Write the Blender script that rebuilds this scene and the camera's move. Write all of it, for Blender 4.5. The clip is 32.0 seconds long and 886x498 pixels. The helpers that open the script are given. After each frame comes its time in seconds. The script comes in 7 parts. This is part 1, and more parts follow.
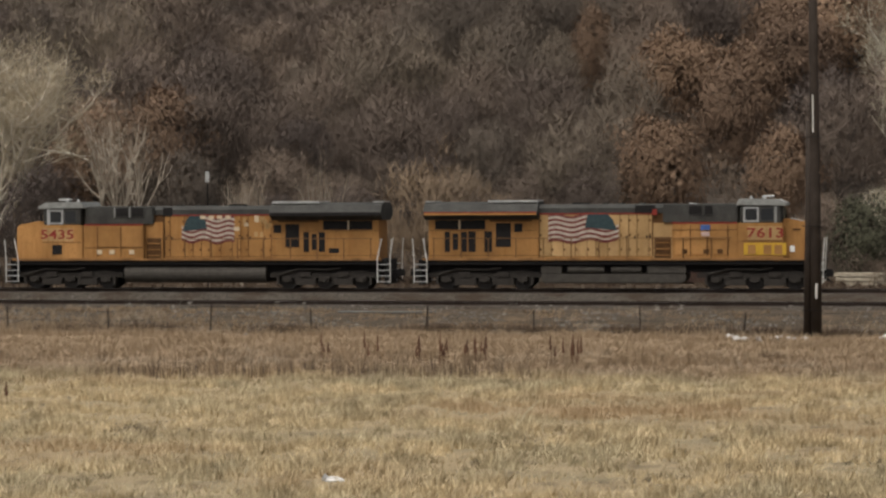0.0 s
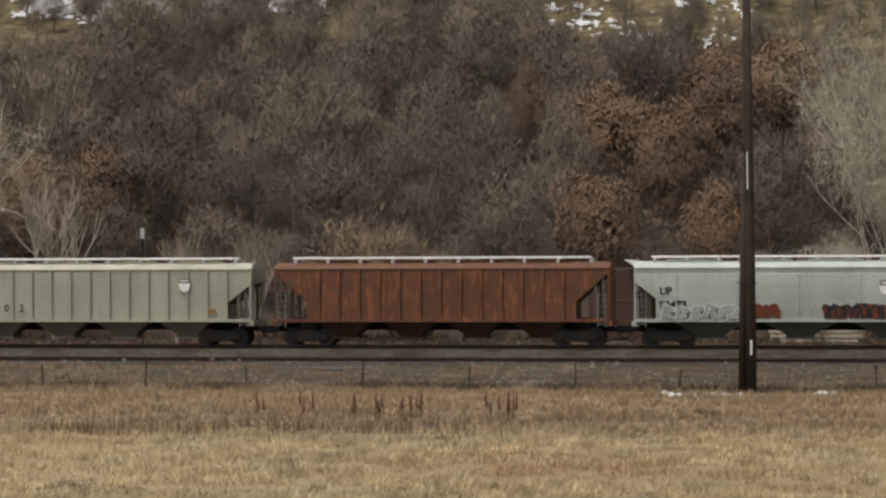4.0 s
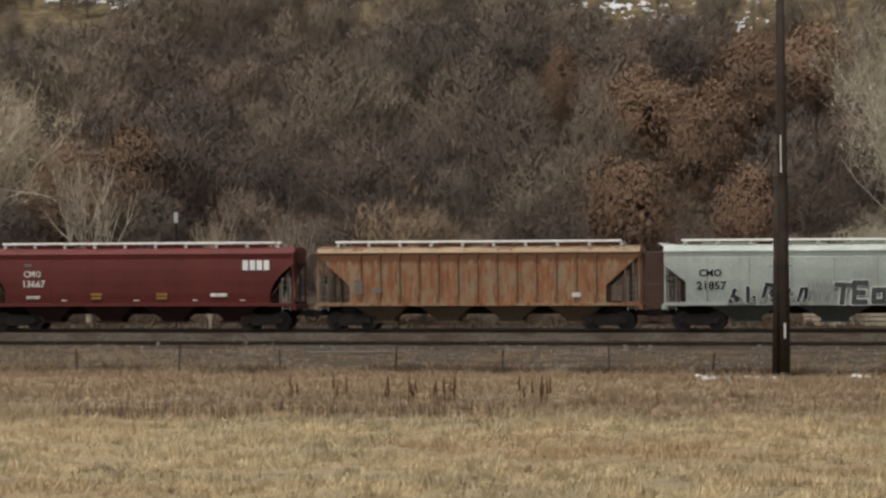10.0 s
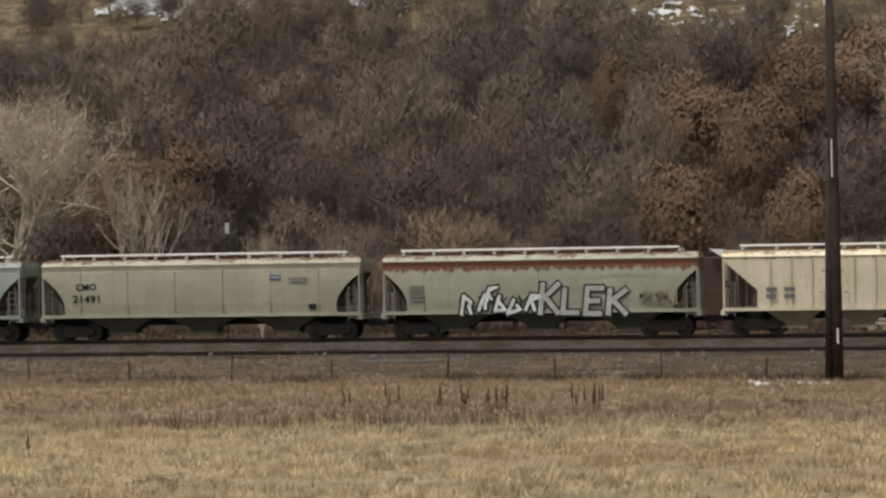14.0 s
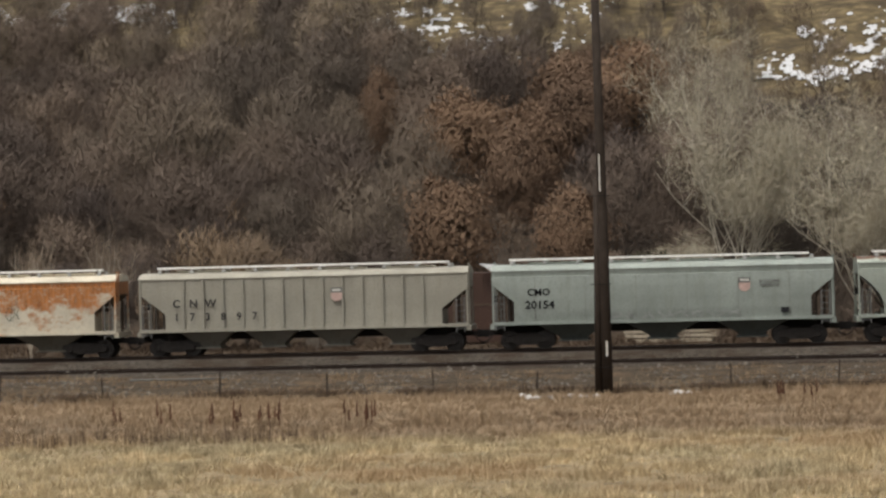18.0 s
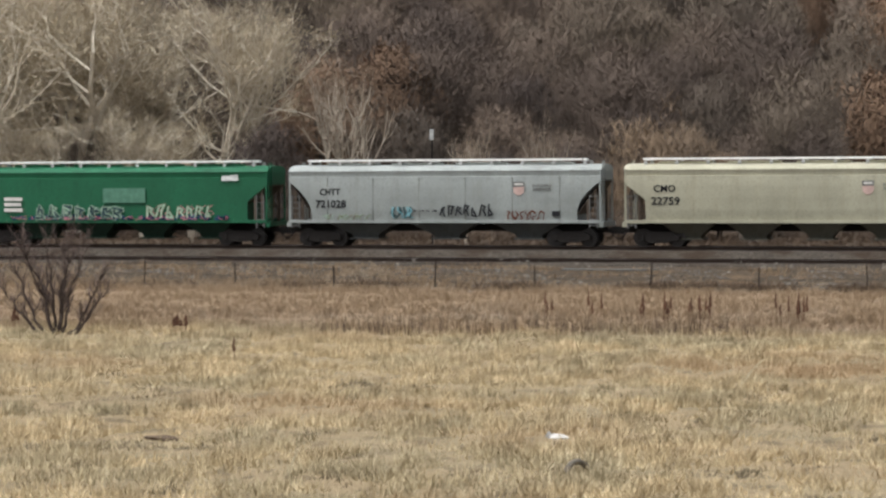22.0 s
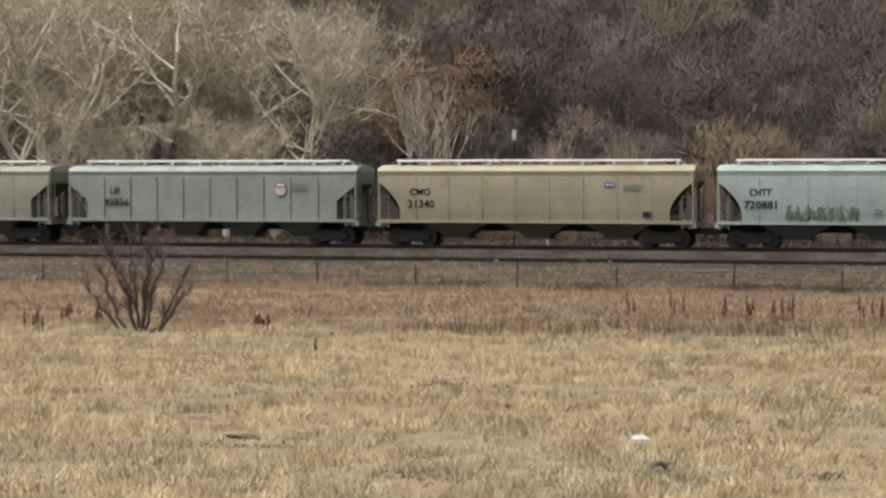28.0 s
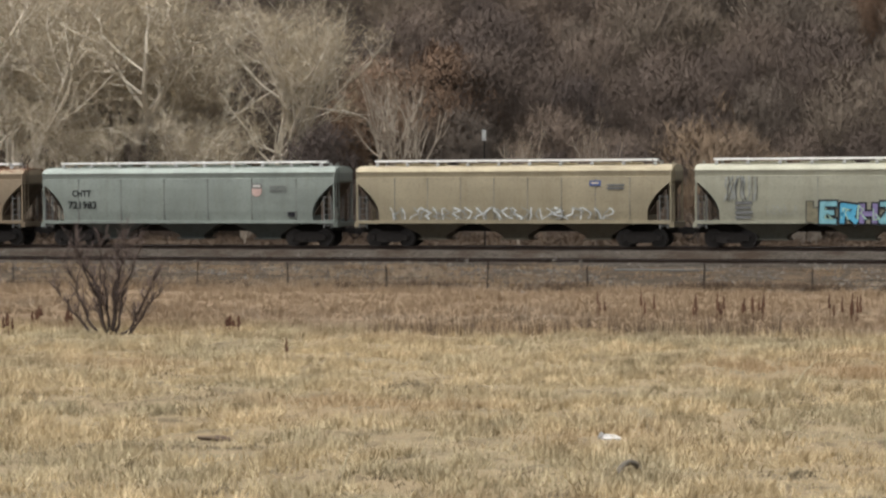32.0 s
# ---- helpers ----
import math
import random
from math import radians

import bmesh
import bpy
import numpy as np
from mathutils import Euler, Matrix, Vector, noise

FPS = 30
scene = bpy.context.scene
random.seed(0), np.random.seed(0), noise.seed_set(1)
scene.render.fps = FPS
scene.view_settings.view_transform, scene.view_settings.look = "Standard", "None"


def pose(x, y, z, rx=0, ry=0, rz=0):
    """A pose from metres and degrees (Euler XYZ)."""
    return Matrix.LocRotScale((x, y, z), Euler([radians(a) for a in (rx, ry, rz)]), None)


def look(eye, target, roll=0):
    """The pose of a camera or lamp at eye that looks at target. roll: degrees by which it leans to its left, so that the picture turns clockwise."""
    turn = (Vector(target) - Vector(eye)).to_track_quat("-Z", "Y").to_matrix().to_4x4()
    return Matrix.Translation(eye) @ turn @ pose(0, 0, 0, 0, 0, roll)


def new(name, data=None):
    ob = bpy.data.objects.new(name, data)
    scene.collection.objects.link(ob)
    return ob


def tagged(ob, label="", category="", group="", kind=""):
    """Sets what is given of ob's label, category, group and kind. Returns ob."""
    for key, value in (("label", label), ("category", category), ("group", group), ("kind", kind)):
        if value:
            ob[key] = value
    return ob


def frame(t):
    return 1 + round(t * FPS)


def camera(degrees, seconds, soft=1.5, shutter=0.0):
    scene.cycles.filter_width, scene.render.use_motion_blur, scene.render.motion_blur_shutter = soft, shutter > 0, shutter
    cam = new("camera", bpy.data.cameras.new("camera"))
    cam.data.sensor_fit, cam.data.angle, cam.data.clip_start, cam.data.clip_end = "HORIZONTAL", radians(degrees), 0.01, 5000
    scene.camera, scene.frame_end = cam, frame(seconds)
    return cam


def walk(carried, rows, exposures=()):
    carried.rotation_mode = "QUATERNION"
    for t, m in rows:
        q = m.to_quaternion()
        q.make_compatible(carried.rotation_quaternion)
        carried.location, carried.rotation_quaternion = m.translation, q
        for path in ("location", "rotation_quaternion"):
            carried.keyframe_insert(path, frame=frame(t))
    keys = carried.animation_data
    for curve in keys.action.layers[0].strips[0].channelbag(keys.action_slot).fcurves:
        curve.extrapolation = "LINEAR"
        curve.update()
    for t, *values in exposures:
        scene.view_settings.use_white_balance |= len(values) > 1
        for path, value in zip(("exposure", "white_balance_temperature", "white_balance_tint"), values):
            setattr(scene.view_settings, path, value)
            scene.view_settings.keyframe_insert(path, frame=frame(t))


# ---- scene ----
EYE = Vector((0.0, 0.0, 4.95))


def aim(pan, tilt, roll):
    p, q = radians(pan), radians(tilt)
    way = Vector((math.sin(p) * math.cos(q), math.cos(p) * math.cos(q), math.sin(q)))
    return look(EYE, EYE + 50 * way, roll)


cam = camera(19.77, 32.0, soft=2.5)
# seconds, pan, tilt, roll in degrees; the camera stands on one spot
ROWS = (
    (0, -10.815, -1.233, -0.31), (0.5, -10.033, -1.091, -0.22), (1, -9.725, -0.894, -0.22),
    (1.5, -9.776, -0.497, -0.24), (2, -9.939, -0.232, -0.09), (2.5, -9.805, -0.120, -0.05),
    (3, -9.514, -0.070, -0.15), (3.5, -9.367, 0.034, -0.24), (5.5, -9.407, -0.132, -0.35),
    (6, -9.408, -0.360, -0.28), (6.5, -9.620, -0.249, -0.32), (7, -9.953, -0.149, -0.37),
    (7.5, -10.141, -0.077, -0.33), (8, -10.239, -0.042, -0.34), (8.5, -10.202, -0.068, -0.37),
    (9, -10.135, -0.160, -0.35), (9.5, -10.099, -0.291, -0.34), (10, -10.109, -0.328, -0.38),
    (10.5, -10.262, -0.291, -0.35), (11, -10.447, -0.199, -0.37), (11.5, -10.512, -0.096, -0.46),
    (12, -10.552, -0.094, -0.56), (12.5, -10.713, -0.056, -0.53), (13, -10.810, 0.010, -0.55),
    (13.5, -11.192, -0.045, -0.59), (14, -11.253, -0.131, -0.95), (14.5, -8.262, -0.375, -1.75),
    (15, -4.121, -0.425, -1.97), (15.5, -2.309, -0.081, -1.89), (16, -1.870, 0.104, -1.88),
    (16.5, -2.410, 0.236, -1.89), (17, -3.456, 0.295, -1.88), (17.5, -4.533, 0.264, -1.76),
    (18, -6.091, 0.127, -1.44), (18.5, -8.553, -0.819, -1.29), (19, -11.032, -1.741, -1.08),
    (19.5, -12.379, -2.197, -0.98), (20, -13.289, -2.264, -1.02), (20.5, -14.507, -2.388, -0.95),
    (21, -15.560, -2.403, -0.69), (21.5, -15.912, -2.287, -0.40), (22, -15.866, -2.158, -0.40),
    (22.5, -15.989, -1.848, -0.48), (23, -15.953, -1.677, -0.42), (23.5, -15.787, -1.789, -0.22),
    (24, -15.839, -1.999, -0.03), (24.5, -15.787, -2.096, -0.33), (26.5, -16.080, -2.248, -0.31),
    (27, -16.600, -2.489, -0.19), (27.5, -17.337, -2.438, -0.10), (28, -17.713, -2.147, -0.17),
    (28.5, -17.271, -2.068, -0.31), (29, -17.169, -2.359, -0.29), (29.5, -17.246, -2.514, -0.14),
    (30, -17.244, -2.465, -0.24), (30.5, -17.437, -2.469, -0.55), (31, -17.679, -2.421, -0.66),
    (31.5, -17.434, -2.411, -0.56), (32, -17.047, -2.138, -0.46),
)

walk(cam, [(t, aim(a, b, c)) for t, a, b, c in ROWS],
     exposures=((0, 0.15, 6500, 10), (1, 0.1, 6500, 10), (3, 0.09, 6500, 10), (15, 0.07, 6500, 10), (18, 0.13, 6500, 10), (19, 0.25, 6400, 10), (20, 0.54, 6050, 10), (22, 0.47, 6100, 10),
                (23, 0.29, 6300, 10), (24, 0.18, 6400, 10), (27, 0.53, 6150, 10), (28, 0.47, 6200, 10), (29, 0.36, 6250, 10), (30, 0.42, 6200, 10), (31, 0.47, 6200, 10), (32, 0.43, 6250, 10)))

# ---- light: a bright overcast winter day ----
world = bpy.data.worlds.new("overcast_sky")
scene.world = world
world.use_nodes = True
wt = world.node_tree
sky = wt.nodes.new("ShaderNodeTexSky")
sky.sky_type = "NISHITA"
sky.sun_disc = False
sky.sun_elevation, sky.sun_rotation = radians(64), radians(208)
sky.air_density, sky.dust_density, sky.ozone_density = 1.0, 6.0, 1.0
hsv = wt.nodes.new("ShaderNodeHueSaturation")
hsv.inputs["Saturation"].default_value = 0.22
wt.links.new(sky.outputs[0], hsv.inputs["Color"])
wt.links.new(hsv.outputs[0], wt.nodes["Background"].inputs[0])
wt.nodes["Background"].inputs[1].default_value = 0.118
sun = new("sun", bpy.data.lights.new("sun", "SUN"))
sun.data.energy, sun.data.angle, sun.data.color = 1.65, radians(35), (1.0, 0.95, 0.88)
sun.matrix_world = look((-35, -5, 150), (0, 60, 0))

# ---- materials ----


class Nodes:
    """A small builder for one node material."""

    def __init__(self, name):
        self.mat = bpy.data.materials.new(name)
        self.mat.use_nodes = True
        self.tree = self.mat.node_tree
        self.bsdf = self.tree.nodes["Principled BSDF"]

    def add(self, kind, **sets):
        n = self.tree.nodes.new(kind)
        for key, value in sets.items():
            n.inputs[key].default_value = value
        return n

    def link(self, a, b):
        self.tree.links.new(a, b)

    def coords(self, scale=(1, 1, 1), kind="Object"):
        c = self.add("ShaderNodeTexCoord")
        m = self.add("ShaderNodeMapping")
        m.inputs["Scale"].default_value = scale
        self.link(c.outputs[kind], m.inputs["Vector"])
        return m.outputs[0]

    def place(self, scale=(1, 1, 1)):
        g = self.add("ShaderNodeNewGeometry")
        m = self.add("ShaderNodeMapping")
        m.inputs["Scale"].default_value = scale
        self.link(g.outputs["Position"], m.inputs["Vector"])
        return m.outputs[0]

    def noise(self, vec, scale, detail=4.0, rough=0.55):
        n = self.add("ShaderNodeTexNoise", Scale=scale, Detail=detail, Roughness=rough)
        self.link(vec, n.inputs["Vector"])
        return n.outputs["Fac"]

    def ramp(self, fac, a, b, ca=(0, 0, 0, 1), cb=(1, 1, 1, 1)):
        r = self.add("ShaderNodeValToRGB")
        r.color_ramp.elements[0].position, r.color_ramp.elements[1].position = a, b
        r.color_ramp.elements[0].color, r.color_ramp.elements[1].color = ca, cb
        self.link(fac, r.inputs[0])
        return r.outputs[0]

    def mix(self, fac, a, b, kind="MIX"):
        n = self.add("ShaderNodeMix")
        n.data_type, n.blend_type = "RGBA", kind
        for sock, v in ((n.inputs[0], fac), (n.inputs[6], a), (n.inputs[7], b)):
            if isinstance(v, bpy.types.NodeSocket):
                self.link(v, sock)
            else:
                sock.default_value = v if isinstance(v, (float, int)) else (*v[:3], 1)
        return n.outputs[2]

    def bump(self, height, strength, distance=0.02):
        b = self.add("ShaderNodeBump", Strength=strength, Distance=distance)
        self.link(height, b.inputs["Height"])
        self.link(b.outputs[0], self.bsdf.inputs["Normal"])

    def done(self, colour, rough=0.7, metal=0.0):
        if isinstance(colour, bpy.types.NodeSocket):
            self.link(colour, self.bsdf.inputs["Base Color"])
        else:
            self.bsdf.inputs["Base Color"].default_value = (*colour[:3], 1)
        self.bsdf.inputs["Roughness"].default_value = rough
        self.bsdf.inputs["Metallic"].default_value = metal
        self.bsdf.inputs["Specular IOR Level"].default_value = 0.5 if rough < 0.4 else 0.3 if rough < 0.6 else 0.12
        return self.mat


def shade(c, k):
    return tuple(min(1.0, v * k) for v in c)


def plain(name, col, rough=0.7, metal=0.0, vary=0.25, scale=4.0):
    """A surface of one stuff, with mottling at two scales."""
    n = Nodes(name)
    v = n.coords()
    c = n.mix(n.ramp(n.noise(v, scale), 0.3, 0.7), shade(col, 1 - vary), shade(col, 1 + vary * 0.6))
    c = n.mix(n.ramp(n.noise(v, scale * 9, 5), 0.45, 0.75), c, shade(col, 0.7))
    n.bump(n.noise(v, scale * 12), 0.25)
    return n.done(c, rough, metal)


RUST = (0.20, 0.075, 0.03)


def paint(name, col, rust=0.0, rust_col=RUST, streak=0.35, top=0.0, rough=0.5, fade=0.2, each=0.0, blotch=False):
    """Weathered car paint: faded patches, dirt that has run down, and rust. rust: share of the side that has gone brown;
    top: rust that spreads from the eaves."""
    n = Nodes(name)
    v = n.coords()
    tall = n.coords((1.6, 1.6, 0.18))
    c = n.mix(n.ramp(n.noise(v, 0.5, 3), 0.3, 0.7), shade(col, 1 - fade), shade(col, 1.08))
    runs = n.ramp(n.noise(tall, 2.2, 6, 0.7), 0.5, 0.78)
    dirt = n.mix(streak, (0, 0, 0), runs)
    c = n.mix(dirt, c, (col[0] * 0.58, col[1] * 0.52, col[2] * 0.42))
    if rust > 0 or top > 0:
        spots = n.noise(n.coords((1.2, 1.2, 0.34)), 1.7, 8, 0.74)
        if blotch:
            # patches that thicken towards the eaves
            up = n.add("ShaderNodeSeparateXYZ")
            n.link(v, up.inputs[0])
            lift = n.add("ShaderNodeMath")
            lift.operation = "MULTIPLY_ADD"
            n.link(up.outputs["Z"], lift.inputs[0])
            lift.inputs[1].default_value = 0.10
            n.link(n.noise(n.coords((0.5, 0.5, 0.7)), 1.6, 9, 0.78), lift.inputs[2])
            low = n.add("ShaderNodeMath")
            low.operation = "SUBTRACT"
            n.link(lift.outputs[0], low.inputs[0])
            low.inputs[1].default_value = 0.235
            spots = low.outputs[0]
        if rust > 0:
            mask = n.ramp(spots, 0.78 - 0.55 * rust, 0.86 - 0.5 * rust)
            deep = n.mix(n.ramp(n.noise(tall, 5, 4), 0.3, 0.7), shade(rust_col, 0.65), shade(rust_col, 1.5))
            c = n.mix(mask, c, deep)
        if top > 0:
            s = n.add("ShaderNodeSeparateXYZ")
            n.link(v, s.inputs[0])
            a = n.add("ShaderNodeMath")
            a.operation = "MULTIPLY_ADD"
            n.link(spots, a.inputs[0])
            a.inputs[1].default_value = 1.3
            n.link(s.outputs["Z"], a.inputs[2])
            mask = n.ramp(a.outputs[0], 0, 1)
            r = mask.node
            m = n.add("ShaderNodeMapRange")
            m.inputs["From Min"].default_value, m.inputs["From Max"].default_value = 4.9 - top, 5.05 - top
            n.link(a.outputs[0], m.inputs["Value"])
            c = n.mix(m.outputs[0], c, shade(rust_col, 0.62))
            n.tree.nodes.remove(r)
    c = n.mix(n.ramp(n.noise(v, 9, 6), 0.5, 0.85), c, shade(col, 0.6))
    if each > 0:
        o = n.add("ShaderNodeObjectInfo")
        c = n.mix(1.0, c, n.ramp(o.outputs["Random"], 0, 1, (1 - each, 1 - each, 1 - each, 1), (1 + each, 1 + each * 1.1, 1 + each * 1.5, 1)), "MULTIPLY")
    n.bump(n.noise(v, 6, 5), 0.12)
    return n.done(c, rough)


def bark_stuff(name, a, b, spread=0.5):
    """Twigs and bark: every twig its own shade between two."""
    n = Nodes(name)
    g = n.add("ShaderNodeNewGeometry")
    o = n.add("ShaderNodeObjectInfo")
    c = n.mix(g.outputs["Random Per Island"], a, b)
    t = n.ramp(o.outputs["Random"], 0, 1, (1 - spread, 1 - spread, 1 - spread * 0.9, 1), (1 + spread * 0.75, 1 + spread * 0.62, 1 + spread * 0.45, 1))
    c = n.mix(1.0, c, t, "MULTIPLY")
    return n.done(c, 0.9)


MAT = {
    "black": plain("grimy_black_steel", (0.018, 0.016, 0.015), 0.75),
    "under": plain("dusty_dark_steel", (0.020, 0.018, 0.016), 0.85),
    "frame": plain("dusty_sideframe_steel", (0.032, 0.028, 0.025), 0.8),
    "tread": plain("worn_wheel_steel", (0.045, 0.04, 0.036), 0.55, 0.3),
    "rail": plain("brown_rail_steel", (0.045, 0.032, 0.025), 0.7, 0.3),
    "railtop": plain("polished_rail_top", (0.25, 0.24, 0.23), 0.35, 0.9),
    "tie": plain("weathered_tie_wood", (0.085, 0.072, 0.06), 0.9),
    "galv": plain("galvanised_steel", (0.42, 0.42, 0.40), 0.55, 0.3),
    "white": plain("white_enamel", (0.75, 0.75, 0.72), 0.5, vary=0.1),
    "ink": plain("black_lettering", (0.02, 0.02, 0.022), 0.7),
    "red": plain("red_lettering", (0.25, 0.04, 0.028), 0.6),
    "glass": plain("dark_cab_glass", (0.02, 0.022, 0.025), 0.12, vary=0.1),
    "yellow": paint("engine_yellow", (0.42, 0.212, 0.07), rust=0.26, rust_col=(0.20, 0.10, 0.04), streak=1.0, fade=0.4, rough=0.62, each=0.12),
    "faded": paint("faded_engine_yellow", (0.48, 0.30, 0.13), rust=0.28, rust_col=(0.21, 0.12, 0.055), streak=1.0, fade=0.35, rough=0.66, each=0.14),
    "dusty": plain("dusty_truck_steel", (0.052, 0.045, 0.038), 0.85),
    "touchup": plain("pale_touch_up_paint", (0.60, 0.48, 0.32), 0.7),
    "sill": plain("grimy_sill_yellow", (0.30, 0.155, 0.06), 0.75, vary=0.5, scale=1.2),
    "handrail": plain("worn_brown_handrail", (0.16, 0.085, 0.035), 0.7),
    "seam": plain("dirty_yellow_seam", (0.10, 0.05, 0.02), 0.8),
    "ochre": plain("faded_orange_stencil", (0.27, 0.15, 0.05), 0.7),
    "bright": plain("bright_yellow", (0.55, 0.32, 0.03), 0.5, vary=0.1),
    "roofgrey": plain("engine_roof_grey", (0.058, 0.056, 0.05), 0.7, vary=0.4, scale=1.5),
    "cabgrey": plain("cab_roof_grey", (0.26, 0.26, 0.24), 0.6),
    "tank": plain("fuel_tank_grey", (0.068, 0.060, 0.050), 0.7),
    "flagblue": plain("faded_flag_blue", (0.040, 0.062, 0.066), 0.7),
    "flagred": plain("faded_flag_red", (0.17, 0.055, 0.045), 0.7),
    "flagwhite": plain("faded_flag_white", (0.44, 0.38, 0.31), 0.7),
    "pinkred": plain("faded_red_patch", (0.52, 0.37, 0.32), 0.7, vary=0.15),
    "bluepatch": plain("blue_patch", (0.07, 0.12, 0.30), 0.6),
    "dull": plain("grey_stencil", (0.16, 0.16, 0.15), 0.8),
    "seamgrey": plain("dusty_seam", (0.21, 0.21, 0.19), 0.8),
    "pale": plain("pale_stencil", (0.66, 0.64, 0.58), 0.8),
    "pole": plain("creosoted_pole_wood", (0.045, 0.035, 0.028), 0.9, scale=2.0),
    "lumber": plain("weathered_pale_lumber", (0.42, 0.36, 0.27), 0.85),
    "trailer": plain("white_trailer_skin", (0.80, 0.80, 0.78), 0.4, vary=0.06),
    "rustbox": paint("rust_red_steel", (0.075, 0.042, 0.03), rust=0.35, rust_col=(0.055, 0.032, 0.024)),
    "rubber": plain("old_rubber", (0.15, 0.13, 0.105), 0.95),
    "deck": plain("bright_walkway_steel", (0.86, 0.85, 0.80), 0.6, 0.0, 0.08),
    "slope": plain("brown_dusty_slope_sheet", (0.115, 0.088, 0.066), 0.85, vary=0.4, scale=1.5),
    "chute": plain("white_sheet_metal", (0.72, 0.72, 0.70), 0.5, vary=0.12),
    "snow": plain("old_snow", (0.58, 0.58, 0.58), 0.8, vary=0.1, scale=1.0),
    "earth": plain("bare_earth", (0.13, 0.095, 0.065), 0.95),
    "straw": plain("bleached_straw", (0.52, 0.45, 0.30), 0.8),
    "litter": plain("pale_litter", (0.62, 0.60, 0.56), 0.7),
    "stone": plain("grey_stone", (0.30, 0.29, 0.27), 0.9),
}
TWIG = {
    "purple": bark_stuff("purple_brown_twigs", (0.122, 0.096, 0.077), (0.160, 0.127, 0.102), 0.42),
    "grey": bark_stuff("grey_twigs", (0.142, 0.117, 0.091), (0.186, 0.154, 0.120), 0.42),
    "orange": bark_stuff("dry_oak_leaves", (0.168, 0.112, 0.074), (0.204, 0.137, 0.091), 0.25),
    "pale": bark_stuff("pale_cottonwood_twigs", (0.36, 0.30, 0.205), (0.465, 0.395, 0.28), 0.1),
    "tan": bark_stuff("tan_twigs", (0.18, 0.138, 0.100), (0.27, 0.21, 0.155), 0.2),
    "willow": bark_stuff("tan_willow_twigs", (0.19, 0.14, 0.094), (0.25, 0.185, 0.125), 0.15),
    "brushtwig": bark_stuff("brown_brush_twigs", (0.115, 0.088, 0.066), (0.175, 0.136, 0.102), 0.35),
    "green": bark_stuff("juniper_green", (0.052, 0.052, 0.033), (0.098, 0.094, 0.062), 0.1),
    "dark": bark_stuff("dark_bush_stems", (0.035, 0.026, 0.022), (0.085, 0.065, 0.055), 0.1),
    "bushtwig": bark_stuff("grey_bush_twigs", (0.10, 0.075, 0.065), (0.17, 0.13, 0.115), 0.0),
    "olive": bark_stuff("olive_grey_twigs", (0.33, 0.295, 0.22), (0.43, 0.39, 0.295), 0.1),
    "stalk": bark_stuff("red_brown_stalks", (0.075, 0.040, 0.026), (0.16, 0.085, 0.052), 0.2),
    "trunk": plain("grey_brown_bark", (0.125, 0.104, 0.086), 0.9, scale=2.0),
    "tanbark": plain("tan_stem_bark", (0.40, 0.34, 0.265), 0.9, scale=2.0),
    "weed": bark_stuff("dark_weed_stems", (0.075, 0.054, 0.037), (0.16, 0.118, 0.082), 0.2),
    "whitebark": plain("pale_grey_bark", (0.66, 0.59, 0.47), 0.9, scale=2.0),
    "palebark": plain("grey_green_bark", (0.52, 0.475, 0.385), 0.9, scale=2.0),
}


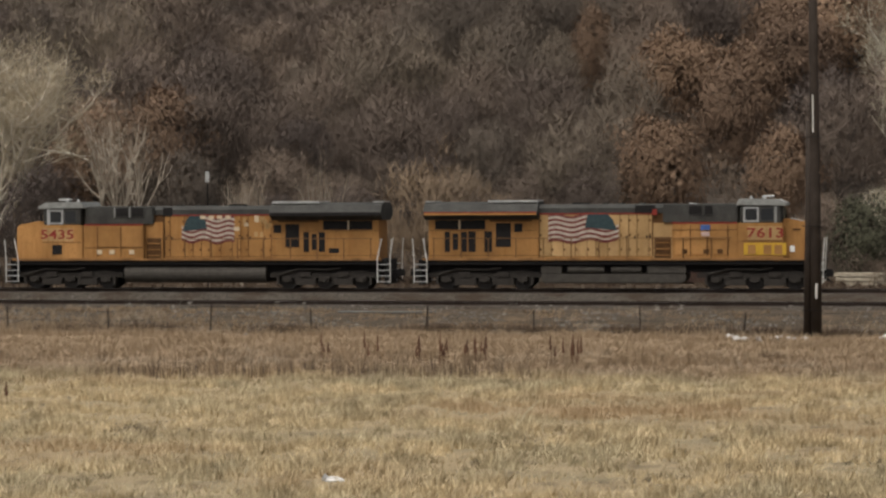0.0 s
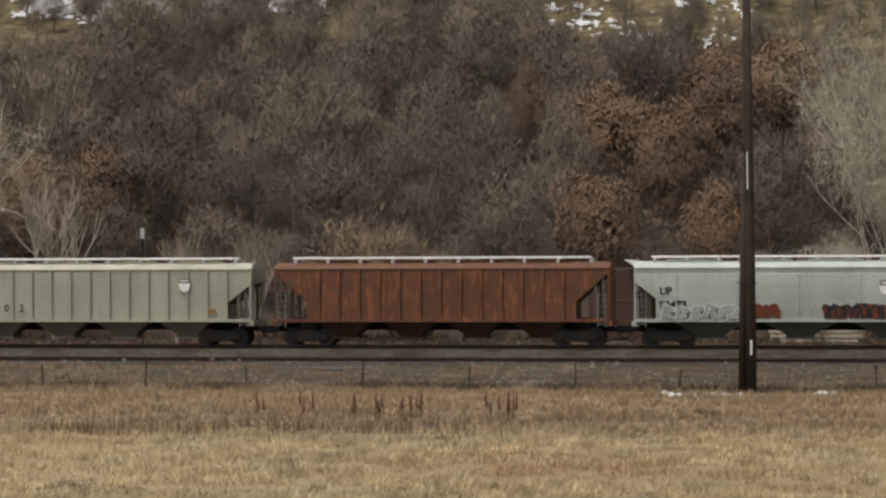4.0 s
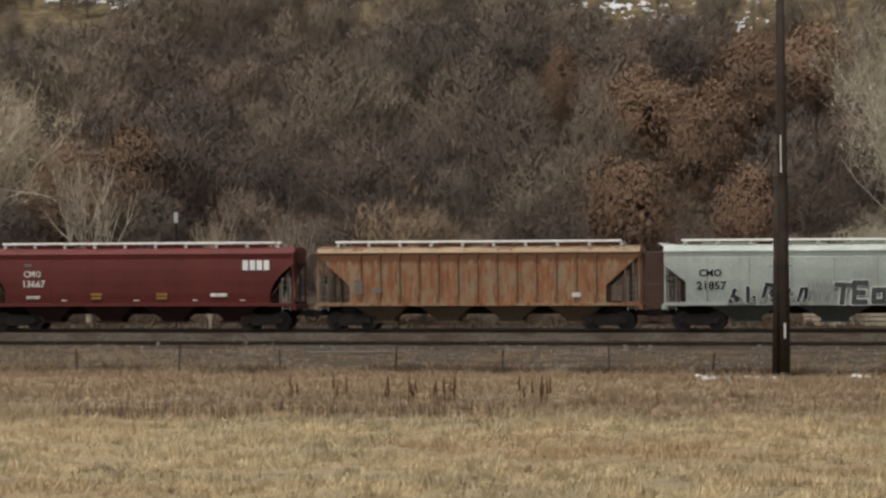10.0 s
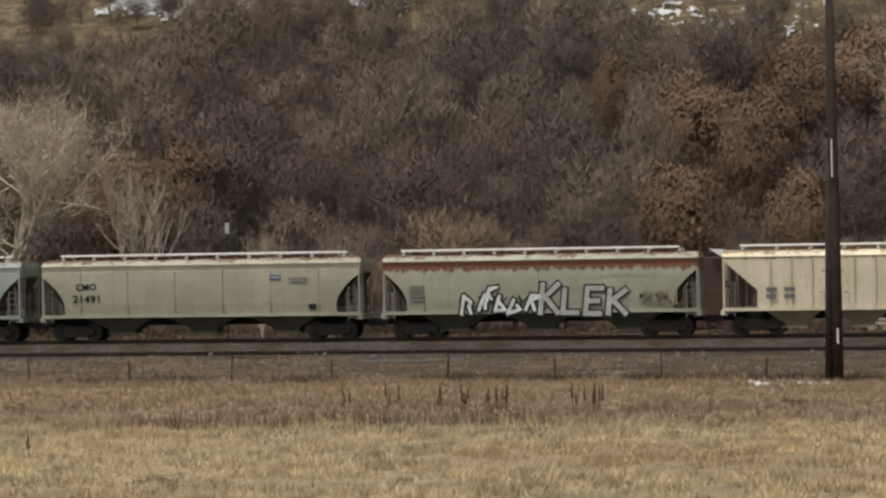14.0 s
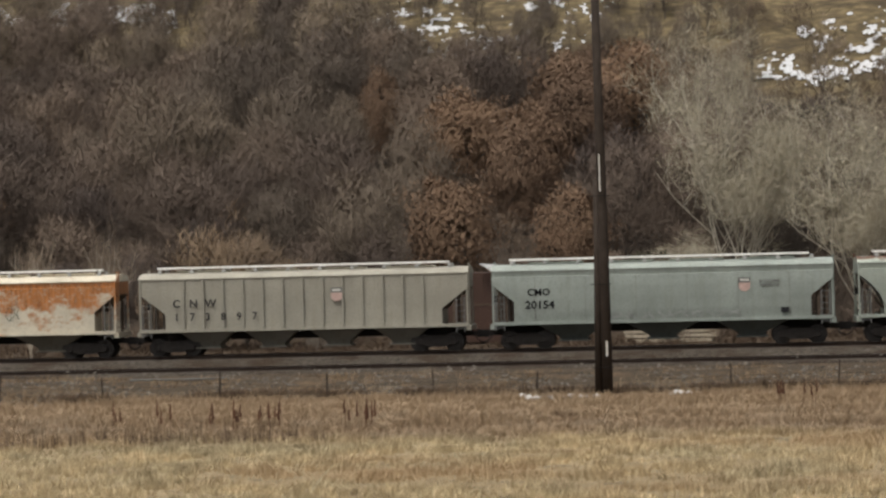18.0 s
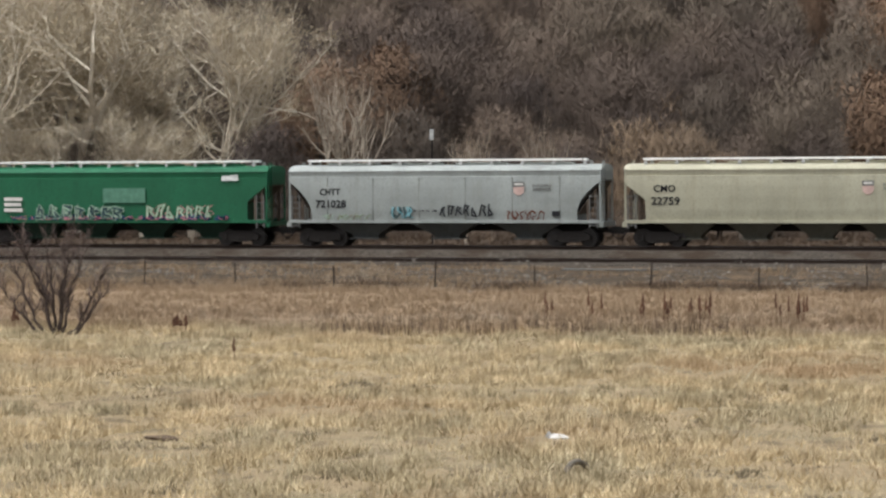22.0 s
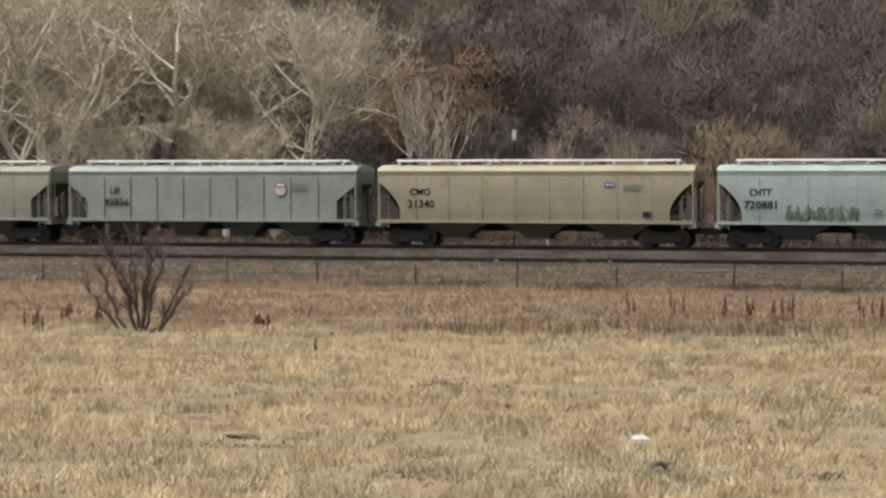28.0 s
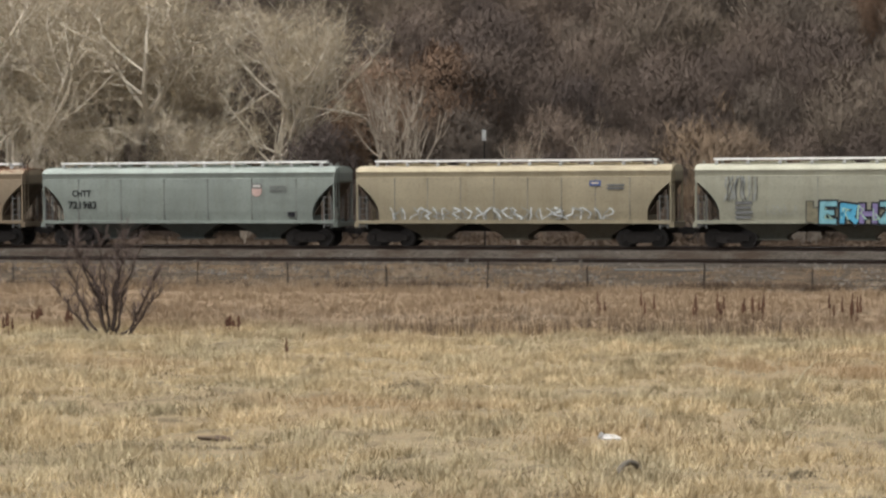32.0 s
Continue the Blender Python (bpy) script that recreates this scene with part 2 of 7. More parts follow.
def ground_material():
    """Dry winter grass, with paler, greener and bare patches, gravel by the line and yellow grass up the hill."""
    n = Nodes("dry_grass_ground")
    p = n.place()
    big = n.noise(n.place((1, 1.6, 1)), 0.05, 4)
    mid = n.noise(n.place((0.6, 1.5, 1)), 0.4, 6, 0.65)
    fine = n.noise(p, 6.0, 8, 0.7)
    c = n.mix(n.ramp(big, 0.35, 0.65), (0.30, 0.225, 0.13), (0.35, 0.28, 0.17))
    c = n.mix(n.ramp(mid, 0.47, 0.62), c, (0.23, 0.195, 0.12))
    c = n.mix(n.ramp(n.noise(n.place((1, 0.75, 1)), 1.1, 5, 0.7), 0.52, 0.64), c, (0.11, 0.088, 0.055))
    c = n.mix(n.ramp(fine, 0.3, 0.6), (0.25, 0.19, 0.115), c)
    s = n.add("ShaderNodeSeparateXYZ")
    n.link(p, s.inputs[0])
    edge = n.add("ShaderNodeMath")
    edge.operation = "MULTIPLY_ADD"
    n.link(n.noise(p, 0.35, 5), edge.inputs[0])
    edge.inputs[1].default_value = 9.0
    n.link(s.outputs["Y"], edge.inputs[2])

    def band(lo, hi):
        m = n.add("ShaderNodeMapRange")
        m.inputs["From Min"].default_value, m.inputs["From Max"].default_value = lo, hi
        n.link(edge.outputs[0], m.inputs["Value"])
        return m.outputs[0]
    weeds = n.mix(n.ramp(fine, 0.35, 0.65), (0.15, 0.105, 0.065), (0.33, 0.24, 0.15))
    c = n.mix(band(88, 92), c, weeds)
    gravel = n.mix(n.ramp(n.noise(p, 9, 6, 0.8), 0.35, 0.65), (0.025, 0.019, 0.013), (0.115, 0.088, 0.061))
    gravel = n.mix(n.ramp(n.noise(p, 0.8, 5), 0.5, 0.7), gravel, (0.13, 0.09, 0.055))
    c = n.mix(band(113, 117), c, gravel)
    brush = n.mix(n.ramp(fine, 0.3, 0.7), (0.045, 0.033, 0.023), (0.10, 0.074, 0.05))
    c = n.mix(band(140, 144), c, brush)
    hill = n.mix(n.ramp(n.noise(p, 0.9, 6), 0.35, 0.65), (0.085, 0.068, 0.038), (0.20, 0.152, 0.084))
    hill = n.mix(n.ramp(n.noise(n.place((0.5, 1, 1)), 0.35, 6, 0.7), 0.48, 0.62), hill, (0.07, 0.054, 0.034))
    litter = n.mix(n.ramp(fine, 0.3, 0.7), (0.035, 0.027, 0.021), (0.085, 0.066, 0.05))
    c = n.mix(band(163, 168), c, litter)
    push = n.add("ShaderNodeMath")
    push.operation = "MULTIPLY_ADD"
    n.link(s.outputs["X"], push.inputs[0])
    push.inputs[1].default_value = 3.0
    n.link(edge.outputs[0], push.inputs[2])
    more = n.add("ShaderNodeMath")
    more.operation = "MAXIMUM"
    n.link(push.outputs[0], more.inputs[0])
    n.link(edge.outputs[0], more.inputs[1])
    top = n.add("ShaderNodeMapRange")
    top.inputs["From Min"].default_value, top.inputs["From Max"].default_value = 256, 266
    n.link(more.outputs[0], top.inputs["Value"])
    past = n.add("ShaderNodeMapRange")
    past.inputs["From Min"].default_value, past.inputs["From Max"].default_value = 200, 212
    n.link(s.outputs["Y"], past.inputs["Value"])
    both = n.add("ShaderNodeMath")
    both.operation = "MULTIPLY"
    n.link(top.outputs[0], both.inputs[0])
    n.link(past.outputs[0], both.inputs[1])
    c = n.mix(both.outputs[0], c, hill)
    n.bump(fine, 0.8, 0.08)
    return n.done(c, 0.95)


def ballast_material():
    n = Nodes("grey_ballast")
    p = n.place()
    v = n.add("ShaderNodeTexVoronoi", Scale=14.0)
    n.link(p, v.inputs["Vector"])
    c = n.mix(v.outputs["Color"], (0.028, 0.024, 0.020), (0.125, 0.106, 0.084))
    c = n.mix(n.ramp(n.noise(n.place((0.5, 0.8, 1)), 0.9, 6, 0.7), 0.45, 0.6), c, (0.05, 0.036, 0.025))
    c = n.mix(n.ramp(n.noise(p, 2.5, 5, 0.75), 0.60, 0.72), c, (0.20, 0.185, 0.16))
    n.bump(v.outputs["Distance"], 1.0, 0.06)
    return n.done(c, 0.95)


MAT["ground"], MAT["ballast"] = ground_material(), ballast_material()

# ---- mesh helpers ----


def add_box(bm, x0, x1, y0, y1, z0, z1):
    v = [bm.verts.new((x, y, z)) for x in (x0, x1) for y in (y0, y1) for z in (z0, z1)]
    for q in ((0, 1, 3, 2), (4, 6, 7, 5), (0, 4, 5, 1), (2, 3, 7, 6), (0, 2, 6, 4), (1, 5, 7, 3)):
        bm.faces.new([v[i] for i in q])


def add_prism(bm, pts, y0, y1):
    """A side outline (x, z), counter-clockwise as seen from -y, pulled from y0 to y1."""
    a = [bm.verts.new((x, y0, z)) for x, z in pts]
    b = [bm.verts.new((x, y1, z)) for x, z in pts]
    bm.faces.new(a)
    bm.faces.new(b[::-1])
    k = len(pts)
    for i in range(k):
        bm.faces.new((a[i], b[i], b[(i + 1) % k], a[(i + 1) % k]))


def add_tube(bm, pts, r, sides=6, r1=None):
    """A round bar along points."""
    pts = [Vector(p) for p in pts]
    rings = []
    for i, p in enumerate(pts):
        d = (pts[min(i + 1, len(pts) - 1)] - pts[max(i - 1, 0)]).normalized()
        u = d.cross(Vector((0.31, 0.83, 0.47))).normalized()
        w = d.cross(u)
        k = r if r1 is None else r + (r1 - r) * i / (len(pts) - 1)
        rings.append([bm.verts.new(p + k * (math.cos(a) * u + math.sin(a) * w)) for a in (2 * math.pi * j / sides for j in range(sides))])
    for a, b in zip(rings, rings[1:]):
        for j in range(sides):
            bm.faces.new((a[j], a[(j + 1) % sides], b[(j + 1) % sides], b[j]))
    bm.faces.new(rings[0][::-1])
    bm.faces.new(rings[-1])


def add_disc(bm, x, y0, y1, z, r, sides=20, hub=0.0):
    """A wheel or drum on an axle along y."""
    a = [bm.verts.new((x + r * math.cos(t), y0, z + r * math.sin(t))) for t in (2 * math.pi * j / sides for j in range(sides))]
    b = [bm.verts.new((v.co.x, y1, v.co.z)) for v in a]
    bm.faces.new(a)
    bm.faces.new(b[::-1])
    for j in range(sides):
        bm.faces.new((a[j], b[j], b[(j + 1) % sides], a[(j + 1) % sides]))


def mesh_of(name, bm, mat=None, bevel=0.0, smooth=False):
    if bevel:
        bmesh.ops.bevel(bm, geom=bm.edges[:], offset=bevel, segments=2, affect="EDGES", clamp_overlap=True)
    bmesh.ops.recalc_face_normals(bm, faces=bm.faces[:])
    me = bpy.data.meshes.new(name)
    bm.to_mesh(me)
    bm.free()
    if smooth:
        me.shade_smooth()
    if mat:
        me.materials.append(mat)
    return me


def piece(name, me, parent=None, m=None, mat=None, label=""):
    """An object on a mesh that may be shared; mat: paint of its own."""
    ob = new(name, me)
    if mat:
        if not me.materials:
            me.materials.append(mat)
        ob.material_slots[0].link = "OBJECT"
        ob.material_slots[0].material = mat
    if parent:
        ob.parent = parent
    if m:
        ob.matrix_basis = m
    if label:
        ob["label"] = label
    return ob


def part(name, bm, material, parent, label="", bevel=0.0, smooth=False):
    return piece(name, mesh_of(name, bm, material, bevel, smooth), parent, label=label)


def box_part(name, size, mat, parent, label="", bevel=0.0):
    bm = bmesh.new()
    add_box(bm, *size)
    return part(name, bm, mat, parent, label, bevel)


def letters(name, text, height, parent, x, y, z, mat, face=-1, width=None, label="", bold=0.024):
    """Raised lettering on a side that faces -y (face -1) or +y."""
    cu = bpy.data.curves.new("letters", "FONT")
    cu.body, cu.size, cu.extrude, cu.align_x, cu.resolution_u = text, height * 1.38, 0.004, "CENTER", 2
    cu.offset = bold * height
    tmp = bpy.data.objects.new("letters", cu)
    scene.collection.objects.link(tmp)
    me = bpy.data.meshes.new_from_object(tmp.evaluated_get(bpy.context.evaluated_depsgraph_get()))
    bpy.data.objects.remove(tmp)
    me.name = "letters"
    me.materials.clear()
    me.materials.append(mat)
    k = 1.0
    if width and len(me.vertices):
        w = max(v.co.x for v in me.vertices) - min(v.co.x for v in me.vertices)
        k = width / w
    me.transform(Matrix.Diagonal((k, 1, 1, 1)))
    m = Matrix.Translation((x, y, z)) @ (pose(0, 0, 0, 90, 0, 0) if face < 0 else pose(0, 0, 0, 90, 0, 180))
    return piece(name, me, parent, m, label=label)

# ---- the ground: one sheet, a flat field, the railway bank, a flat behind it and the wooded hill ----


def smoothstep(a, b, t):
    t = min(1.0, max(0.0, (t - a) / (b - a)))
    return t * t * (3 - 2 * t)


def ground_height(x, y):
    z = -1.2 + 0.45 * smoothstep(115, 121, y)
    z += 0.25 * smoothstep(137, 150, y)
    if y < 118:
        z += 0.10 * noise.noise((x * 0.11, y * 0.11, 0)) + 0.05 * noise.noise((x * 0.5, y * 0.5, 3))
    if y > 158:
        z += 0.24 * (min(y, 235) - 158) * smoothstep(150, 175, y)
        z += 0.36 * max(0.0, min(y, 330) - 235)
        z += (1.6 * noise.noise((x * 0.03, y * 0.03, 7)) + 0.5 * noise.noise((x * 0.15, y * 0.15, 9))) * smoothstep(165, 200, y)
    return z


def lines(*spans):
    out = []
    for a, b, step in spans:
        k = max(1, round((b - a) / step))
        out += [a + (b - a) * i / k for i in range(k)]
    return out + [spans[-1][1]]


def build_ground():
    xs = lines((-3000, -300, 300), (-300, -90, 15), (-90, 50, 1.0), (50, 300, 15), (300, 3000, 300))
    ys = lines((-3000, -100, 400), (-100, 30, 15), (30, 160, 0.75), (160, 340, 2.5), (340, 4000, 300))
    verts = [(x, y, ground_height(x, y)) for y in ys for x in xs]
    k = len(xs)
    faces = [(j * k + i, j * k + i + 1, (j + 1) * k + i + 1, (j + 1) * k + i) for j in range(len(ys) - 1) for i in range(k - 1)]
    me = bpy.data.meshes.new("ground")
    me.from_pydata(verts, [], faces)
    me.shade_smooth()
    me.materials.append(MAT["ground"])
    tagged(piece("ground", me), "dry winter grassland rising to a wooded hillside", "ground", kind="structure")


build_ground()

# ---- the railway: two tracks on one bank of ballast ----
TRAIN_Y, NEAR_Y, NEAR_Z = 131.2, 126.9, -0.49
X0, X1 = -330.0, 230.0


def build_track(name, yc, zr, label):
    thing = tagged(new(name), label, "railway track", kind="structure")
    thing.location = (0, yc, zr)
    for side in (-0.755, 0.755):
        bm = bmesh.new()
        add_box(bm, X0, X1, side - 0.07, side + 0.07, -0.17, -0.145)
        add_box(bm, X0, X1, side - 0.012, side + 0.012, -0.145, -0.04)
        add_box(bm, X0, X1, side - 0.036, side + 0.036, -0.04, -0.004)
        rail = part("rail", bm, MAT["rail"], thing)
        box_part("rail_head", (X0, X1, side - 0.03, side + 0.03, -0.004, 0.0), MAT["railtop"], rail, "polished running surface")
    bm = bmesh.new()
    add_box(bm, -0.115, 0.115, -1.3, 1.3, -0.36, -0.17)
    tie = mesh_of("tie", bm, MAT["tie"], 0.012)
    near = [x for x in (-75 + 0.53 * i for i in range(190))]
    rng = random.Random(5)
    for x in near:
        piece("tie", tie, thing, pose(x, rng.uniform(-0.05, 0.05), rng.uniform(-0.015, 0.0), 0, 0, rng.uniform(-1, 1)))


def build_ballast():
    rng = random.Random(2)
    prof = [(120.6, -1.15), (122.2, -0.95), (124.4, -0.72), (125.3, -0.645), (126.9, -0.64), (128.5, -0.62),
            (129.4, -0.19), (131.2, -0.15), (132.9, -0.19), (134.6, -0.75), (136.4, -1.1)]
    xs = lines((X0, -85, 10), (-85, 40, 0.5), (40, X1, 10))
    verts, faces = [], []
    for x in xs:
        for j, (y, z) in enumerate(prof):
            edge = j in (0, len(prof) - 1)
            verts.append((x, y + (rng.uniform(-0.5, 0.5) if j < 2 else 0), z + (0 if edge else rng.uniform(-0.02, 0.02))))
    k = len(prof)
    for i in range(len(xs) - 1):
        for j in range(k - 1):
            faces.append((i * k + j, (i + 1) * k + j, (i + 1) * k + j + 1, i * k + j + 1))
    me = bpy.data.meshes.new("ballast_bank")
    me.from_pydata(verts, [], faces)
    me.materials.append(MAT["ballast"])
    tagged(piece("ballast_bank", me), "bank of grey crushed stone under the tracks", "ballast", kind="structure")


build_ballast()
build_track("track_far", TRAIN_Y, 0.0, "brown steel rails on dark wooden ties, under the train")
build_track("track_near", NEAR_Y, NEAR_Z, "empty track of brown rails on dark wooden ties")

# ---- trees ----


def limb(verts, faces, a, b, ra, rb, rng, bend=0.15, steps=3, sides=4):
    """A tapered, slightly crooked limb. Returns its points."""
    a, b = Vector(a), Vector(b)
    length = (b - a).length
    pts = [a.lerp(b, i / steps) + (Vector((rng.uniform(-1, 1), rng.uniform(-1, 1), rng.uniform(-0.5, 0.5))) * bend * length * 0.5 if 0 < i < steps else Vector())
           for i in range(steps + 1)]
    skin(verts, faces, pts, ra, rb, sides)
    return pts


def skin(verts, faces, pts, ra, rb, sides=4):
    """A tapered skin round the points of a limb."""
    d = (pts[-1] - pts[0]).normalized()
    u = d.orthogonal().normalized()
    w = d.cross(u)
    base, steps = len(verts), len(pts) - 1
    turns = [(math.cos(2 * math.pi * j / sides), math.sin(2 * math.pi * j / sides)) for j in range(sides)]
    for i, p in enumerate(pts):
        r = ra + (rb - ra) * i / steps
        verts.extend([p + r * (c * u + t * w) for c, t in turns])
    for i in range(steps):
        for j in range(sides):
            k, m = base + sides * i, (j + 1) % sides
            faces.append((k + j, k + m, k + sides + m, k + sides + j))


def twig_tri(cv, cf, p, out, length, width, rng, rise, stray):
    """One twig, laid along the skin of the crown and rising a little out of it."""
    side = Vector((rng.gauss(0, 1), rng.gauss(0, 1), rng.gauss(rise, 0.8)))
    w = (side - out * side.dot(out) * 0.75 + out * stray).normalized() * length * rng.uniform(0.5, 1.3)
    tilt = (out + Vector((rng.gauss(0, 0.3), rng.gauss(0, 0.3), rng.gauss(0, 0.3)))).normalized()
    v = w.cross(tilt)
    if v.length < 1e-4:
        return
    v = v.normalized() * width * rng.uniform(0.6, 1.4)
    k = len(cv)
    cv.extend([p - v, p + v, p + w])
    cf.append((k, k + 1, k + 2))


def as_meshes(name, tv, tf, cv, cf):
    out = []
    for nm, vs, fs in (("trunk", tv, tf), ("crown", cv, cf)):
        me = bpy.data.meshes.new(name + "_" + nm)
        me.from_pydata([tuple(v) for v in vs], [], fs)
        out.append(me)
    return out


def make_tree(name, height, width, twigs, twig_len, twig_w, rng, limbs=7, trunk_r=0.16, fork=0.3, low=0.25, levels=1, puffs=22, puff=0.2, upright=0.4, low_crown=0.18, crook=0.2, stray=0.3):
    """Trunk mesh and crown mesh of a leafless or dry-leaved tree: limbs that fork, and rounded tufts of fine twigs round their ends."""
    tv, tf = [], []
    top = Vector((rng.uniform(-0.1, 0.1) * width, rng.uniform(-0.1, 0.1) * width, height * fork))
    limb(tv, tf, (0, 0, -0.3), top, trunk_r, trunk_r * 0.75, rng, 0.06)
    tips = []
    for i in range(limbs):
        ang = 2 * math.pi * (i + rng.uniform(-0.3, 0.3)) / limbs
        spread = rng.uniform(0.3, 1.0)
        h = height * math.sqrt(max(0.05, 1 - 0.75 * spread ** 2)) * rng.uniform(0.85, 1.0)
        end = Vector((math.cos(ang) * spread * width / 2, math.sin(ang) * spread * width / 2, h * 0.94))
        start = Vector((0, 0, 0)).lerp(top, rng.uniform(low / fork if low < fork else 0.8, 1.0))
        pts = limb(tv, tf, start, end, trunk_r * 0.5, trunk_r * 0.1, rng, crook, 4, 3)
        tips += pts[2:] + [pts[-1]]
        for p in pts[1:]:
            for _ in range(levels):
                out = Vector((rng.uniform(-1, 1), rng.uniform(-1, 1), rng.uniform(-0.1, 1.0))).normalized()
                q = p + out * width * rng.uniform(0.12, 0.26)
                if q.z > height * 0.12:
                    tips += limb(tv, tf, p, q, trunk_r * 0.2, trunk_r * 0.05, rng, 0.2, 1, 3)[1:]
    rng.shuffle(tips)
    # tufts: at limb ends and over the dome of the crown
    hearts = tips[:puffs]
    while len(hearts) < puffs * 2.4:
        a, b = rng.uniform(0, 2 * math.pi), rng.uniform(-0.05, 1.0)
        r = math.sqrt(max(0.0, 1 - max(b, 0) ** 2)) * rng.uniform(0.75, 1.0)
        hearts.append(Vector((math.cos(a) * r * width * 0.42, math.sin(a) * r * width * 0.42, height * (low_crown + (0.88 - low_crown) * max(b, -0.1)) * rng.uniform(0.9, 1.0))))
    cv, cf = [], []
    # four twigs in ten lie evenly over the dome, the rest in the tufts
    off = rng.uniform(0, 90)
    for _ in range(int(twigs * 0.4)):
        d = Vector((rng.gauss(0, 1), rng.gauss(0, 1), rng.gauss(0.25, 0.9))).normalized()
        k = rng.uniform(0.7, 1.0) * (1 + 0.3 * noise.noise((d.x * 1.8 + off, d.y * 1.8, d.z * 1.8)))
        p = Vector((d.x * width * 0.46 * k, d.y * width * 0.46 * k, height * 0.5 + d.z * height * 0.45 * k))
        if p.z > 0.15:
            twig_tri(cv, cf, p, (d + Vector((0, 0, 0.25))).normalized(), twig_len, twig_w, rng, upright + 0.9, stray)
    each = max(1, int(twigs * 0.6 / len(hearts)))
    middle = Vector((0, 0, height * 0.42))
    for c in hearts:
        size = width * puff * rng.uniform(0.6, 1.25)
        bulge = (c - middle).normalized()
        for _ in range(each):
            d = Vector((rng.gauss(0, 1), rng.gauss(0, 1), rng.gauss(upright, 0.9))).normalized()
            p = c + d * size * rng.uniform(0.05, 1.0) ** 0.5
            if p.z < 0.15:
                continue
            twig_tri(cv, cf, p, (d * 0.3 + bulge + Vector((0, 0, 0.25))).normalized(), twig_len, twig_w, rng, upright + 0.9, stray)
    return as_meshes(name, tv, tf, cv, cf)


def make_cottonwood(name, height, width, rng, limbs=5, trunk_r=0.3, lean=0.0, twigs=9, twig_len=0.6, twig_w=0.018, fork=0.16, depth=3, droop=0.12, kids=5):
    """A bare tree with heavy, curving pale limbs that divide again and again into a haze of twigs."""
    tv, tf, cv, cf = [], [], [], []

    def branch(p, d, length, r, level):
        pts = [p]
        n = 5 if level == 0 else 3 if level < depth else 2
        for i in range(n):
            d = (d + Vector((rng.gauss(0, 0.17), rng.gauss(0, 0.17), rng.gauss(droop, 0.13)))).normalized()
            pts.append(pts[-1] + d * length / n)
        skin(tv, tf, pts, r, r * 0.35, 5 if level == 0 else 3)
        if level == depth:
            for q in pts[1:]:
                for _ in range(twigs):
                    out = Vector((rng.gauss(0, 1), rng.gauss(0, 1), rng.gauss(0.4, 0.9))).normalized()
                    twig_tri(cv, cf, q + out * rng.uniform(0, 0.9), out, twig_len, twig_w, rng, 0.8, 0.9)
            return
        for i in range(kids if level else kids + 2):
            t = rng.uniform(0.3, 1.0)
            k = min(n - 1, int(t * n))
            q = pts[k].lerp(pts[k + 1], t * n - k)
            side = Vector((rng.gauss(0, 1), rng.gauss(0, 1), rng.gauss(0.2, 0.5))).normalized()
            branch(q, (d * 0.75 + side * 0.8).normalized(), length * rng.uniform(0.34, 0.58), r * (1 - 0.5 * t) * 0.68, level + 1)

    top = Vector((lean * height * 0.08, 0, height * fork))
    limb(tv, tf, (0, 0, -0.3), top, trunk_r, trunk_r * 0.85, rng, 0.05, 2, 7)
    for i in range(limbs):
        a = 2 * math.pi * (i + rng.uniform(-0.3, 0.3)) / limbs
        out = width / height * rng.uniform(0.35, 0.75)
        d = Vector((math.cos(a) * out + lean * rng.uniform(0.5, 1.0), math.sin(a) * out * 0.8, 1)).normalized()
        branch(top * rng.uniform(0.6, 1.0), d, height * rng.uniform(0.62, 0.8), trunk_r * rng.uniform(0.4, 0.62), 0)
    return as_meshes(name, tv, tf, cv, cf)


def tree_kind(name, twig, bark, seeds, make=make_tree, **k):
    made = []
    for s in seeds:
        trunk, crown = make(name, rng=random.Random(s), **k)
        trunk.materials.append(TWIG[bark])
        crown.materials.append(TWIG[twig])
        made.append((trunk, crown))
    return made


def plant(name, meshes, x, y, label, category="tree", group="", size=1.0, turn=None, wide=1.0, rng=random, z=None):
    thing = tagged(new(name), label, category, group)
    thing.matrix_basis = pose(x, y, ground_height(x, y) if z is None else z, 0, 0, rng.uniform(0, 360) if turn is None else turn)
    thing.scale = (size * wide, size * wide, size)
    if category == "shrub":
        tagged(piece("stem", meshes[0], thing), kind="stuff")
    else:
        piece("trunk", meshes[0], thing)
    piece("crown", meshes[1], thing)
    return thing


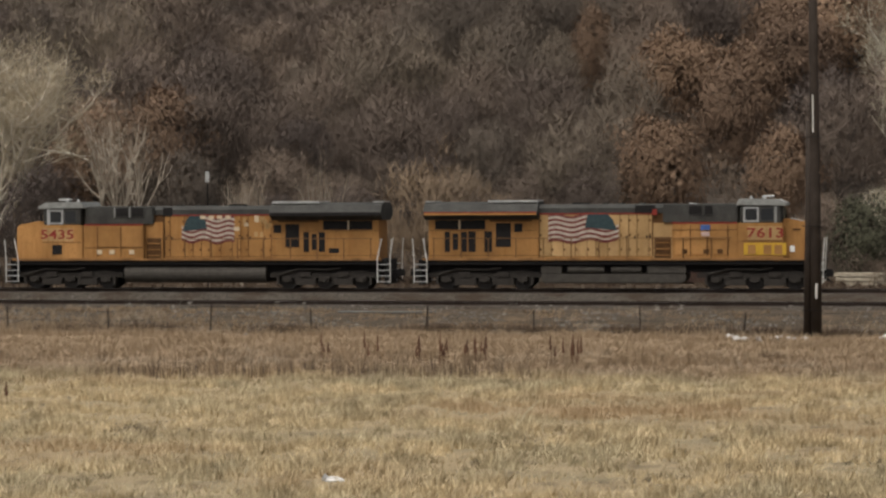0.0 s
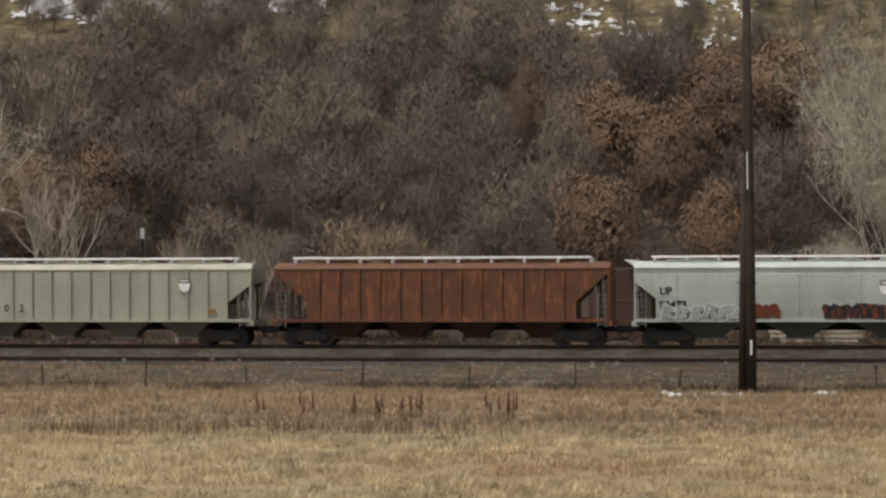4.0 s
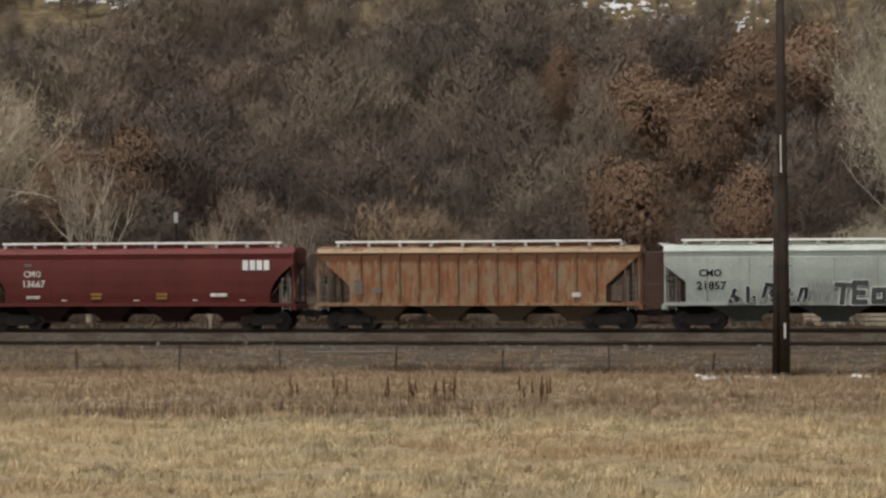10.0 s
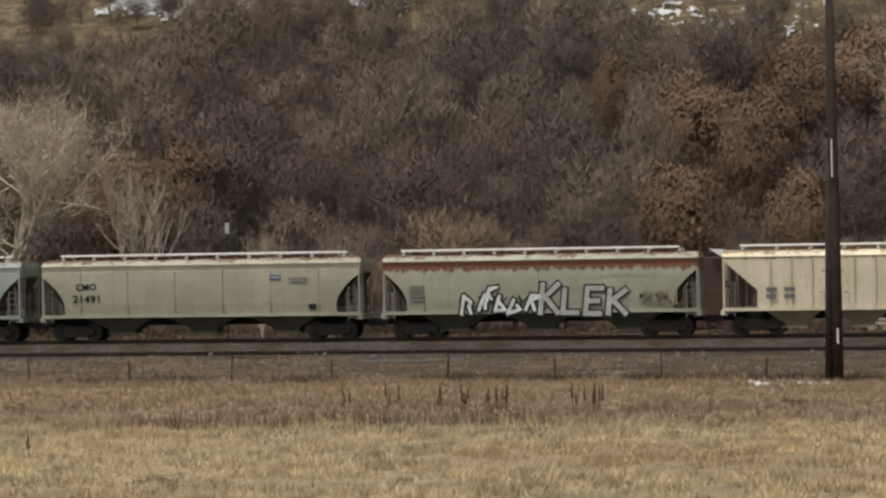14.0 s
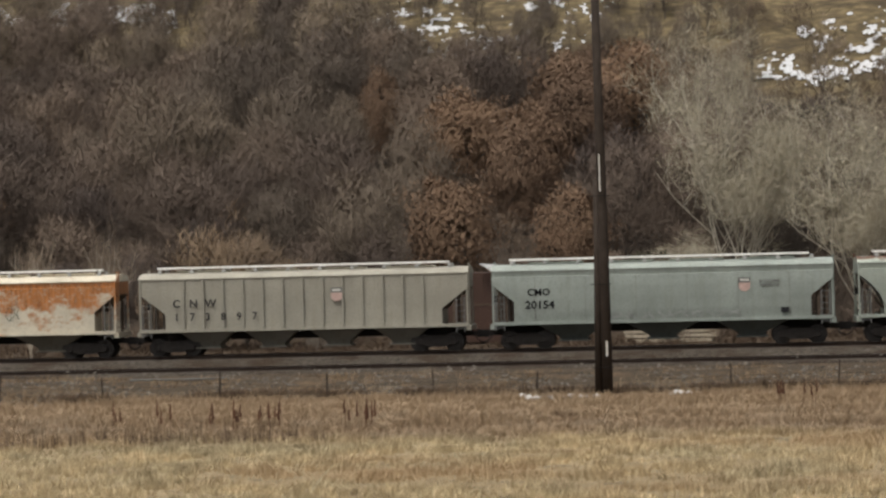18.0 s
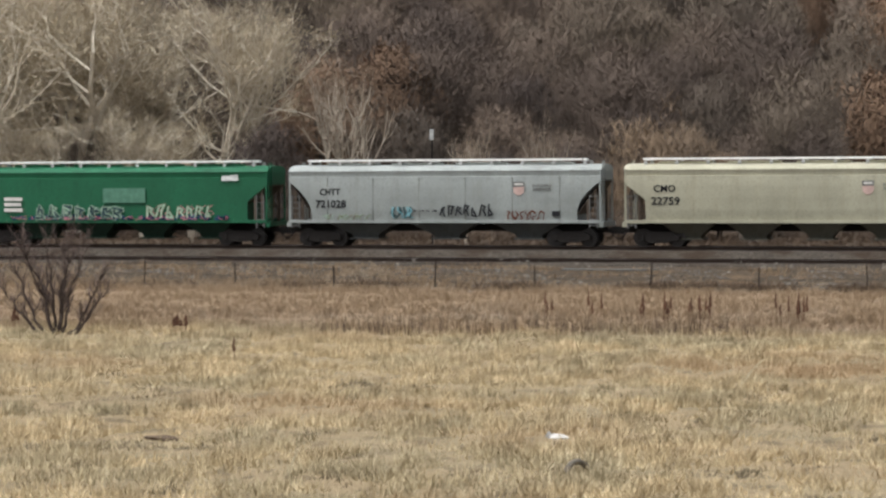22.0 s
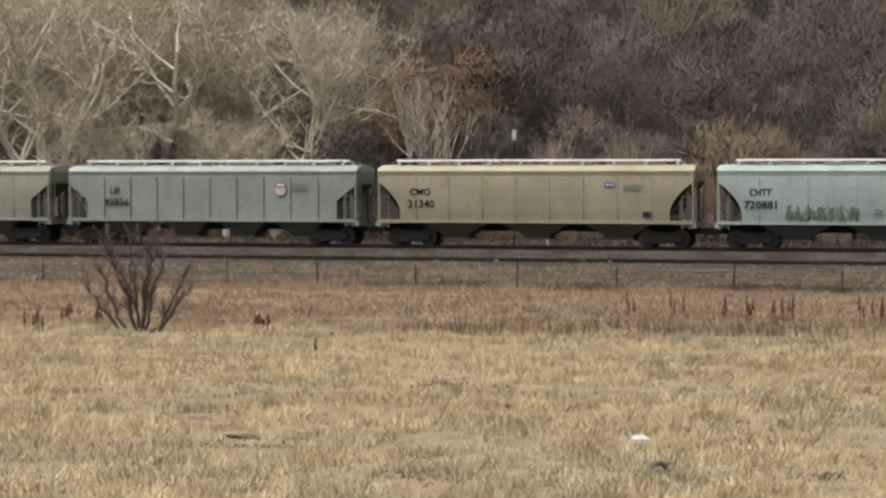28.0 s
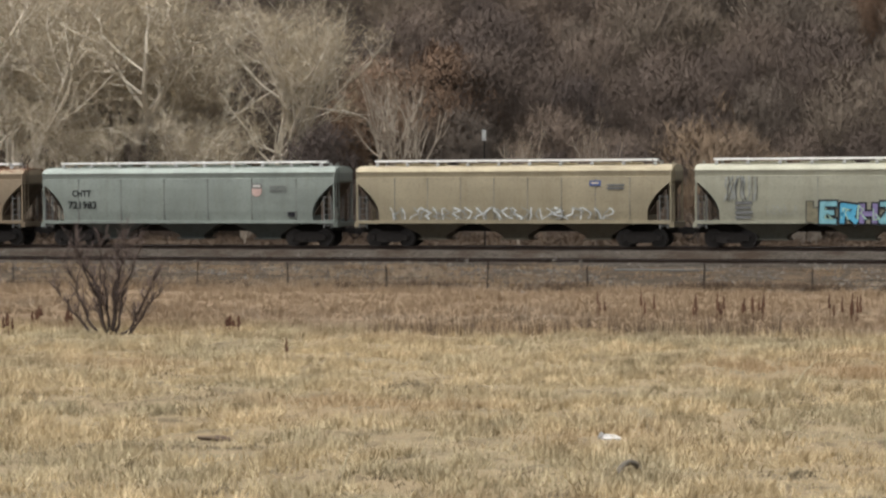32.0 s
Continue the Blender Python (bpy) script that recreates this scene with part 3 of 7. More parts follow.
KIND = {
    "purple": tree_kind("thicket_tree", "purple", "trunk", (1, 2, 3, 4), height=8.0, width=6.4, twigs=3300, twig_len=0.85, twig_w=0.026, limbs=9, low=0.08, levels=1, puffs=17, puff=0.2, trunk_r=0.12, upright=0.35, low_crown=0.3, stray=0.5),
    "grey": tree_kind("grey_tree", "grey", "trunk", (11, 12, 13), height=8.8, width=6.0, twigs=3200, twig_len=0.9, twig_w=0.026, limbs=9, low=0.08, levels=1, upright=0.6, puffs=16, puff=0.2, trunk_r=0.12, low_crown=0.32, stray=0.5),
    "sapling": tree_kind("sapling", "grey", "trunk", (14, 15, 16), height=8.0, width=5.2, twigs=1050, twig_len=0.95, twig_w=0.028, limbs=7, low=0.08, levels=1, upright=0.8, puffs=10, puff=0.22, trunk_r=0.11, low_crown=0.35, stray=0.6),
    "orange": tree_kind("oak_tree", "orange", "trunk", (21, 22, 23), height=7.5, width=6.0, twigs=8600, twig_len=0.36, twig_w=0.05, limbs=10, low=0.08, puffs=36, puff=0.16, low_crown=0.2, stray=0.25),
    "pale": tree_kind("cottonwood", "pale", "whitebark", (31, 32), make_cottonwood, height=14.5, width=13.5, limbs=7, trunk_r=0.42, twigs=5, twig_len=0.8, twig_w=0.017),
    "leaning": tree_kind("cottonwood", "pale", "whitebark", (36,), make_cottonwood, height=14.0, width=9.0, limbs=5, trunk_r=0.40, lean=0.75, twigs=5, twig_len=0.8, twig_w=0.017),
    "olive": tree_kind("low_cottonwood", "olive", "palebark", (33, 34), make_cottonwood, height=13.0, width=12.0, limbs=8, trunk_r=0.19, twigs=6, twig_len=0.75, twig_w=0.017, fork=0.06, droop=0.16),
    "tan": tree_kind("bare_shrub_tree", "tan", "tanbark", (41, 42, 43), make_cottonwood, height=5.6, width=5.4, limbs=8, trunk_r=0.15, twigs=3, twig_len=0.42, twig_w=0.013, fork=0.05, depth=2, droop=0.2, kids=4),
    "willow": tree_kind("willow_thicket", "willow", "trunk", (44, 45), height=6.2, width=4.8, twigs=3000, twig_len=0.7, twig_w=0.02, limbs=14, trunk_r=0.05, fork=0.1, low=0.02, puffs=16, puff=0.2, upright=1.2, low_crown=0.25, stray=0.5),
    "brush": tree_kind("brush", "brushtwig", "trunk", (51, 52, 53), height=2.6, width=3.4, twigs=650, twig_len=0.42, twig_w=0.021, limbs=6, trunk_r=0.04, fork=0.1, low=0.02, puffs=8, levels=0, stray=0.5),
    "juniper": tree_kind("juniper", "green", "trunk", (61,), height=4.5, width=3.8, twigs=4500, twig_len=0.22, twig_w=0.05, limbs=12, trunk_r=0.12, fork=0.5, low=0.02),
}
LABEL = {
    "willow": "dense tan willow thicket at the foot of the hill", "sapling": "thin leafless tree near the crest of the hill",
    "purple": "leafless purple-brown tree in the hillside thicket", "grey": "leafless grey-brown tree on the wooded hillside",
    "orange": "small oak holding its dry orange-brown leaves", "pale": "tall bare cottonwood with pale bark and yellowish twigs", "leaning": "bare cottonwood whose pale limbs lean over to one side",
    "olive": "bare spreading tree with olive-grey twigs and pale limbs", "tan": "bare multi-stemmed shrub tree with pale stems", "brush": "low tangle of dry brown brush", "juniper": "dark green juniper among bare trees",
}
NAME = {"purple": "thicket_tree", "sapling": "sapling", "willow": "willow_thicket", "grey": "grey_tree", "orange": "oak_tree", "pale": "cottonwood", "leaning": "cottonwood", "olive": "spreading_tree", "tan": "shrub_tree", "brush": "brush", "juniper": "juniper"}


def grow(kind, x, y, size=1.0, which=None, wide=1.0, turn=None, rng=random):
    ms = KIND[kind]
    m = ms[which % len(ms)] if which is not None else rng.choice(ms)
    return plant(NAME[kind], m, x, y, LABEL[kind], "shrub" if kind == "brush" else "tree", "trees of the hillside", size, turn, wide, rng)


def wood_edge(a):
    """How far up the hill the trees stand, by bearing."""
    return 230 + 32 * smoothstep(-17.5, -14.5, a) - 9 * smoothstep(-6.4, -5.4, a) * (1 - smoothstep(-3.4, -2.6, a)) - 27 * smoothstep(-9, -6.5, a) - 38 * smoothstep(-1.4, 0.6, a)


# oaks that keep their leaves: bearing, distance, size, width
OAKS = ((-5.85, 170, 1.12, 1.0), (-3.2, 168, 1.1, 0.85), (-4.4, 186, 1.15, 0.8), (-5.7, 204, 1.2, 1.1), (-7.4, 212, 1.2, 0.6), (-2.9, 208, 1.2, 1.1), (-1.7, 214, 1.35, 1.0),
        (-18.5, 168, 1.42, 0.85), (-17.0, 174, 1.3, 0.85), (6.8, 186, 1.1, 1.2))
# other trees that stand clear: kind, bearing, distance, size, width
CLEAR = (("olive", 0.5, 163, 1.12, 0.8), ("olive", 3.3, 160, 0.86, 1.05), ("olive", 5.0, 160, 0.74, 1.1), ("olive", -0.6, 158, 0.42, 1.1))


def hides(a, y):
    """Whether a tree at this bearing and distance would hide one that stands clear."""
    return any(abs(a - b) < 0.95 * w and d - 26 < y < d + 1 for b, d, _, w in OAKS if b > -10 or abs(a - b) < 0.5) or any(abs(a - b) < 1.7 * w and y < d + 1 for _, b, d, _, w in CLEAR)


def build_wood():
    rng = random.Random(8)
    row, y = 0, 161.0
    while y < 268:
        a = -31.0
        while a < 11.5:
            yy = y + rng.uniform(-2.6, 2.6)
            if yy < wood_edge(a):
                x = yy * math.tan(radians(a))
                if hides(a, yy):
                    grow("brush", x, yy, rng.uniform(0.8, 1.3), rng=rng)
                else:
                    patch = noise.noise((x * 0.045, yy * 0.06, 4))
                    kind = "grey" if patch > 0.1 else "orange" if patch < -0.36 and a > -8 else "purple"
                    grow(kind, x, yy, rng.uniform(0.8, 1.3) * (0.7 if row < 2 else 1.0), rng=rng, wide=rng.uniform(0.9, 1.15))
            a += math.degrees(5.7 / yy) * rng.uniform(0.7, 1.3)
        y += 6.0 + row * 0.2
        row += 1
    for i in range(40):
        grow("sapling", *at(rng.uniform(-2.4, 1.6), rng.uniform(264, 290)), rng.uniform(0.5, 0.8), rng=rng)
    for i in range(60):
        grow("sapling", *at(rng.uniform(-20.5, -6.0), rng.uniform(262, 288)), rng.uniform(0.45, 0.75), rng=rng)
    # thin trees and brush scattered up to the crest, before the snow
    for i in range(34):
        grow("sapling", *at(rng.uniform(-7.5, 1.0), rng.uniform(238, 262)), rng.uniform(0.5, 0.85), rng=rng, wide=0.75)
    for i in range(85):
        kind = rng.choice(("grey", "purple", "brush", "brush", "brush"))
        grow(kind, *at(rng.uniform(-22, -13), rng.uniform(228, 272)), rng.uniform(0.35, 0.7) * (1.7 if kind == "brush" else 1.0), rng=rng, wide=1.1)


def at(az, y):
    return y * math.tan(radians(az)), y


build_wood()


def build_marked_trees():
    rng = random.Random(77)
    for az, y, sz, w in OAKS:
        grow("orange", *at(az, y), sz, rng=rng, wide=w)
    for kind, az, y, sz, w in CLEAR:
        grow(kind, *at(az, y), sz, rng=rng, wide=w)
    # cottonwoods at the west end
    for az, y, sz, k, turn in ((-26.6, 157, 1.1, 0, 20), (-24.1, 160, 1.15, 1, 340), (-28.6, 163, 1.15, 1, 60), (-25.3, 172, 1.1, 0, 200), (-22.9, 166, 0.9, 0, 90), (-22.6, 156, 0.5, 1, 150), (-25.5, 155, 0.55, 0, 280)):
        grow("pale", *at(az, y), sz, k, rng=rng, turn=turn, wide=1.3)
    grow("leaning", *at(-21.5, 158), 1.0, 0, rng=rng, turn=0)
    # fans of pale stems along the foot of the hill
    for az, y, sz, w in ((-18.05, 150, 1.95, 0.75), (-15.35, 147, 1.2, 0.6), (-13.65, 147, 1.2, 0.62), (-8.9, 151, 0.8, 1),
                         (-27.2, 147, 0.9, 1), (-26.4, 148, 0.8, 1), (-21.5, 148, 0.7, 1)):
        grow("tan", *at(az, y), sz, rng=rng, wide=w)
    for az, y, sz in ((-11.3, 150, 1.25), (-10.55, 151, 1.2), (-12.4, 154, 0.8), (-9.6, 155, 0.9)):
        grow("willow", *at(az, y), sz, rng=rng)
    grow("sapling", *at(2.6, 226), 1.1, rng=rng)
    grow("sapling", *at(4.4, 232), 0.9, rng=rng)
    grow("purple", *at(-19.8, 151), 0.95, rng=rng)
    grow("juniper", *at(-1.4, 153), 1.2, rng=rng)
    for i in range(60):
        grow("brush", *at(rng.uniform(-7.5, 9), rng.uniform(243, 276)), rng.uniform(0.4, 0.9), rng=rng)
    for i in range(60):
        grow("brush", *at(rng.uniform(0.5, 9), rng.uniform(198, 262)), rng.uniform(0.6, 1.3), rng=rng)
    for i in range(70):
        az = rng.uniform(-30, 10)
        grow("brush", *at(az, rng.uniform(147, 160)), rng.uniform(0.35, 0.75), rng=rng)


build_marked_trees()

# ---- the train ----
SPEED = 18.4
TRAIN = []  # thing, place along the line at 0 s


SHARED = {}


def shared(key, make):
    if key not in SHARED:
        SHARED[key] = make()
    return SHARED[key]


def wheelset_mesh():
    bm = bmesh.new()
    add_tube(bm, [(0, -0.95, 0), (0, 0.95, 0)], 0.08, 8)
    for s in (-1, 1):
        add_disc(bm, 0, s * 0.70, s * 0.83, 0, 0.46, 24)
        add_disc(bm, 0, s * 0.67, s * 0.70, 0, 0.50, 24)
        add_disc(bm, 0, s * 0.83, s * 0.90, 0, 0.16, 12)
    return mesh_of("wheelset", bm, MAT["tread"])


def sideframe_mesh():
    bm = bmesh.new()
    pts = [(-1.1, 0.38), (-0.75, 0.34), (-0.45, 0.22), (0.45, 0.22), (0.75, 0.34), (1.1, 0.38), (1.1, 0.62), (0.55, 0.80), (-0.55, 0.80), (-1.1, 0.62)]
    add_prism(bm, pts, -0.08, 0.08)
    for x in (-0.9, 0.9):
        add_disc(bm, x, -0.15, 0.1, 0.47, 0.15, 12)
    for x in (-0.18, 0.0, 0.18):
        add_disc(bm, x, -0.12, -0.08, 0.42, 0.075, 8)
    return mesh_of("sideframe", bm, MAT["frame"])


def truck(parent, x):
    t = new("truck")
    t.parent = parent
    t.location = (x, 0, 0)
    for s in (-1, 1):
        piece("sideframe", shared("sideframe", sideframe_mesh), t, pose(0, s * 1.0, 0, 0, 0, 0 if s < 0 else 180))

    def bolster():
        bm = bmesh.new()
        add_box(bm, -0.2, 0.2, -1.0, 1.0, 0.45, 0.72)
        return mesh_of("bolster", bm, MAT["black"], 0.03)
    piece("bolster", shared("bolster", bolster), t)
    for dx in (-0.9, 0.9):
        piece("wheelset", shared("wheelset", wheelset_mesh), t, pose(dx, 0, 0.46))
    return t


def ladder_mesh(width, z0, z1, rungs):
    bm = bmesh.new()
    for x in (-width / 2, width / 2):
        add_box(bm, x - 0.025, x + 0.025, -0.025, 0.025, z0, z1)
    for i in range(rungs):
        z = z0 + 0.15 + (z1 - z0 - 0.25) * i / (rungs - 1)
        add_box(bm, -width / 2, width / 2, -0.016, 0.016, z - 0.016, z + 0.016)
    return mesh_of("ladder", bm)


def coupler_mesh():
    bm = bmesh.new()
    add_box(bm, -0.75, 0.35, -0.12, 0.12, 0.72, 0.98)
    add_prism(bm, [(0.3, 0.62), (0.62, 0.66), (0.66, 0.84), (0.6, 1.02), (0.3, 1.06)], -0.17, 0.17)
    add_tube(bm, [(0.1, 0.25, 0.75), (0.35, 0.28, 0.45), (0.6, 0.26, 0.35)], 0.03, 6)
    return mesh_of("coupler", bm, MAT["black"], 0.0)


def scribble(bm, x0, x1, z0, z1, rng, strokes, width, y, outline=0.0):
    """Spray-painted lettering that nobody can read: fat bent strokes."""
    for i in range(strokes):
        w = (x1 - x0) / strokes
        cx = x0 + w * (i + 0.5)
        k = rng.randint(3, 5)
        pts = [(cx + rng.uniform(-0.65, 0.65) * w, z0 + (z1 - z0) * (j + rng.uniform(-0.25, 0.25)) / (k - 1)) for j in range(k)]
        if rng.random() < 0.5:
            pts = pts[::-1]
        for (ax, az), (bx, bz) in zip(pts, pts[1:]):
            d = Vector((bx - ax, 0, bz - az))
            if d.length < 0.02:
                continue
            n = Vector((-d.z, 0, d.x)).normalized() * width * rng.uniform(0.6, 1.3)
            e = d.normalized() * width * 0.3
            a, b = Vector((ax, y - 0.0007 * i, az)) - e, Vector((bx, y - 0.0007 * i, bz)) + e
            for v in (a, b):
                v.z = min(z1, max(z0, v.z))
            vs = [bm.verts.new(q) for q in (a - n, b - n, b + n * rng.uniform(0.5, 1.2), a + n)]
            for v in vs:
                v.co.z = min(z1 + 0.1, max(z0, v.co.z))
            bm.faces.new(vs)


def blobs(bm, x0, x1, z0, z1, rng, count, y, grow_by):
    """Fat bubble letters: lumpy rounded shapes side by side."""
    w = (x1 - x0) / count
    for i in range(count):
        cx, cz = x0 + w * (i + 0.5), (z0 + z1) / 2 + rng.uniform(-0.08, 0.08) * (z1 - z0)
        hw, hh = w * rng.uniform(0.5, 0.66) + grow_by, (z1 - z0) * rng.uniform(0.36, 0.5) + grow_by
        n, tilt = 14, rng.uniform(-0.35, 0.35)
        off = rng.uniform(0, 50)
        ring = []
        for j in range(n):
            a = 2 * math.pi * j / n
            k = 0.92 + 0.34 * noise.noise((math.cos(a) * 1.5 + off, math.sin(a) * 1.5, 0))
            sq = 1 / max(abs(math.cos(a)), abs(math.sin(a))) ** 0.7
            px, pz = math.cos(a) * hw * k * sq, math.sin(a) * hh * k * sq
            ring.append(bm.verts.new((cx + px + tilt * pz, y - 0.0006 * i, min(z1 + 0.12, max(z0 - 0.02, cz + pz)))))
        bm.faces.new(ring)


def spray(parent, x0, x1, z0, z1, seed, colours, y, strokes=14, width=0.09):
    """Graffiti in layers: wide colours as bubble letters, narrow ones as strokes."""
    for i, (mat, k) in enumerate(colours):
        bm = bmesh.new()
        if k >= 1.2:
            blobs(bm, x0, x1, z0, z1, random.Random(seed), max(2, strokes // 2), y - 0.014 * (i + 1), 0.07 if i == 0 else -0.02)
        else:
            scribble(bm, x0, x1, z0, z1, random.Random(seed + i), strokes, width * k, y - 0.014 * (i + 1))
        tagged(piece("graffiti", mesh_of("graffiti", bm, mat), parent, label="sprayed graffiti"), kind="stuff")


def stroke_mesh(lines_, width, y, name="graffiti"):
    """Fat strokes with square ends, laid on a side."""
    bm = bmesh.new()
    for k, (ax, az, bx, bz) in enumerate(lines_):
        d = Vector((bx - ax, 0, bz - az))
        if d.length < 0.02:
            continue
        d.normalize()
        n, e = Vector((-d.z, 0, d.x)) * width, d * width * 0.8
        a, b = Vector((ax, y - 0.0004 * k, az)) - e, Vector((bx, y - 0.0004 * k, bz)) + e
        bm.faces.new([bm.verts.new(q) for q in (a - n, b - n, b + n, a + n)])
    return mesh_of(name, bm)


GLYPH = {"K": ((0, 0, 0, 1), (0, 0.45, 0.8, 1), (0.2, 0.55, 0.9, 0)), "L": ((0, 0, 0, 1), (0, 0, 0.75, 0)), "E": ((0, 0, 0, 1), (0, 0, 0.75, 0), (0, 0.5, 0.6, 0.5), (0, 1, 0.75, 1)),
         "T": ((0, 1, 0.9, 0.95), (0.45, 1, 0.4, 0)), "O": ((0.1, 0.1, 0.1, 0.8), (0.1, 0.8, 0.8, 0.8), (0.8, 0.8, 0.8, 0.1), (0.8, 0.1, 0.1, 0.1)),
         "S": ((0.8, 0.95, 0.1, 0.9), (0.1, 0.9, 0.1, 0.55), (0.1, 0.55, 0.8, 0.45), (0.8, 0.45, 0.8, 0.05), (0.8, 0.05, 0.05, 0.05)),
         "R": ((0.05, 0, 0.05, 1), (0.05, 1, 0.75, 0.9), (0.75, 0.9, 0.7, 0.5), (0.7, 0.5, 0.1, 0.45), (0.35, 0.45, 0.85, 0)),
         "H": ((0.05, 0, 0.05, 1), (0.8, 0, 0.8, 1), (0.05, 0.5, 0.8, 0.5)), "Z": ((0.05, 1, 0.8, 1), (0.8, 1, 0.05, 0), (0.05, 0, 0.85, 0))}


def wild(parent, x0, x1, z0, z1, seed, fill, line, y, count=6, width=0.09, edge=0.05, slant=0.15, word=""):
    """Sprayed letters with a fill and an outline. Without a word they are angular shapes that nobody can read."""
    rng = random.Random(seed)
    segs = []
    count = len(word) or count
    w = (x1 - x0) / count
    for i in range(count):
        if word:
            strokes = GLYPH[word[i]]
        else:
            p = [(rng.uniform(0, 0.25), rng.uniform(0, 0.2)), (rng.uniform(0, 0.3), rng.uniform(0.75, 1.0)), (rng.uniform(0.6, 0.9), rng.uniform(0.6, 1.0)), (rng.uniform(0.2, 0.8), rng.uniform(0.35, 0.6)), (rng.uniform(0.6, 0.95), rng.uniform(0, 0.25))]
            if rng.random() < 0.4:
                p = [p[1], p[0], p[4], p[3]]
            strokes = [(*a, *b) for a, b in zip(p, p[1:])]
        low, tall = rng.uniform(-0.05, 0.08), rng.uniform(0.85, 1.08)
        for a, b, c, d in strokes:
            q = []
            for u, v in ((a, b), (c, d)):
                zz = z0 + (z1 - z0) * min(1.15, max(0.0, low + v * tall))
                q += [x0 + w * (i + 0.06 + 0.86 * u) + slant * (zz - z0), zz]
            segs.append(tuple(q))
    for k, (mat, ww) in enumerate(((line, width + edge), (fill, width))):
        tagged(piece("graffiti", stroke_mesh(segs, ww, y - 0.02 * (k + 1)), parent, mat=mat, label="sprayed graffiti"), kind="stuff")


def bars(parent, x, z, w, h, rows, mat, y, name="stencil", gap=0.35):
    """Writing too small to read: plain bars."""
    for i in range(rows):
        hh = h / rows
        box_part(name, (x - w / 2, x + w / 2 * (1 if i % 2 == 0 else 0.86), y - 0.006, y + 0.002, z + h / 2 - hh * (i + 1) + hh * gap, z + h / 2 - hh * i), mat, parent)


def body_section(half, kind):
    """Half cross-section (y, z) from the sill to the eaves."""
    if kind in ("round", "angled"):
        return [(half - 0.10, 1.35), (half - 0.03, 1.9), (half, 2.6), (half - 0.015, 3.2), (half - 0.06, 3.70), (half - 0.13, 3.72), (half - 0.09, 4.0)]
    if kind == "flat":
        return [(half - 0.07, 1.35), (half - 0.07, 3.70), (half - 0.14, 3.72), (half - 0.10, 4.0)]
    return [(half - 0.12, 1.35), (half - 0.12, 4.0)]


def body_mesh(half_len, kind, cut):
    """A hopper body: cross-section pulled along the car, its ends cut back under the slope sheets."""
    sec = body_section(1.56, kind)
    ring = [(-y, z) for y, z in sec] + [(y, z) for y, z in sec[::-1]]
    run, z_top, z_low = cut
    bm = bmesh.new()

    def inset(z):
        if z >= z_top:
            return 0.0
        if z <= z_low:
            return run
        t = (z_top - z) / (z_top - z_low)
        return run * (t if kind != "round" else math.sin(t * math.pi / 2) ** 0.9)
    # finer levels for the curve of the cut
    zs = sorted({round(1.35 + (4.0 - 1.35) * i / 22, 4) for i in range(23)} | {3.70, 3.72})

    def width_at(z):
        for (y0, z0), (y1, z1) in zip(sec, sec[1:]):
            if z0 <= z <= z1:
                return y0 + (y1 - y0) * (z - z0) / (z1 - z0)
        return sec[-1][0]
    rows = []
    for z in zs:
        w, e = width_at(z), half_len - inset(z)
        rows.append([bm.verts.new((sx * e, sy * w, z)) for sx, sy in ((-1, -1), (1, -1), (1, 1), (-1, 1))])
    for a, b in zip(rows, rows[1:]):
        for j in range(4):
            bm.faces.new((a[j], a[(j + 1) % 4], b[(j + 1) % 4], b[j]))
    bm.faces.new(rows[0][::-1])
    bm.faces.new(rows[-1])
    return mesh_of("body", bm)


def roof_mesh(half_len):
    bm = bmesh.new()
    sec = [(-1.46, 3.97), (-1.50, 4.0), (-1.48, 4.06), (-1.30, 4.19), (-0.8, 4.30), (0, 4.34), (0.8, 4.30), (1.30, 4.19), (1.48, 4.06), (1.50, 4.0), (1.46, 3.97)]
    rings = [[bm.verts.new((x, y, z)) for y, z in sec] for x in (-half_len - 0.02, half_len + 0.02)]
    for j in range(len(sec) - 1):
        bm.faces.new((rings[0][j], rings[1][j], rings[1][j + 1], rings[0][j + 1]))
    bm.faces.new(rings[0])
    bm.faces.new(rings[1][::-1])
    return mesh_of("roof", bm)


def walk_mesh(half_len):
    bm = bmesh.new()
    for s in (-1, 1):
        add_box(bm, -half_len - 0.15, half_len - 0.15, s * 0.62 - 0.2, s * 0.62 + 0.2, 4.53, 4.63)
    return mesh_of("running_board", bm)


def bracket_mesh():
    bm = bmesh.new()
    add_box(bm, -0.05, 0.05, -0.84, 0.84, 4.48, 4.528)
    for s in (-1, 1):
        add_prism(bm, [(-0.02, 4.20), (0.02, 4.20), (0.10, 4.40), (0.07, 4.48), (-0.07, 4.48), (-0.10, 4.40)], s * 0.80 - 0.05, s * 0.80 + 0.05)
    return mesh_of("roof_bracket", bm)


def hatch_mesh():
    bm = bmesh.new()
    add_box(bm, -1.4, 1.4, -0.30, 0.30, 4.30, 4.44)
    return mesh_of("hatch_cover", bm, bevel=0.03)


def hopper_mesh(top, low):
    bm = bmesh.new()
    vs = []
    for z, w, d in ((1.36, top, 1.40), (0.62, low * 1.15, 0.75), (0.40, low, 0.62)):
        vs.append([bm.verts.new((sx * w / 2, sy * d, z)) for sx, sy in ((-1, -1), (1, -1), (1, 1), (-1, 1))])
    for a, b in zip(vs, vs[1:]):
        for j in range(4):
            bm.faces.new((a[j], a[(j + 1) % 4], b[(j + 1) % 4], b[j]))
    bm.faces.new(vs[0])
    bm.faces.new(vs[-1][::-1])
    add_box(bm, -low / 2 - 0.15, low / 2 + 0.15, -0.9, 0.9, 0.36, 0.44)
    return mesh_of("hopper_bay", bm)


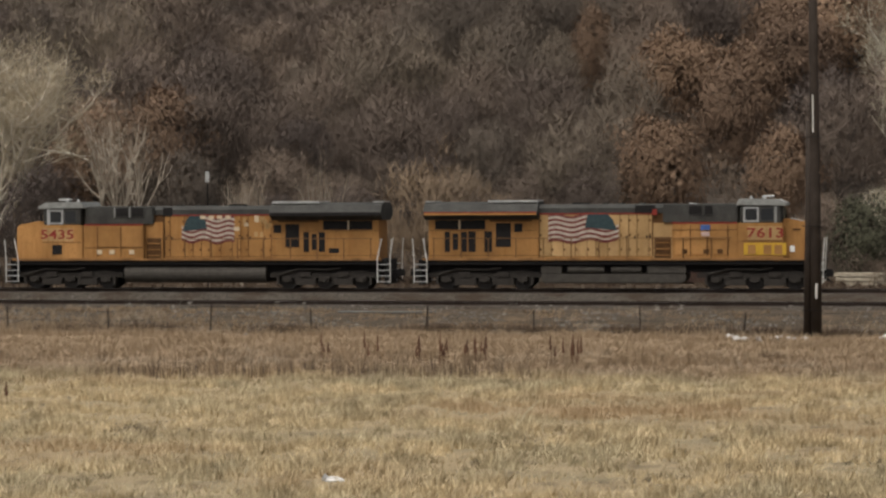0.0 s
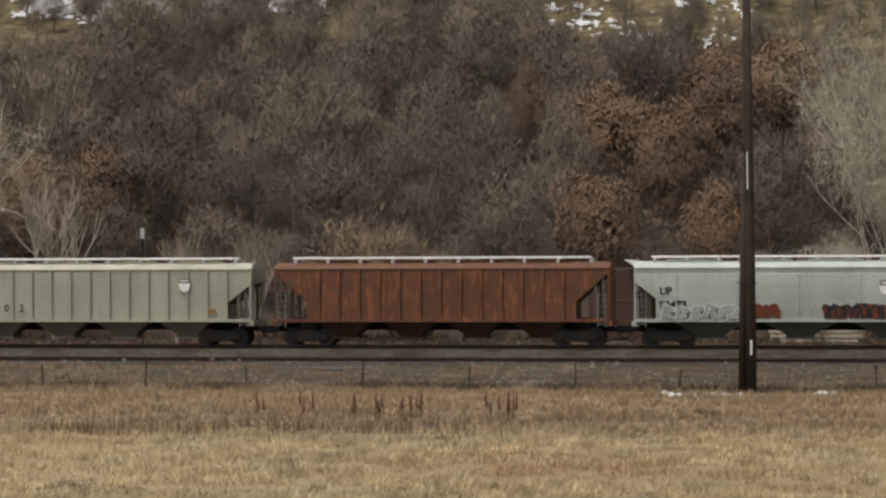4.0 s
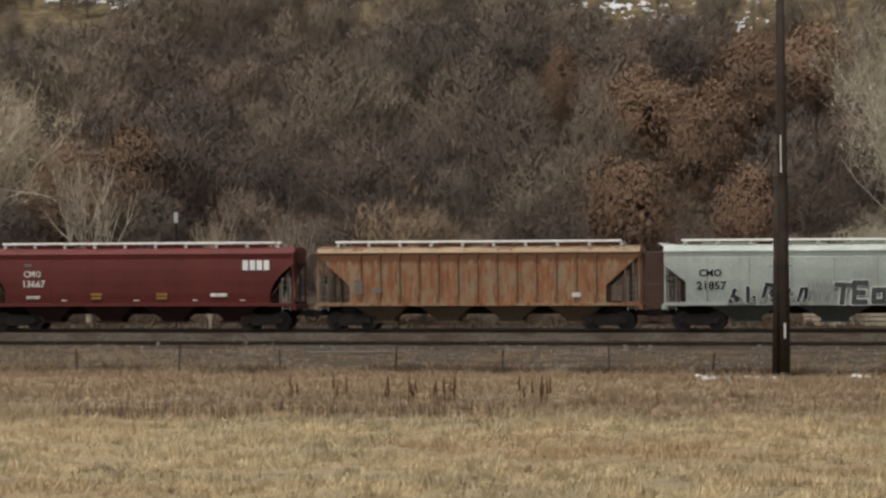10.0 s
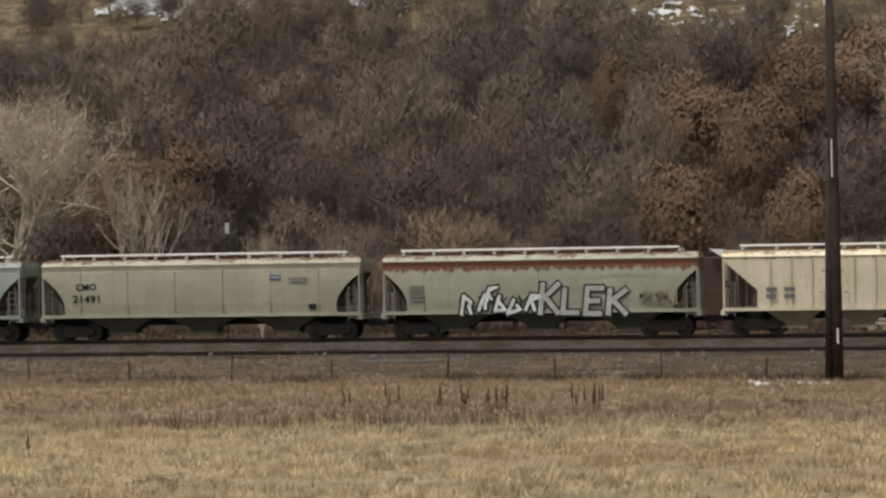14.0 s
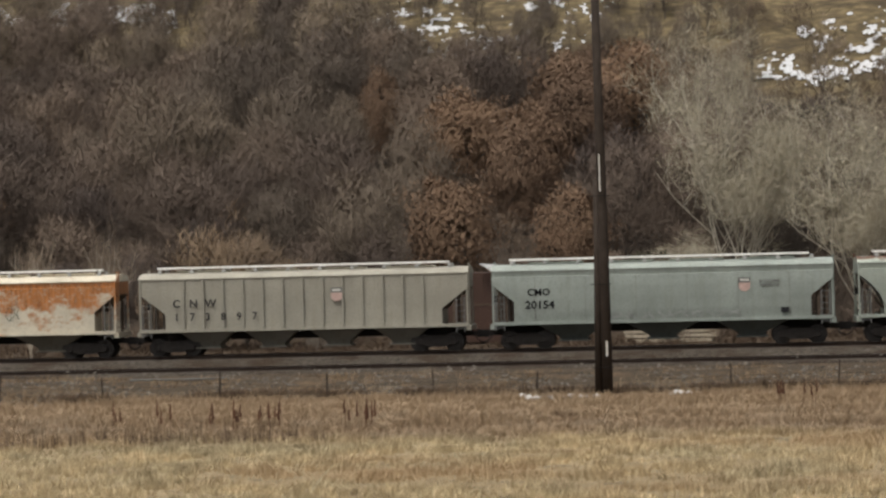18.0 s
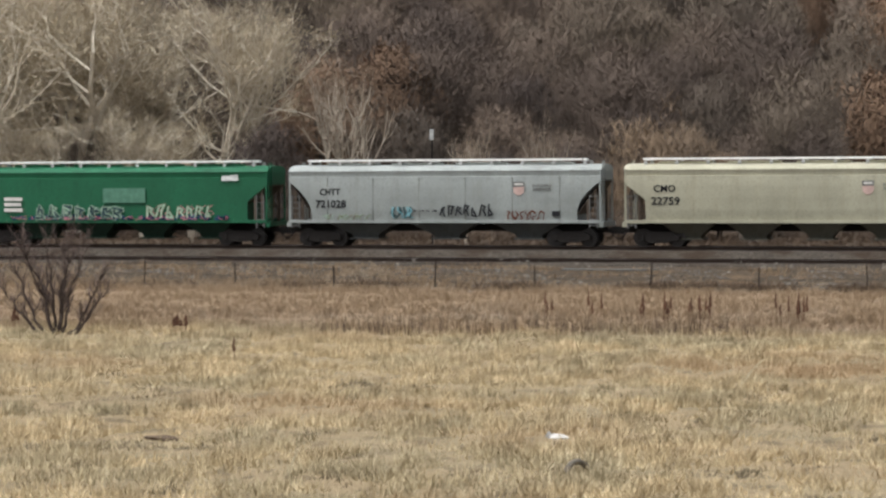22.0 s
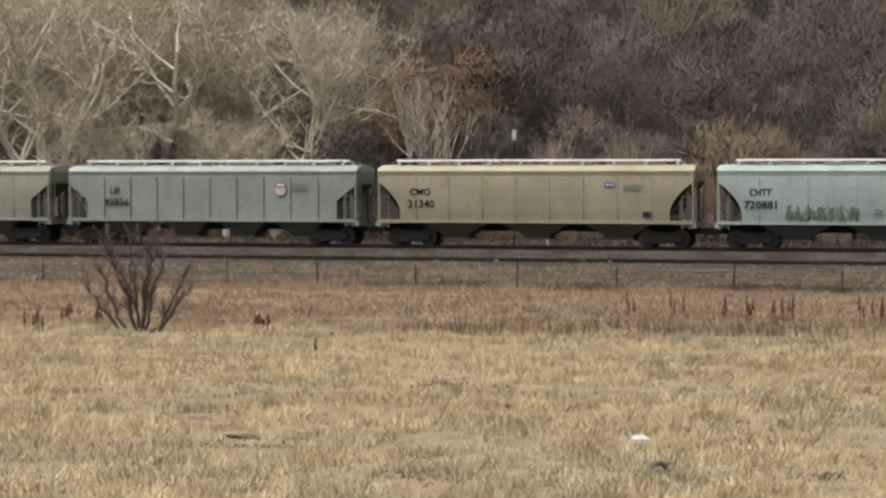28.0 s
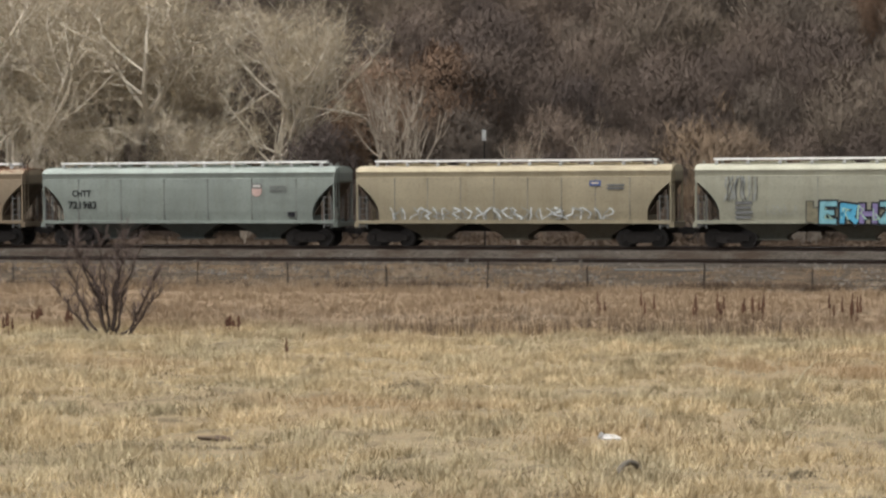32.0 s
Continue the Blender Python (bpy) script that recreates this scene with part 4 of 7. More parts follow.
def rib_mesh():
    bm = bmesh.new()
    add_prism(bm, [(-0.06, 1.42), (0.06, 1.42), (0.06, 3.97), (-0.06, 3.97)], -1.575, -1.48)
    return mesh_of("rib", bm)


def seam_mesh():
    bm = bmesh.new()
    add_box(bm, -0.011, 0.011, -1.572, -1.48, 1.40, 3.69)
    return mesh_of("seam", bm)


def slope_sheet_mesh(cut):
    """The brown sheet under an end slope; the car lies towards -x."""
    run, z_top, z_low = cut
    bm = bmesh.new()
    add_prism(bm, [(-run, z_low - 0.06), (-0.02, z_top - 0.06), (-0.02, z_top - 0.01), (-run, z_low - 0.01)], -1.36, 1.36)
    return mesh_of("slope_sheet", bm)


def slope_post_mesh(cut, back):
    run, z_top, z_low = cut
    bm = bmesh.new()
    add_box(bm, -back - 0.06, -back + 0.06, -0.05, 0.05, 1.28, z_top - back * (z_top - z_low) / run)
    return mesh_of("slope_post", bm)


def hopper_car(kind, pitch, at_x, col, label, bays=3, low=None, rib_count=17, trim=None, roof=None, seams=0):
    """A covered hopper car of 18 m. kind: 'round' or 'angled' (smooth bowed sides, by the cut of the ends), 'flat', 'ribbed' or 'low_ribbed'."""
    car = tagged(new("hopper_car"), label, "railway car", "hopper cars of the train")
    half = pitch / 2 - 0.62
    roof, trim = roof or col, trim or col
    cut = {"round": (1.28, 3.45, 1.75), "angled": (1.12, 3.32, 2.45), "flat": (1.15, 3.3, 2.4), "ribbed": (1.75, 3.85, 2.3), "low_ribbed": (1.36, 3.25, 2.2)}[kind]
    hl = round(half, 2)
    piece("body", shared(("body", hl, kind), lambda: body_mesh(hl, kind, cut)), car, mat=col)
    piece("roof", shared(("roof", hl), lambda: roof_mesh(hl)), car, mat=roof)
    rw = round(half - 1.0, 2)
    piece("running_board", shared(("walk", rw), lambda: walk_mesh(rw)), car, mat=MAT["deck"], label="galvanised roof walkway")
    for i in range(10):
        piece("roof_bracket", shared("bracket", bracket_mesh), car, pose(-rw + 2 * rw * i / 9, 0, 0), mat=MAT["galv"])
    for i in range(4):
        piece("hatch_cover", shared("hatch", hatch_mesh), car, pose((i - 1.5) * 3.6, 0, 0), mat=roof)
    # side sills, end sills and the floor frame

    def sill():
        bm = bmesh.new()
        add_box(bm, -hl, hl, -1.56, -1.44, 1.25, 1.41)
        return mesh_of("side_sill", bm)

    def end_sill():
        bm = bmesh.new()
        add_box(bm, -0.12, 0.12, -1.5, 1.5, 1.05, 1.30)
        add_box(bm, -1.1, 0.0, -1.44, 1.44, 1.22, 1.28)
        return mesh_of("end_platform", bm)

    def centre():
        bm = bmesh.new()
        add_box(bm, -hl, hl, -0.32, 0.32, 0.80, 1.22)
        return mesh_of("centre_sill", bm, MAT["under"])
    for turn in (0, 180):
        piece("side_sill", shared(("sill", hl), sill), car, pose(0, 0, 0, 0, 0, turn), mat=trim)
        end = piece("end_platform", shared("endsill", end_sill), car, pose(hl * (1 if turn == 0 else -1), 0, 0, 0, 0, turn), mat=trim)
        piece("coupler", shared("coupler", coupler_mesh), car, pose((hl + 0.02) * (1 if turn == 0 else -1), 0, 0, 0, 0, turn))
    piece("centre_sill", shared(("centre", hl), centre), car)
    top = 12.4 / bays
    for i in range(bays):
        x = (i - (bays - 1) / 2) * (13.6 / bays if bays > 2 else 5.2)
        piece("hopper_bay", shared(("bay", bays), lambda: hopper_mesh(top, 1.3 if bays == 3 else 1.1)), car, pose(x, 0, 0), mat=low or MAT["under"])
    truck(car, -(half - 1.72))
    truck(car, half - 1.72)
    # end posts, ladders and grab rails

    def post():
        bm = bmesh.new()
        add_box(bm, -0.045, 0.045, -0.045, 0.045, 1.2, 4.05)
        return mesh_of("end_post", bm)
    for sx in (-1, 1):
        for sy in (-1, 1):
            piece("end_post", shared("post", post), car, pose(sx * (half - 0.05), sy * 1.46, 0), mat=trim)
            piece("ladder", shared("ladder", lambda: ladder_mesh(0.42, 0.98, 2.75, 6)), car, pose(sx * (half - 0.40), sy * 1.53, 0), mat=MAT["dull"])
        piece("end_ladder", shared("eladder", lambda: ladder_mesh(0.42, 1.2, 4.5, 9)), car, pose(sx * (half + 0.04), sx * -1.1, 0, 0, 0, 90), mat=trim)
        end = 0 if sx > 0 else 180
        piece("slope_sheet", shared(("slope_sheet", kind), lambda: slope_sheet_mesh(cut)), car, pose(sx * half, 0, 0, 0, 0, end), mat=MAT["slope"])
        for sy in (-1, 1):
            for back in (0.34, 0.74):
                piece("slope_post", shared(("slope_post", kind, back), lambda: slope_post_mesh(cut, back)), car, pose(sx * half, sy * 1.34, 0, 0, 0, end), mat=MAT["slope"])

    def brake():
        bm = bmesh.new()
        add_tube(bm, [(0.06, 0.28 * math.cos(a), 2.6 + 0.28 * math.sin(a)) for a in (2 * math.pi * i / 12 for i in range(13))], 0.02, 5)
        add_box(bm, -0.12, 0.05, -0.14, 0.14, 2.4, 2.75)
        return mesh_of("brake_wheel", bm, MAT["under"])
    piece("brake_wheel", shared("brake", brake), car, pose(-half, 0.3, 0, 0, 0, 180))
    if kind in ("ribbed", "low_ribbed"):
        for i in range(rib_count):
            x = (half - 0.25) * (2 * i / (rib_count - 1) - 1)
            inset = max(0, abs(x) - (half - cut[0]))
            if inset > 0.05:
                continue
            for turn in (0, 180):
                piece("rib", shared("rib", rib_mesh), car, pose(x, 0, 0, 0, 0, turn), mat=col)
    if seams:
        for i in range(seams):
            x = (half - 2.2) * (2 * i / (seams - 1) - 1)
            for turn in (0, 180):
                piece("seam", shared("seam", seam_mesh), car, pose(x, 0, 0, 0, 0, turn), mat=MAT["seamgrey"])
    TRAIN.append((car, at_x))
    return car

# the gaps between the cars, along the line at 0 s, from the head of the train
CUTS = (20.2, -2.02, -24.9, -42.96, -60.97, -79.8, -98.58, -116.96, -135.0, -153.07, -171.54, -189.7, -208.0, -226.19, -244.78, -262.5, -281.26,
        -299.9, -318.44, -336.85, -354.56, -371.71, -389.7, -407.7, -426.15, -444.71, -463.0, -481.1, -499.3, -517.57, -536.17, -554.54, -572.6,
        -590.76, -609.3, -627.87, -646.0)
AXIS = -24.76  # where the line's own zero lies
SIDE = -1.585


def engine(number, at_x, back=False):
    """A six-axle road engine, its cab towards +x. Local origin midway between the couplers, on the rails."""
    e = tagged(new("locomotive"), "weathered yellow and grey diesel locomotive with a flag decal", "locomotive", "engines of the train")
    Y, G, K, S = MAT["yellow"], MAT["roofgrey"], MAT["black"], MAT["seam"]
    hoodpaint = MAT["yellow"] if back else MAT["faded"]
    x = lambda m: m - 11.1  # metres from the rear coupler
    rng = random.Random(int(number))

    def on(s, a, b):
        return min(s * a, s * b), max(s * a, s * b)

    def slab(name, m0, m1, s, ya, yb, z0, z1, mat, label="", bevel=0.0, under=None):
        return box_part(name, (x(m0), x(m1), *on(s, ya, yb), z0, z1), mat, under or e, label, bevel)

    # frame and walkway
    box_part("frame", (x(0.9), x(21.2), -1.45, 1.45, 1.28, 1.50), K, e, "black underframe", 0.02)
    for s in (-1, 1):
        slab("walkway_edge", 0.9, 21.2, s, 1.45, 1.54, 1.52, 1.63, MAT["sill"], "dirty yellow walkway edge")
    box_part("walkway", (x(0.9), x(21.2), -1.45, 1.45, 1.53, 1.58), G, e)
    box_part("underframe_beam", (x(1.2), x(20.9), -0.95, 0.95, 0.88, 1.28), K, e)
    # long hood: a dark core with doors set before it
    box_part("hood", (x(6.9), x(17.2), -0.95, 0.95, 1.56, 3.95), S, e, "", 0.03)
    bm = bmesh.new()
    sec = [(-0.99, 3.93), (-0.99, 4.20), (-0.68, 4.40), (0.68, 4.40), (0.99, 4.20), (0.99, 3.93)]
    rings = [[bm.verts.new((x(m), yy, zz)) for yy, zz in sec] for m in (6.9, 17.2)]
    for j in range(5):
        bm.faces.new((rings[0][j], rings[1][j], rings[1][j + 1], rings[0][j + 1]))
    bm.faces.new(rings[0])
    bm.faces.new(rings[1][::-1])
    part("hood_roof", bm, G, e)
    for s in (-1, 1):
        m = 7.0
        while m < 12.7:
            w = rng.choice((0.42, 0.46, 0.62, 0.8))
            w = min(w, 12.85 - m)
            door = slab("hood_door", m, m + w - 0.035, s, 0.94, 0.975, 1.72, 3.86, hoodpaint, bevel=0.006)
            for z in (2.0, 2.75, 3.5):
                slab("hinge", m + 0.02, m + 0.09, s, 0.97, 0.99, z, z + 0.12, S, under=door)
            slab("latch", m + w - 0.15, m + w - 0.09, s, 0.97, 0.992, 2.6, 2.78, K, under=door)
            m += w
        slab("door_sill", 7.0, 12.85, s, 0.94, 1.0, 1.58, 1.70, Y)
        # dark rain gutter and the red line over the doors
        slab("roof_stripe", 6.9, 12.9, s, 0.975, 1.0, 3.88, 3.94, MAT["red"])
        slab("roof_window", 12.4, 12.92, s, 0.98, 1.01, 3.86, 4.32, K, "dark roof-side intake") if back else slab("roof_window", 11.95, 13.0, s, 0.98, 1.01, 3.93, 4.34, K, "dark roof-side intake")
    # radiator end with its flared wings
    box_part("radiator_hood", (x(1.15), x(6.95), -1.05, 1.05, 1.56, 3.85), Y, e, "", 0.03)
    bm = bmesh.new()
    sec = [(-1.05, 3.62), (-1.52, 3.88), (-1.55, 4.02), (-1.22, 4.42), (-0.7, 4.55), (0.7, 4.55), (1.22, 4.42), (1.55, 4.02), (1.52, 3.88), (1.05, 3.62)]
    rings = [[bm.verts.new((x(m), yy, zz)) for yy, zz in sec] for m in (0.95, 6.95)]
    for j in range(len(sec)):
        bm.faces.new((rings[0][j], rings[1][j], rings[1][(j + 1) % len(sec)], rings[0][(j + 1) % len(sec)]))
    bm.faces.new(rings[0])
    bm.faces.new(rings[1][::-1])
    part("radiator_roof", bm, G, e, "dark grey flared radiator roof")
    box_part("roof_cap", (x(4.3), x(6.9), -1.15, 1.15, 4.50, 4.62), MAT["galv"], e, "pale worn roof grating", 0.03)
    box_part("rear_roof_plate", (x(0.95), x(1.5), -0.9, 0.9, 4.53, 4.60), MAT["galv"], e, "", 0.02)
    openings = ((2.0, 2.28, 1.95, 3.0), (2.42, 2.72, 2.05, 2.9), (2.86, 3.18, 1.95, 3.0), (3.26, 3.64, 1.95, 3.02), (4.1, 4.5, 1.95, 3.02), (4.7, 5.5, 2.2, 3.45), (5.68, 6.1, 2.98, 3.42))
    if back:
        openings = ((3.3, 3.85, 1.88, 2.15), (4.05, 4.4, 1.95, 3.0), (4.5, 4.78, 2.05, 2.9), (4.92, 5.22, 1.95, 3.0), (5.45, 6.2, 2.2, 3.42), (6.42, 6.85, 2.95, 3.4))
    for s in (-1, 1):
        slab("radiator_stripe", 1.0, 6.9, s, 1.53, 1.565, 3.86, 3.97, Y if not back else K)
        slab("radiator_red_line", 1.0, 6.9, s, 1.545, 1.572, 3.97, 4.03, MAT["red"] if not back else K)
        grille = slab("radiator_grille", 1.5, 4.15, s, 1.04, 1.07, 3.12, 3.60, K, "dark air intake")
        slab("grille_bar", 2.75, 2.83, s, 1.06, 1.085, 3.12, 3.60, MAT["touchup"], under=grille)
        slab("eave_shadow_box", 4.4, 6.6, s, 1.04, 1.075, 3.52, 3.66, S)
        for a, b, z0, z1 in openings:
            fr = slab("louvre_door", a - 0.05, b + 0.05, s, 1.04, 1.06, z0 - 0.05, z1 + 0.05, Y, "yellow-framed louvre")
            slab("louvre", a, b, s, 1.05, 1.07, z0, z1, K, "black louvred opening", under=fr)
        for z in (1.75, 3.05):
            slab("panel_joint", 1.2, 6.9, s, 1.05, 1.056, z, z + 0.02, S)
        # handrail
        bm = bmesh.new()
        add_tube(bm, [(x(1.4), s * 1.48, 2.66), (x(16.9 if not back else 13.0), s * 1.48, 2.66)], 0.022, 5)
        part("handrail", bm, MAT["handrail"], e)
        for i in range(11):
            if back and i > 7:
                continue
            bm = bmesh.new()
            add_tube(bm, [(x(1.5 + i * 1.44), s * 1.48, 1.6), (x(1.5 + i * 1.44), s * 1.48, 2.68)], 0.032, 5)
            part("stanchion", bm, MAT["handrail"], e)
        # the flag: a blue field towards the cab and waving stripes
        fx0, fx1 = (9.0, 11.9) if back else (7.45, 11.1)
        span = fx1 - fx0
        wave = lambda t: 0.09 * math.sin(t * 13 + 0.3) + 0.10 * t
        for i in range(11):
            bm = bmesh.new()
            low, high = [], []
            n = 22
            for j in range((13 if i >= 6 else n) + 1):
                t = j / n
                zz = 2.42 + i * 0.128 + wave(t)
                low.append(bm.verts.new((x(fx0 + span * t), s * 0.996, zz)))
                high.append(bm.verts.new((x(fx0 + span * t), s * 0.996, zz + 0.128)))
            for j in range(n if i < 6 else 13):
                bm.faces.new((low[j], low[j + 1], high[j + 1], high[j]))
            part("flag_stripe", bm, MAT["flagred"] if i % 2 == 0 else MAT["flagwhite"], e)
        bm = bmesh.new()
        lean = [(fx0 + span * 0.52, 3.2), (fx0 + span * 0.74, 3.12), (fx0 + span * 0.98, 3.05), (fx0 + span * 0.92, 3.6), (fx0 + span * 0.84, 3.92), (fx0 + span * 0.68, 3.95), (fx0 + span * 0.56, 3.85)]
        bm.faces.new([bm.verts.new((x(a), s * 0.999, b)) for a, b in lean])
        part("flag_field", bm, MAT["flagblue"], e)
        # paint touched up in patches
        if back:
            for i in range(4):
                slab("paint_patch", 9.2 + i * 0.46, 9.5 + i * 0.46, s, 0.98, 1.0, 3.70, 3.90, MAT["touchup"], "pale touch-up patch", 0.008)
            for i in range(10):
                a, z = rng.uniform(6.9, 9.1), rng.uniform(2.7, 3.6)
                slab("paint_patch", a, a + rng.uniform(0.16, 0.34), s, 0.978, 0.996, z, z + rng.uniform(0.16, 0.42), MAT["touchup"] if i < 3 else MAT["faded"], "pale touch-up patch", 0.007)
        else:
            bars(e, x(15.6), 3.18, 0.5, 0.30, 1, MAT["bluepatch"], s * 1.445, "emblem", 0.1)
            bars(e, x(15.6), 2.85, 0.42, 0.26, 1, MAT["pinkred"], s * 1.445, "emblem_shield", 0.1)
            slab("red_box", 12.85, 13.1, s, 0.98, 1.12, 3.84, 4.12, MAT["red"], "small red box")
    # battery and control boxes behind the cab, wider than the hood
    box_part("control_box", (x(13.9), x(17.25), -1.40, 1.40, 1.56, 3.42), Y, e, "", 0.03)
    box_part("side_box", (x(12.9), x(13.9), -1.1, 1.1, 1.56, 3.55 if back else 3.42), hoodpaint, e, "", 0.03)
    box_part("blower_box", (x(13.4), x(17.25), -1.2, 1.2, 3.42, 4.36), G, e, "", 0.05)
    for s in (-1, 1):
        for a, b in (((13.95, 14.6), (14.8, 15.45)) if back else ((14.75, 15.4), (15.55, 15.95))):
            fr = slab("intake_frame", a - 0.06, b + 0.06, s, 1.2, 1.225, 3.82, 4.34, G)
            slab("intake_screen", a, b, s, 1.22, 1.235, 3.86, 4.30, K, under=fr)
            if back:
                slab("frame_post", b + 0.06, b + 0.13, s, 1.2, 1.245, 3.80, 4.36, MAT["cabgrey"], under=fr)
        slab("box_stripe", 13.9, 17.2, s, 1.40, 1.412, 3.38, 3.45, MAT["red"])
        slab("box_shelf_line", 13.9, 17.2, s, 1.40, 1.412, 2.18 if back else 3.05, 2.21 if back else 3.08, S)
        for a in ((14.0, 15.3) if back else (14.0, 14.85, 15.9)):
            w = 1.1 if back else 0.8
            door = slab("box_door", a, a + w, s, 1.40, 1.425, 2.25 if back else 1.8, 3.3 if back else 3.0, Y, bevel=0.008)
            slab("door_edge", a + w + 0.02, a + w + 0.06, s, 1.405, 1.43, 1.72, 3.3, S, under=door)
        for a in (14.4, 15.5, 16.2):
            slab("small_cover", a, a + 0.28, s, 1.40, 1.43, 1.85, 2.08, S if not back else MAT["touchup"])
        slab("ladder_well", 13.0, 13.8, s, 1.08, 1.12, 1.60, 2.7, S)
        for i in range(3):
            slab("step_rung", 13.05, 13.75, s, 1.1, 1.16, 1.75 + 0.32 * i, 1.80 + 0.32 * i, Y)
    # cab and nose
    box_part("cab", (x(17.25), x(19.55), -1.52, 1.52, 1.56, 3.42), Y, e, "", 0.03)
    box_part("cab_upper", (x(17.35), x(19.45), -1.47, 1.47, 3.40, 4.30), MAT["roofgrey"], e, "dark grey cab window band", 0.05)
    bm = bmesh.new()
    add_prism(bm, [(x(17.15), 4.30), (x(19.7), 4.26), (x(19.75), 4.40), (x(19.3), 4.62), (x(17.3), 4.64)], -1.55, 1.55)
    part("cab_roof", bm, MAT["cabgrey"], e, "light grey overhanging cab roof", 0.04)
    for s in (-1, 1):
        for a, b in ((17.62, 18.22), (18.42, 19.05)):
            fr = slab("window_frame", a - 0.09, b + 0.09, s, 1.46, 1.50, 3.46, 4.22, MAT["galv"] if (a < 18) != back else MAT["roofgrey"])
            slab("window_pane", a, b, s, 1.49, 1.505, 3.55, 4.14, MAT["glass"], under=fr)
        slab("window_post", 19.1, 19.22, s, 1.465, 1.51, 3.42, 4.26, MAT["galv"] if back else MAT["cabgrey"])
        slab("mirror", 19.5, 19.56, s, 1.5, 1.62, 3.6, 4.1, K)
    bm = bmesh.new()
    add_prism(bm, [(x(19.5), 1.56), (x(20.98), 1.56), (x(21.08), 1.9), (x(21.05), 3.30), (x(20.92), 3.42), (x(19.85), 3.62), (x(19.5), 3.62)], -1.15, 1.15)
    part("nose", bm, Y, e, "", 0.04)
    bm = bmesh.new()
    add_prism(bm, [(x(19.85), 3.625), (x(20.72), 3.425), (x(20.72), 3.445), (x(19.85), 3.65)], -1.0, 1.0)
    part("nose_top", bm, MAT["cabgrey"], e, "pale anti-glare nose top")
    box_part("windshield", (x(19.5), x(19.53), -1.2, 1.2, 3.66, 4.2), MAT["glass"], e)
    for s in (-1, 1):
        letters("road_number", number, 0.5, e, x(18.65), s * 1.528, 2.68, MAT["red"], s, 1.85, "red road number")
        slab("number_smear", 17.75, 19.5, s, 1.515, 1.5235, 2.55, 3.25, MAT["faded"], "paler repainted number panel")
        slab("cab_joint", 17.3, 19.5, s, 1.52, 1.528, 2.48, 2.51, S)
        if back:
            slab("side_hatch", 18.4, 18.93, s, 1.52, 1.55, 1.85, 2.36, K, "open black hatch")
            slab("hatch_cover", 18.95, 19.5, s, 1.52, 1.54, 1.72, 2.44, Y, bevel=0.008)
        else:
            slab("warning_panel", 17.55, 19.7, s, 1.52, 1.535, 1.78, 2.40, MAT["bright"], "bright yellow panel")
            for a in (17.75, 18.55, 19.1):
                slab("warning_door", a, a + 0.4, s, 1.53, 1.55, 1.82, 2.30, Y, bevel=0.008)
            slab("marker_plate", 19.85, 20.1, s, 1.15, 1.17, 1.95, 2.25, MAT["white"])
            slab("nose_vent", 20.0, 20.4, s, 1.15, 1.165, 3.02, 3.12, S)
    # fuel tank, pilot plates, steps
    bm = bmesh.new()
    if back:
        add_prism(bm, [(x(7.2), 0.34), (x(14.9), 0.34), (x(14.9), 1.24), (x(7.2), 1.24)], -1.1, 1.1)
        part("fuel_tank", bm, MAT["tank"], e, "dull olive-grey fuel tank", 0.05)
        for s in (-1, 1):
            bm = bmesh.new()
            add_tube(bm, [(x(7.2), s * 1.0, 0.8), (x(14.95), s * 1.0, 0.8)], 0.47, 20)
            part("tank_side", bm, MAT["tank"], e, smooth=False)
    else:
        add_prism(bm, [(x(7.3), 0.33), (x(14.4), 0.33), (x(14.6), 0.5), (x(14.6), 0.82), (x(7.1), 0.82), (x(7.1), 0.5)], -1.38, 1.38)
        part("fuel_tank", bm, MAT["tank"], e, "dull olive-grey fuel tank", 0.05)
        box_part("tank_end", (x(12.6), x(14.6), -1.36, 1.36, 0.82, 1.24), MAT["tank"], e, "", 0.05)
        box_part("tank_rear", (x(7.1), x(8.2), -1.36, 1.36, 0.82, 1.24), MAT["tank"], e, "", 0.05)
        for s in (-1, 1):
            bm = bmesh.new()
            add_tube(bm, [(x(8.5), s * 1.2, 1.03), (x(10.4), s * 1.2, 1.03)], 0.19, 12)
            part("air_reservoir", bm, MAT["tank"], e)
            bm = bmesh.new()
            add_tube(bm, [(x(10.75), s * 1.2, 1.03), (x(12.3), s * 1.2, 1.03)], 0.19, 12)
            part("air_reservoir", bm, MAT["tank"], e)
    for end in (0.75, 21.25):
        box_part("pilot", (x(end) - 0.06, x(end) + 0.06, -1.45, 1.45, 0.25, 1.55), K, e)
        sign = -1 if end < 5 else 1
        piece("coupler", shared("coupler", coupler_mesh), e, pose(x(end) + sign * 0.1, 0, 0, 0, 0, 0 if sign > 0 else 180))
        for yy in (-0.55, 0.55):
            bm = bmesh.new()
            add_tube(bm, [(x(end) + sign * 0.08, yy, 0.95), (x(end) + sign * 0.35, yy, 0.6), (x(end) + sign * 0.55, yy * 0.9, 0.45)], 0.035, 6)
            part("air_hose", bm, K, e)
        for s in (-1, 1):
            for i in range(4):
                slab("step", end - sign * 0.05 - 0.3, end - sign * 0.05 + 0.3, s, 1.2, 1.52, 0.38 + i * 0.3, 0.42 + i * 0.3, MAT["galv"])
            for dx in (-0.34, 0.34):
                bm = bmesh.new()
                add_tube(bm, [(x(end) + dx - sign * 0.05, s * 1.54, 0.35), (x(end) + dx - sign * 0.05, s * 1.54, 1.6), (x(end) + dx * 0.8 + sign * 0.1, s * 1.5, 2.65)], 0.028, 5)
                part("grab_rail", bm, MAT["pale"], e)
    # three-axle trucks

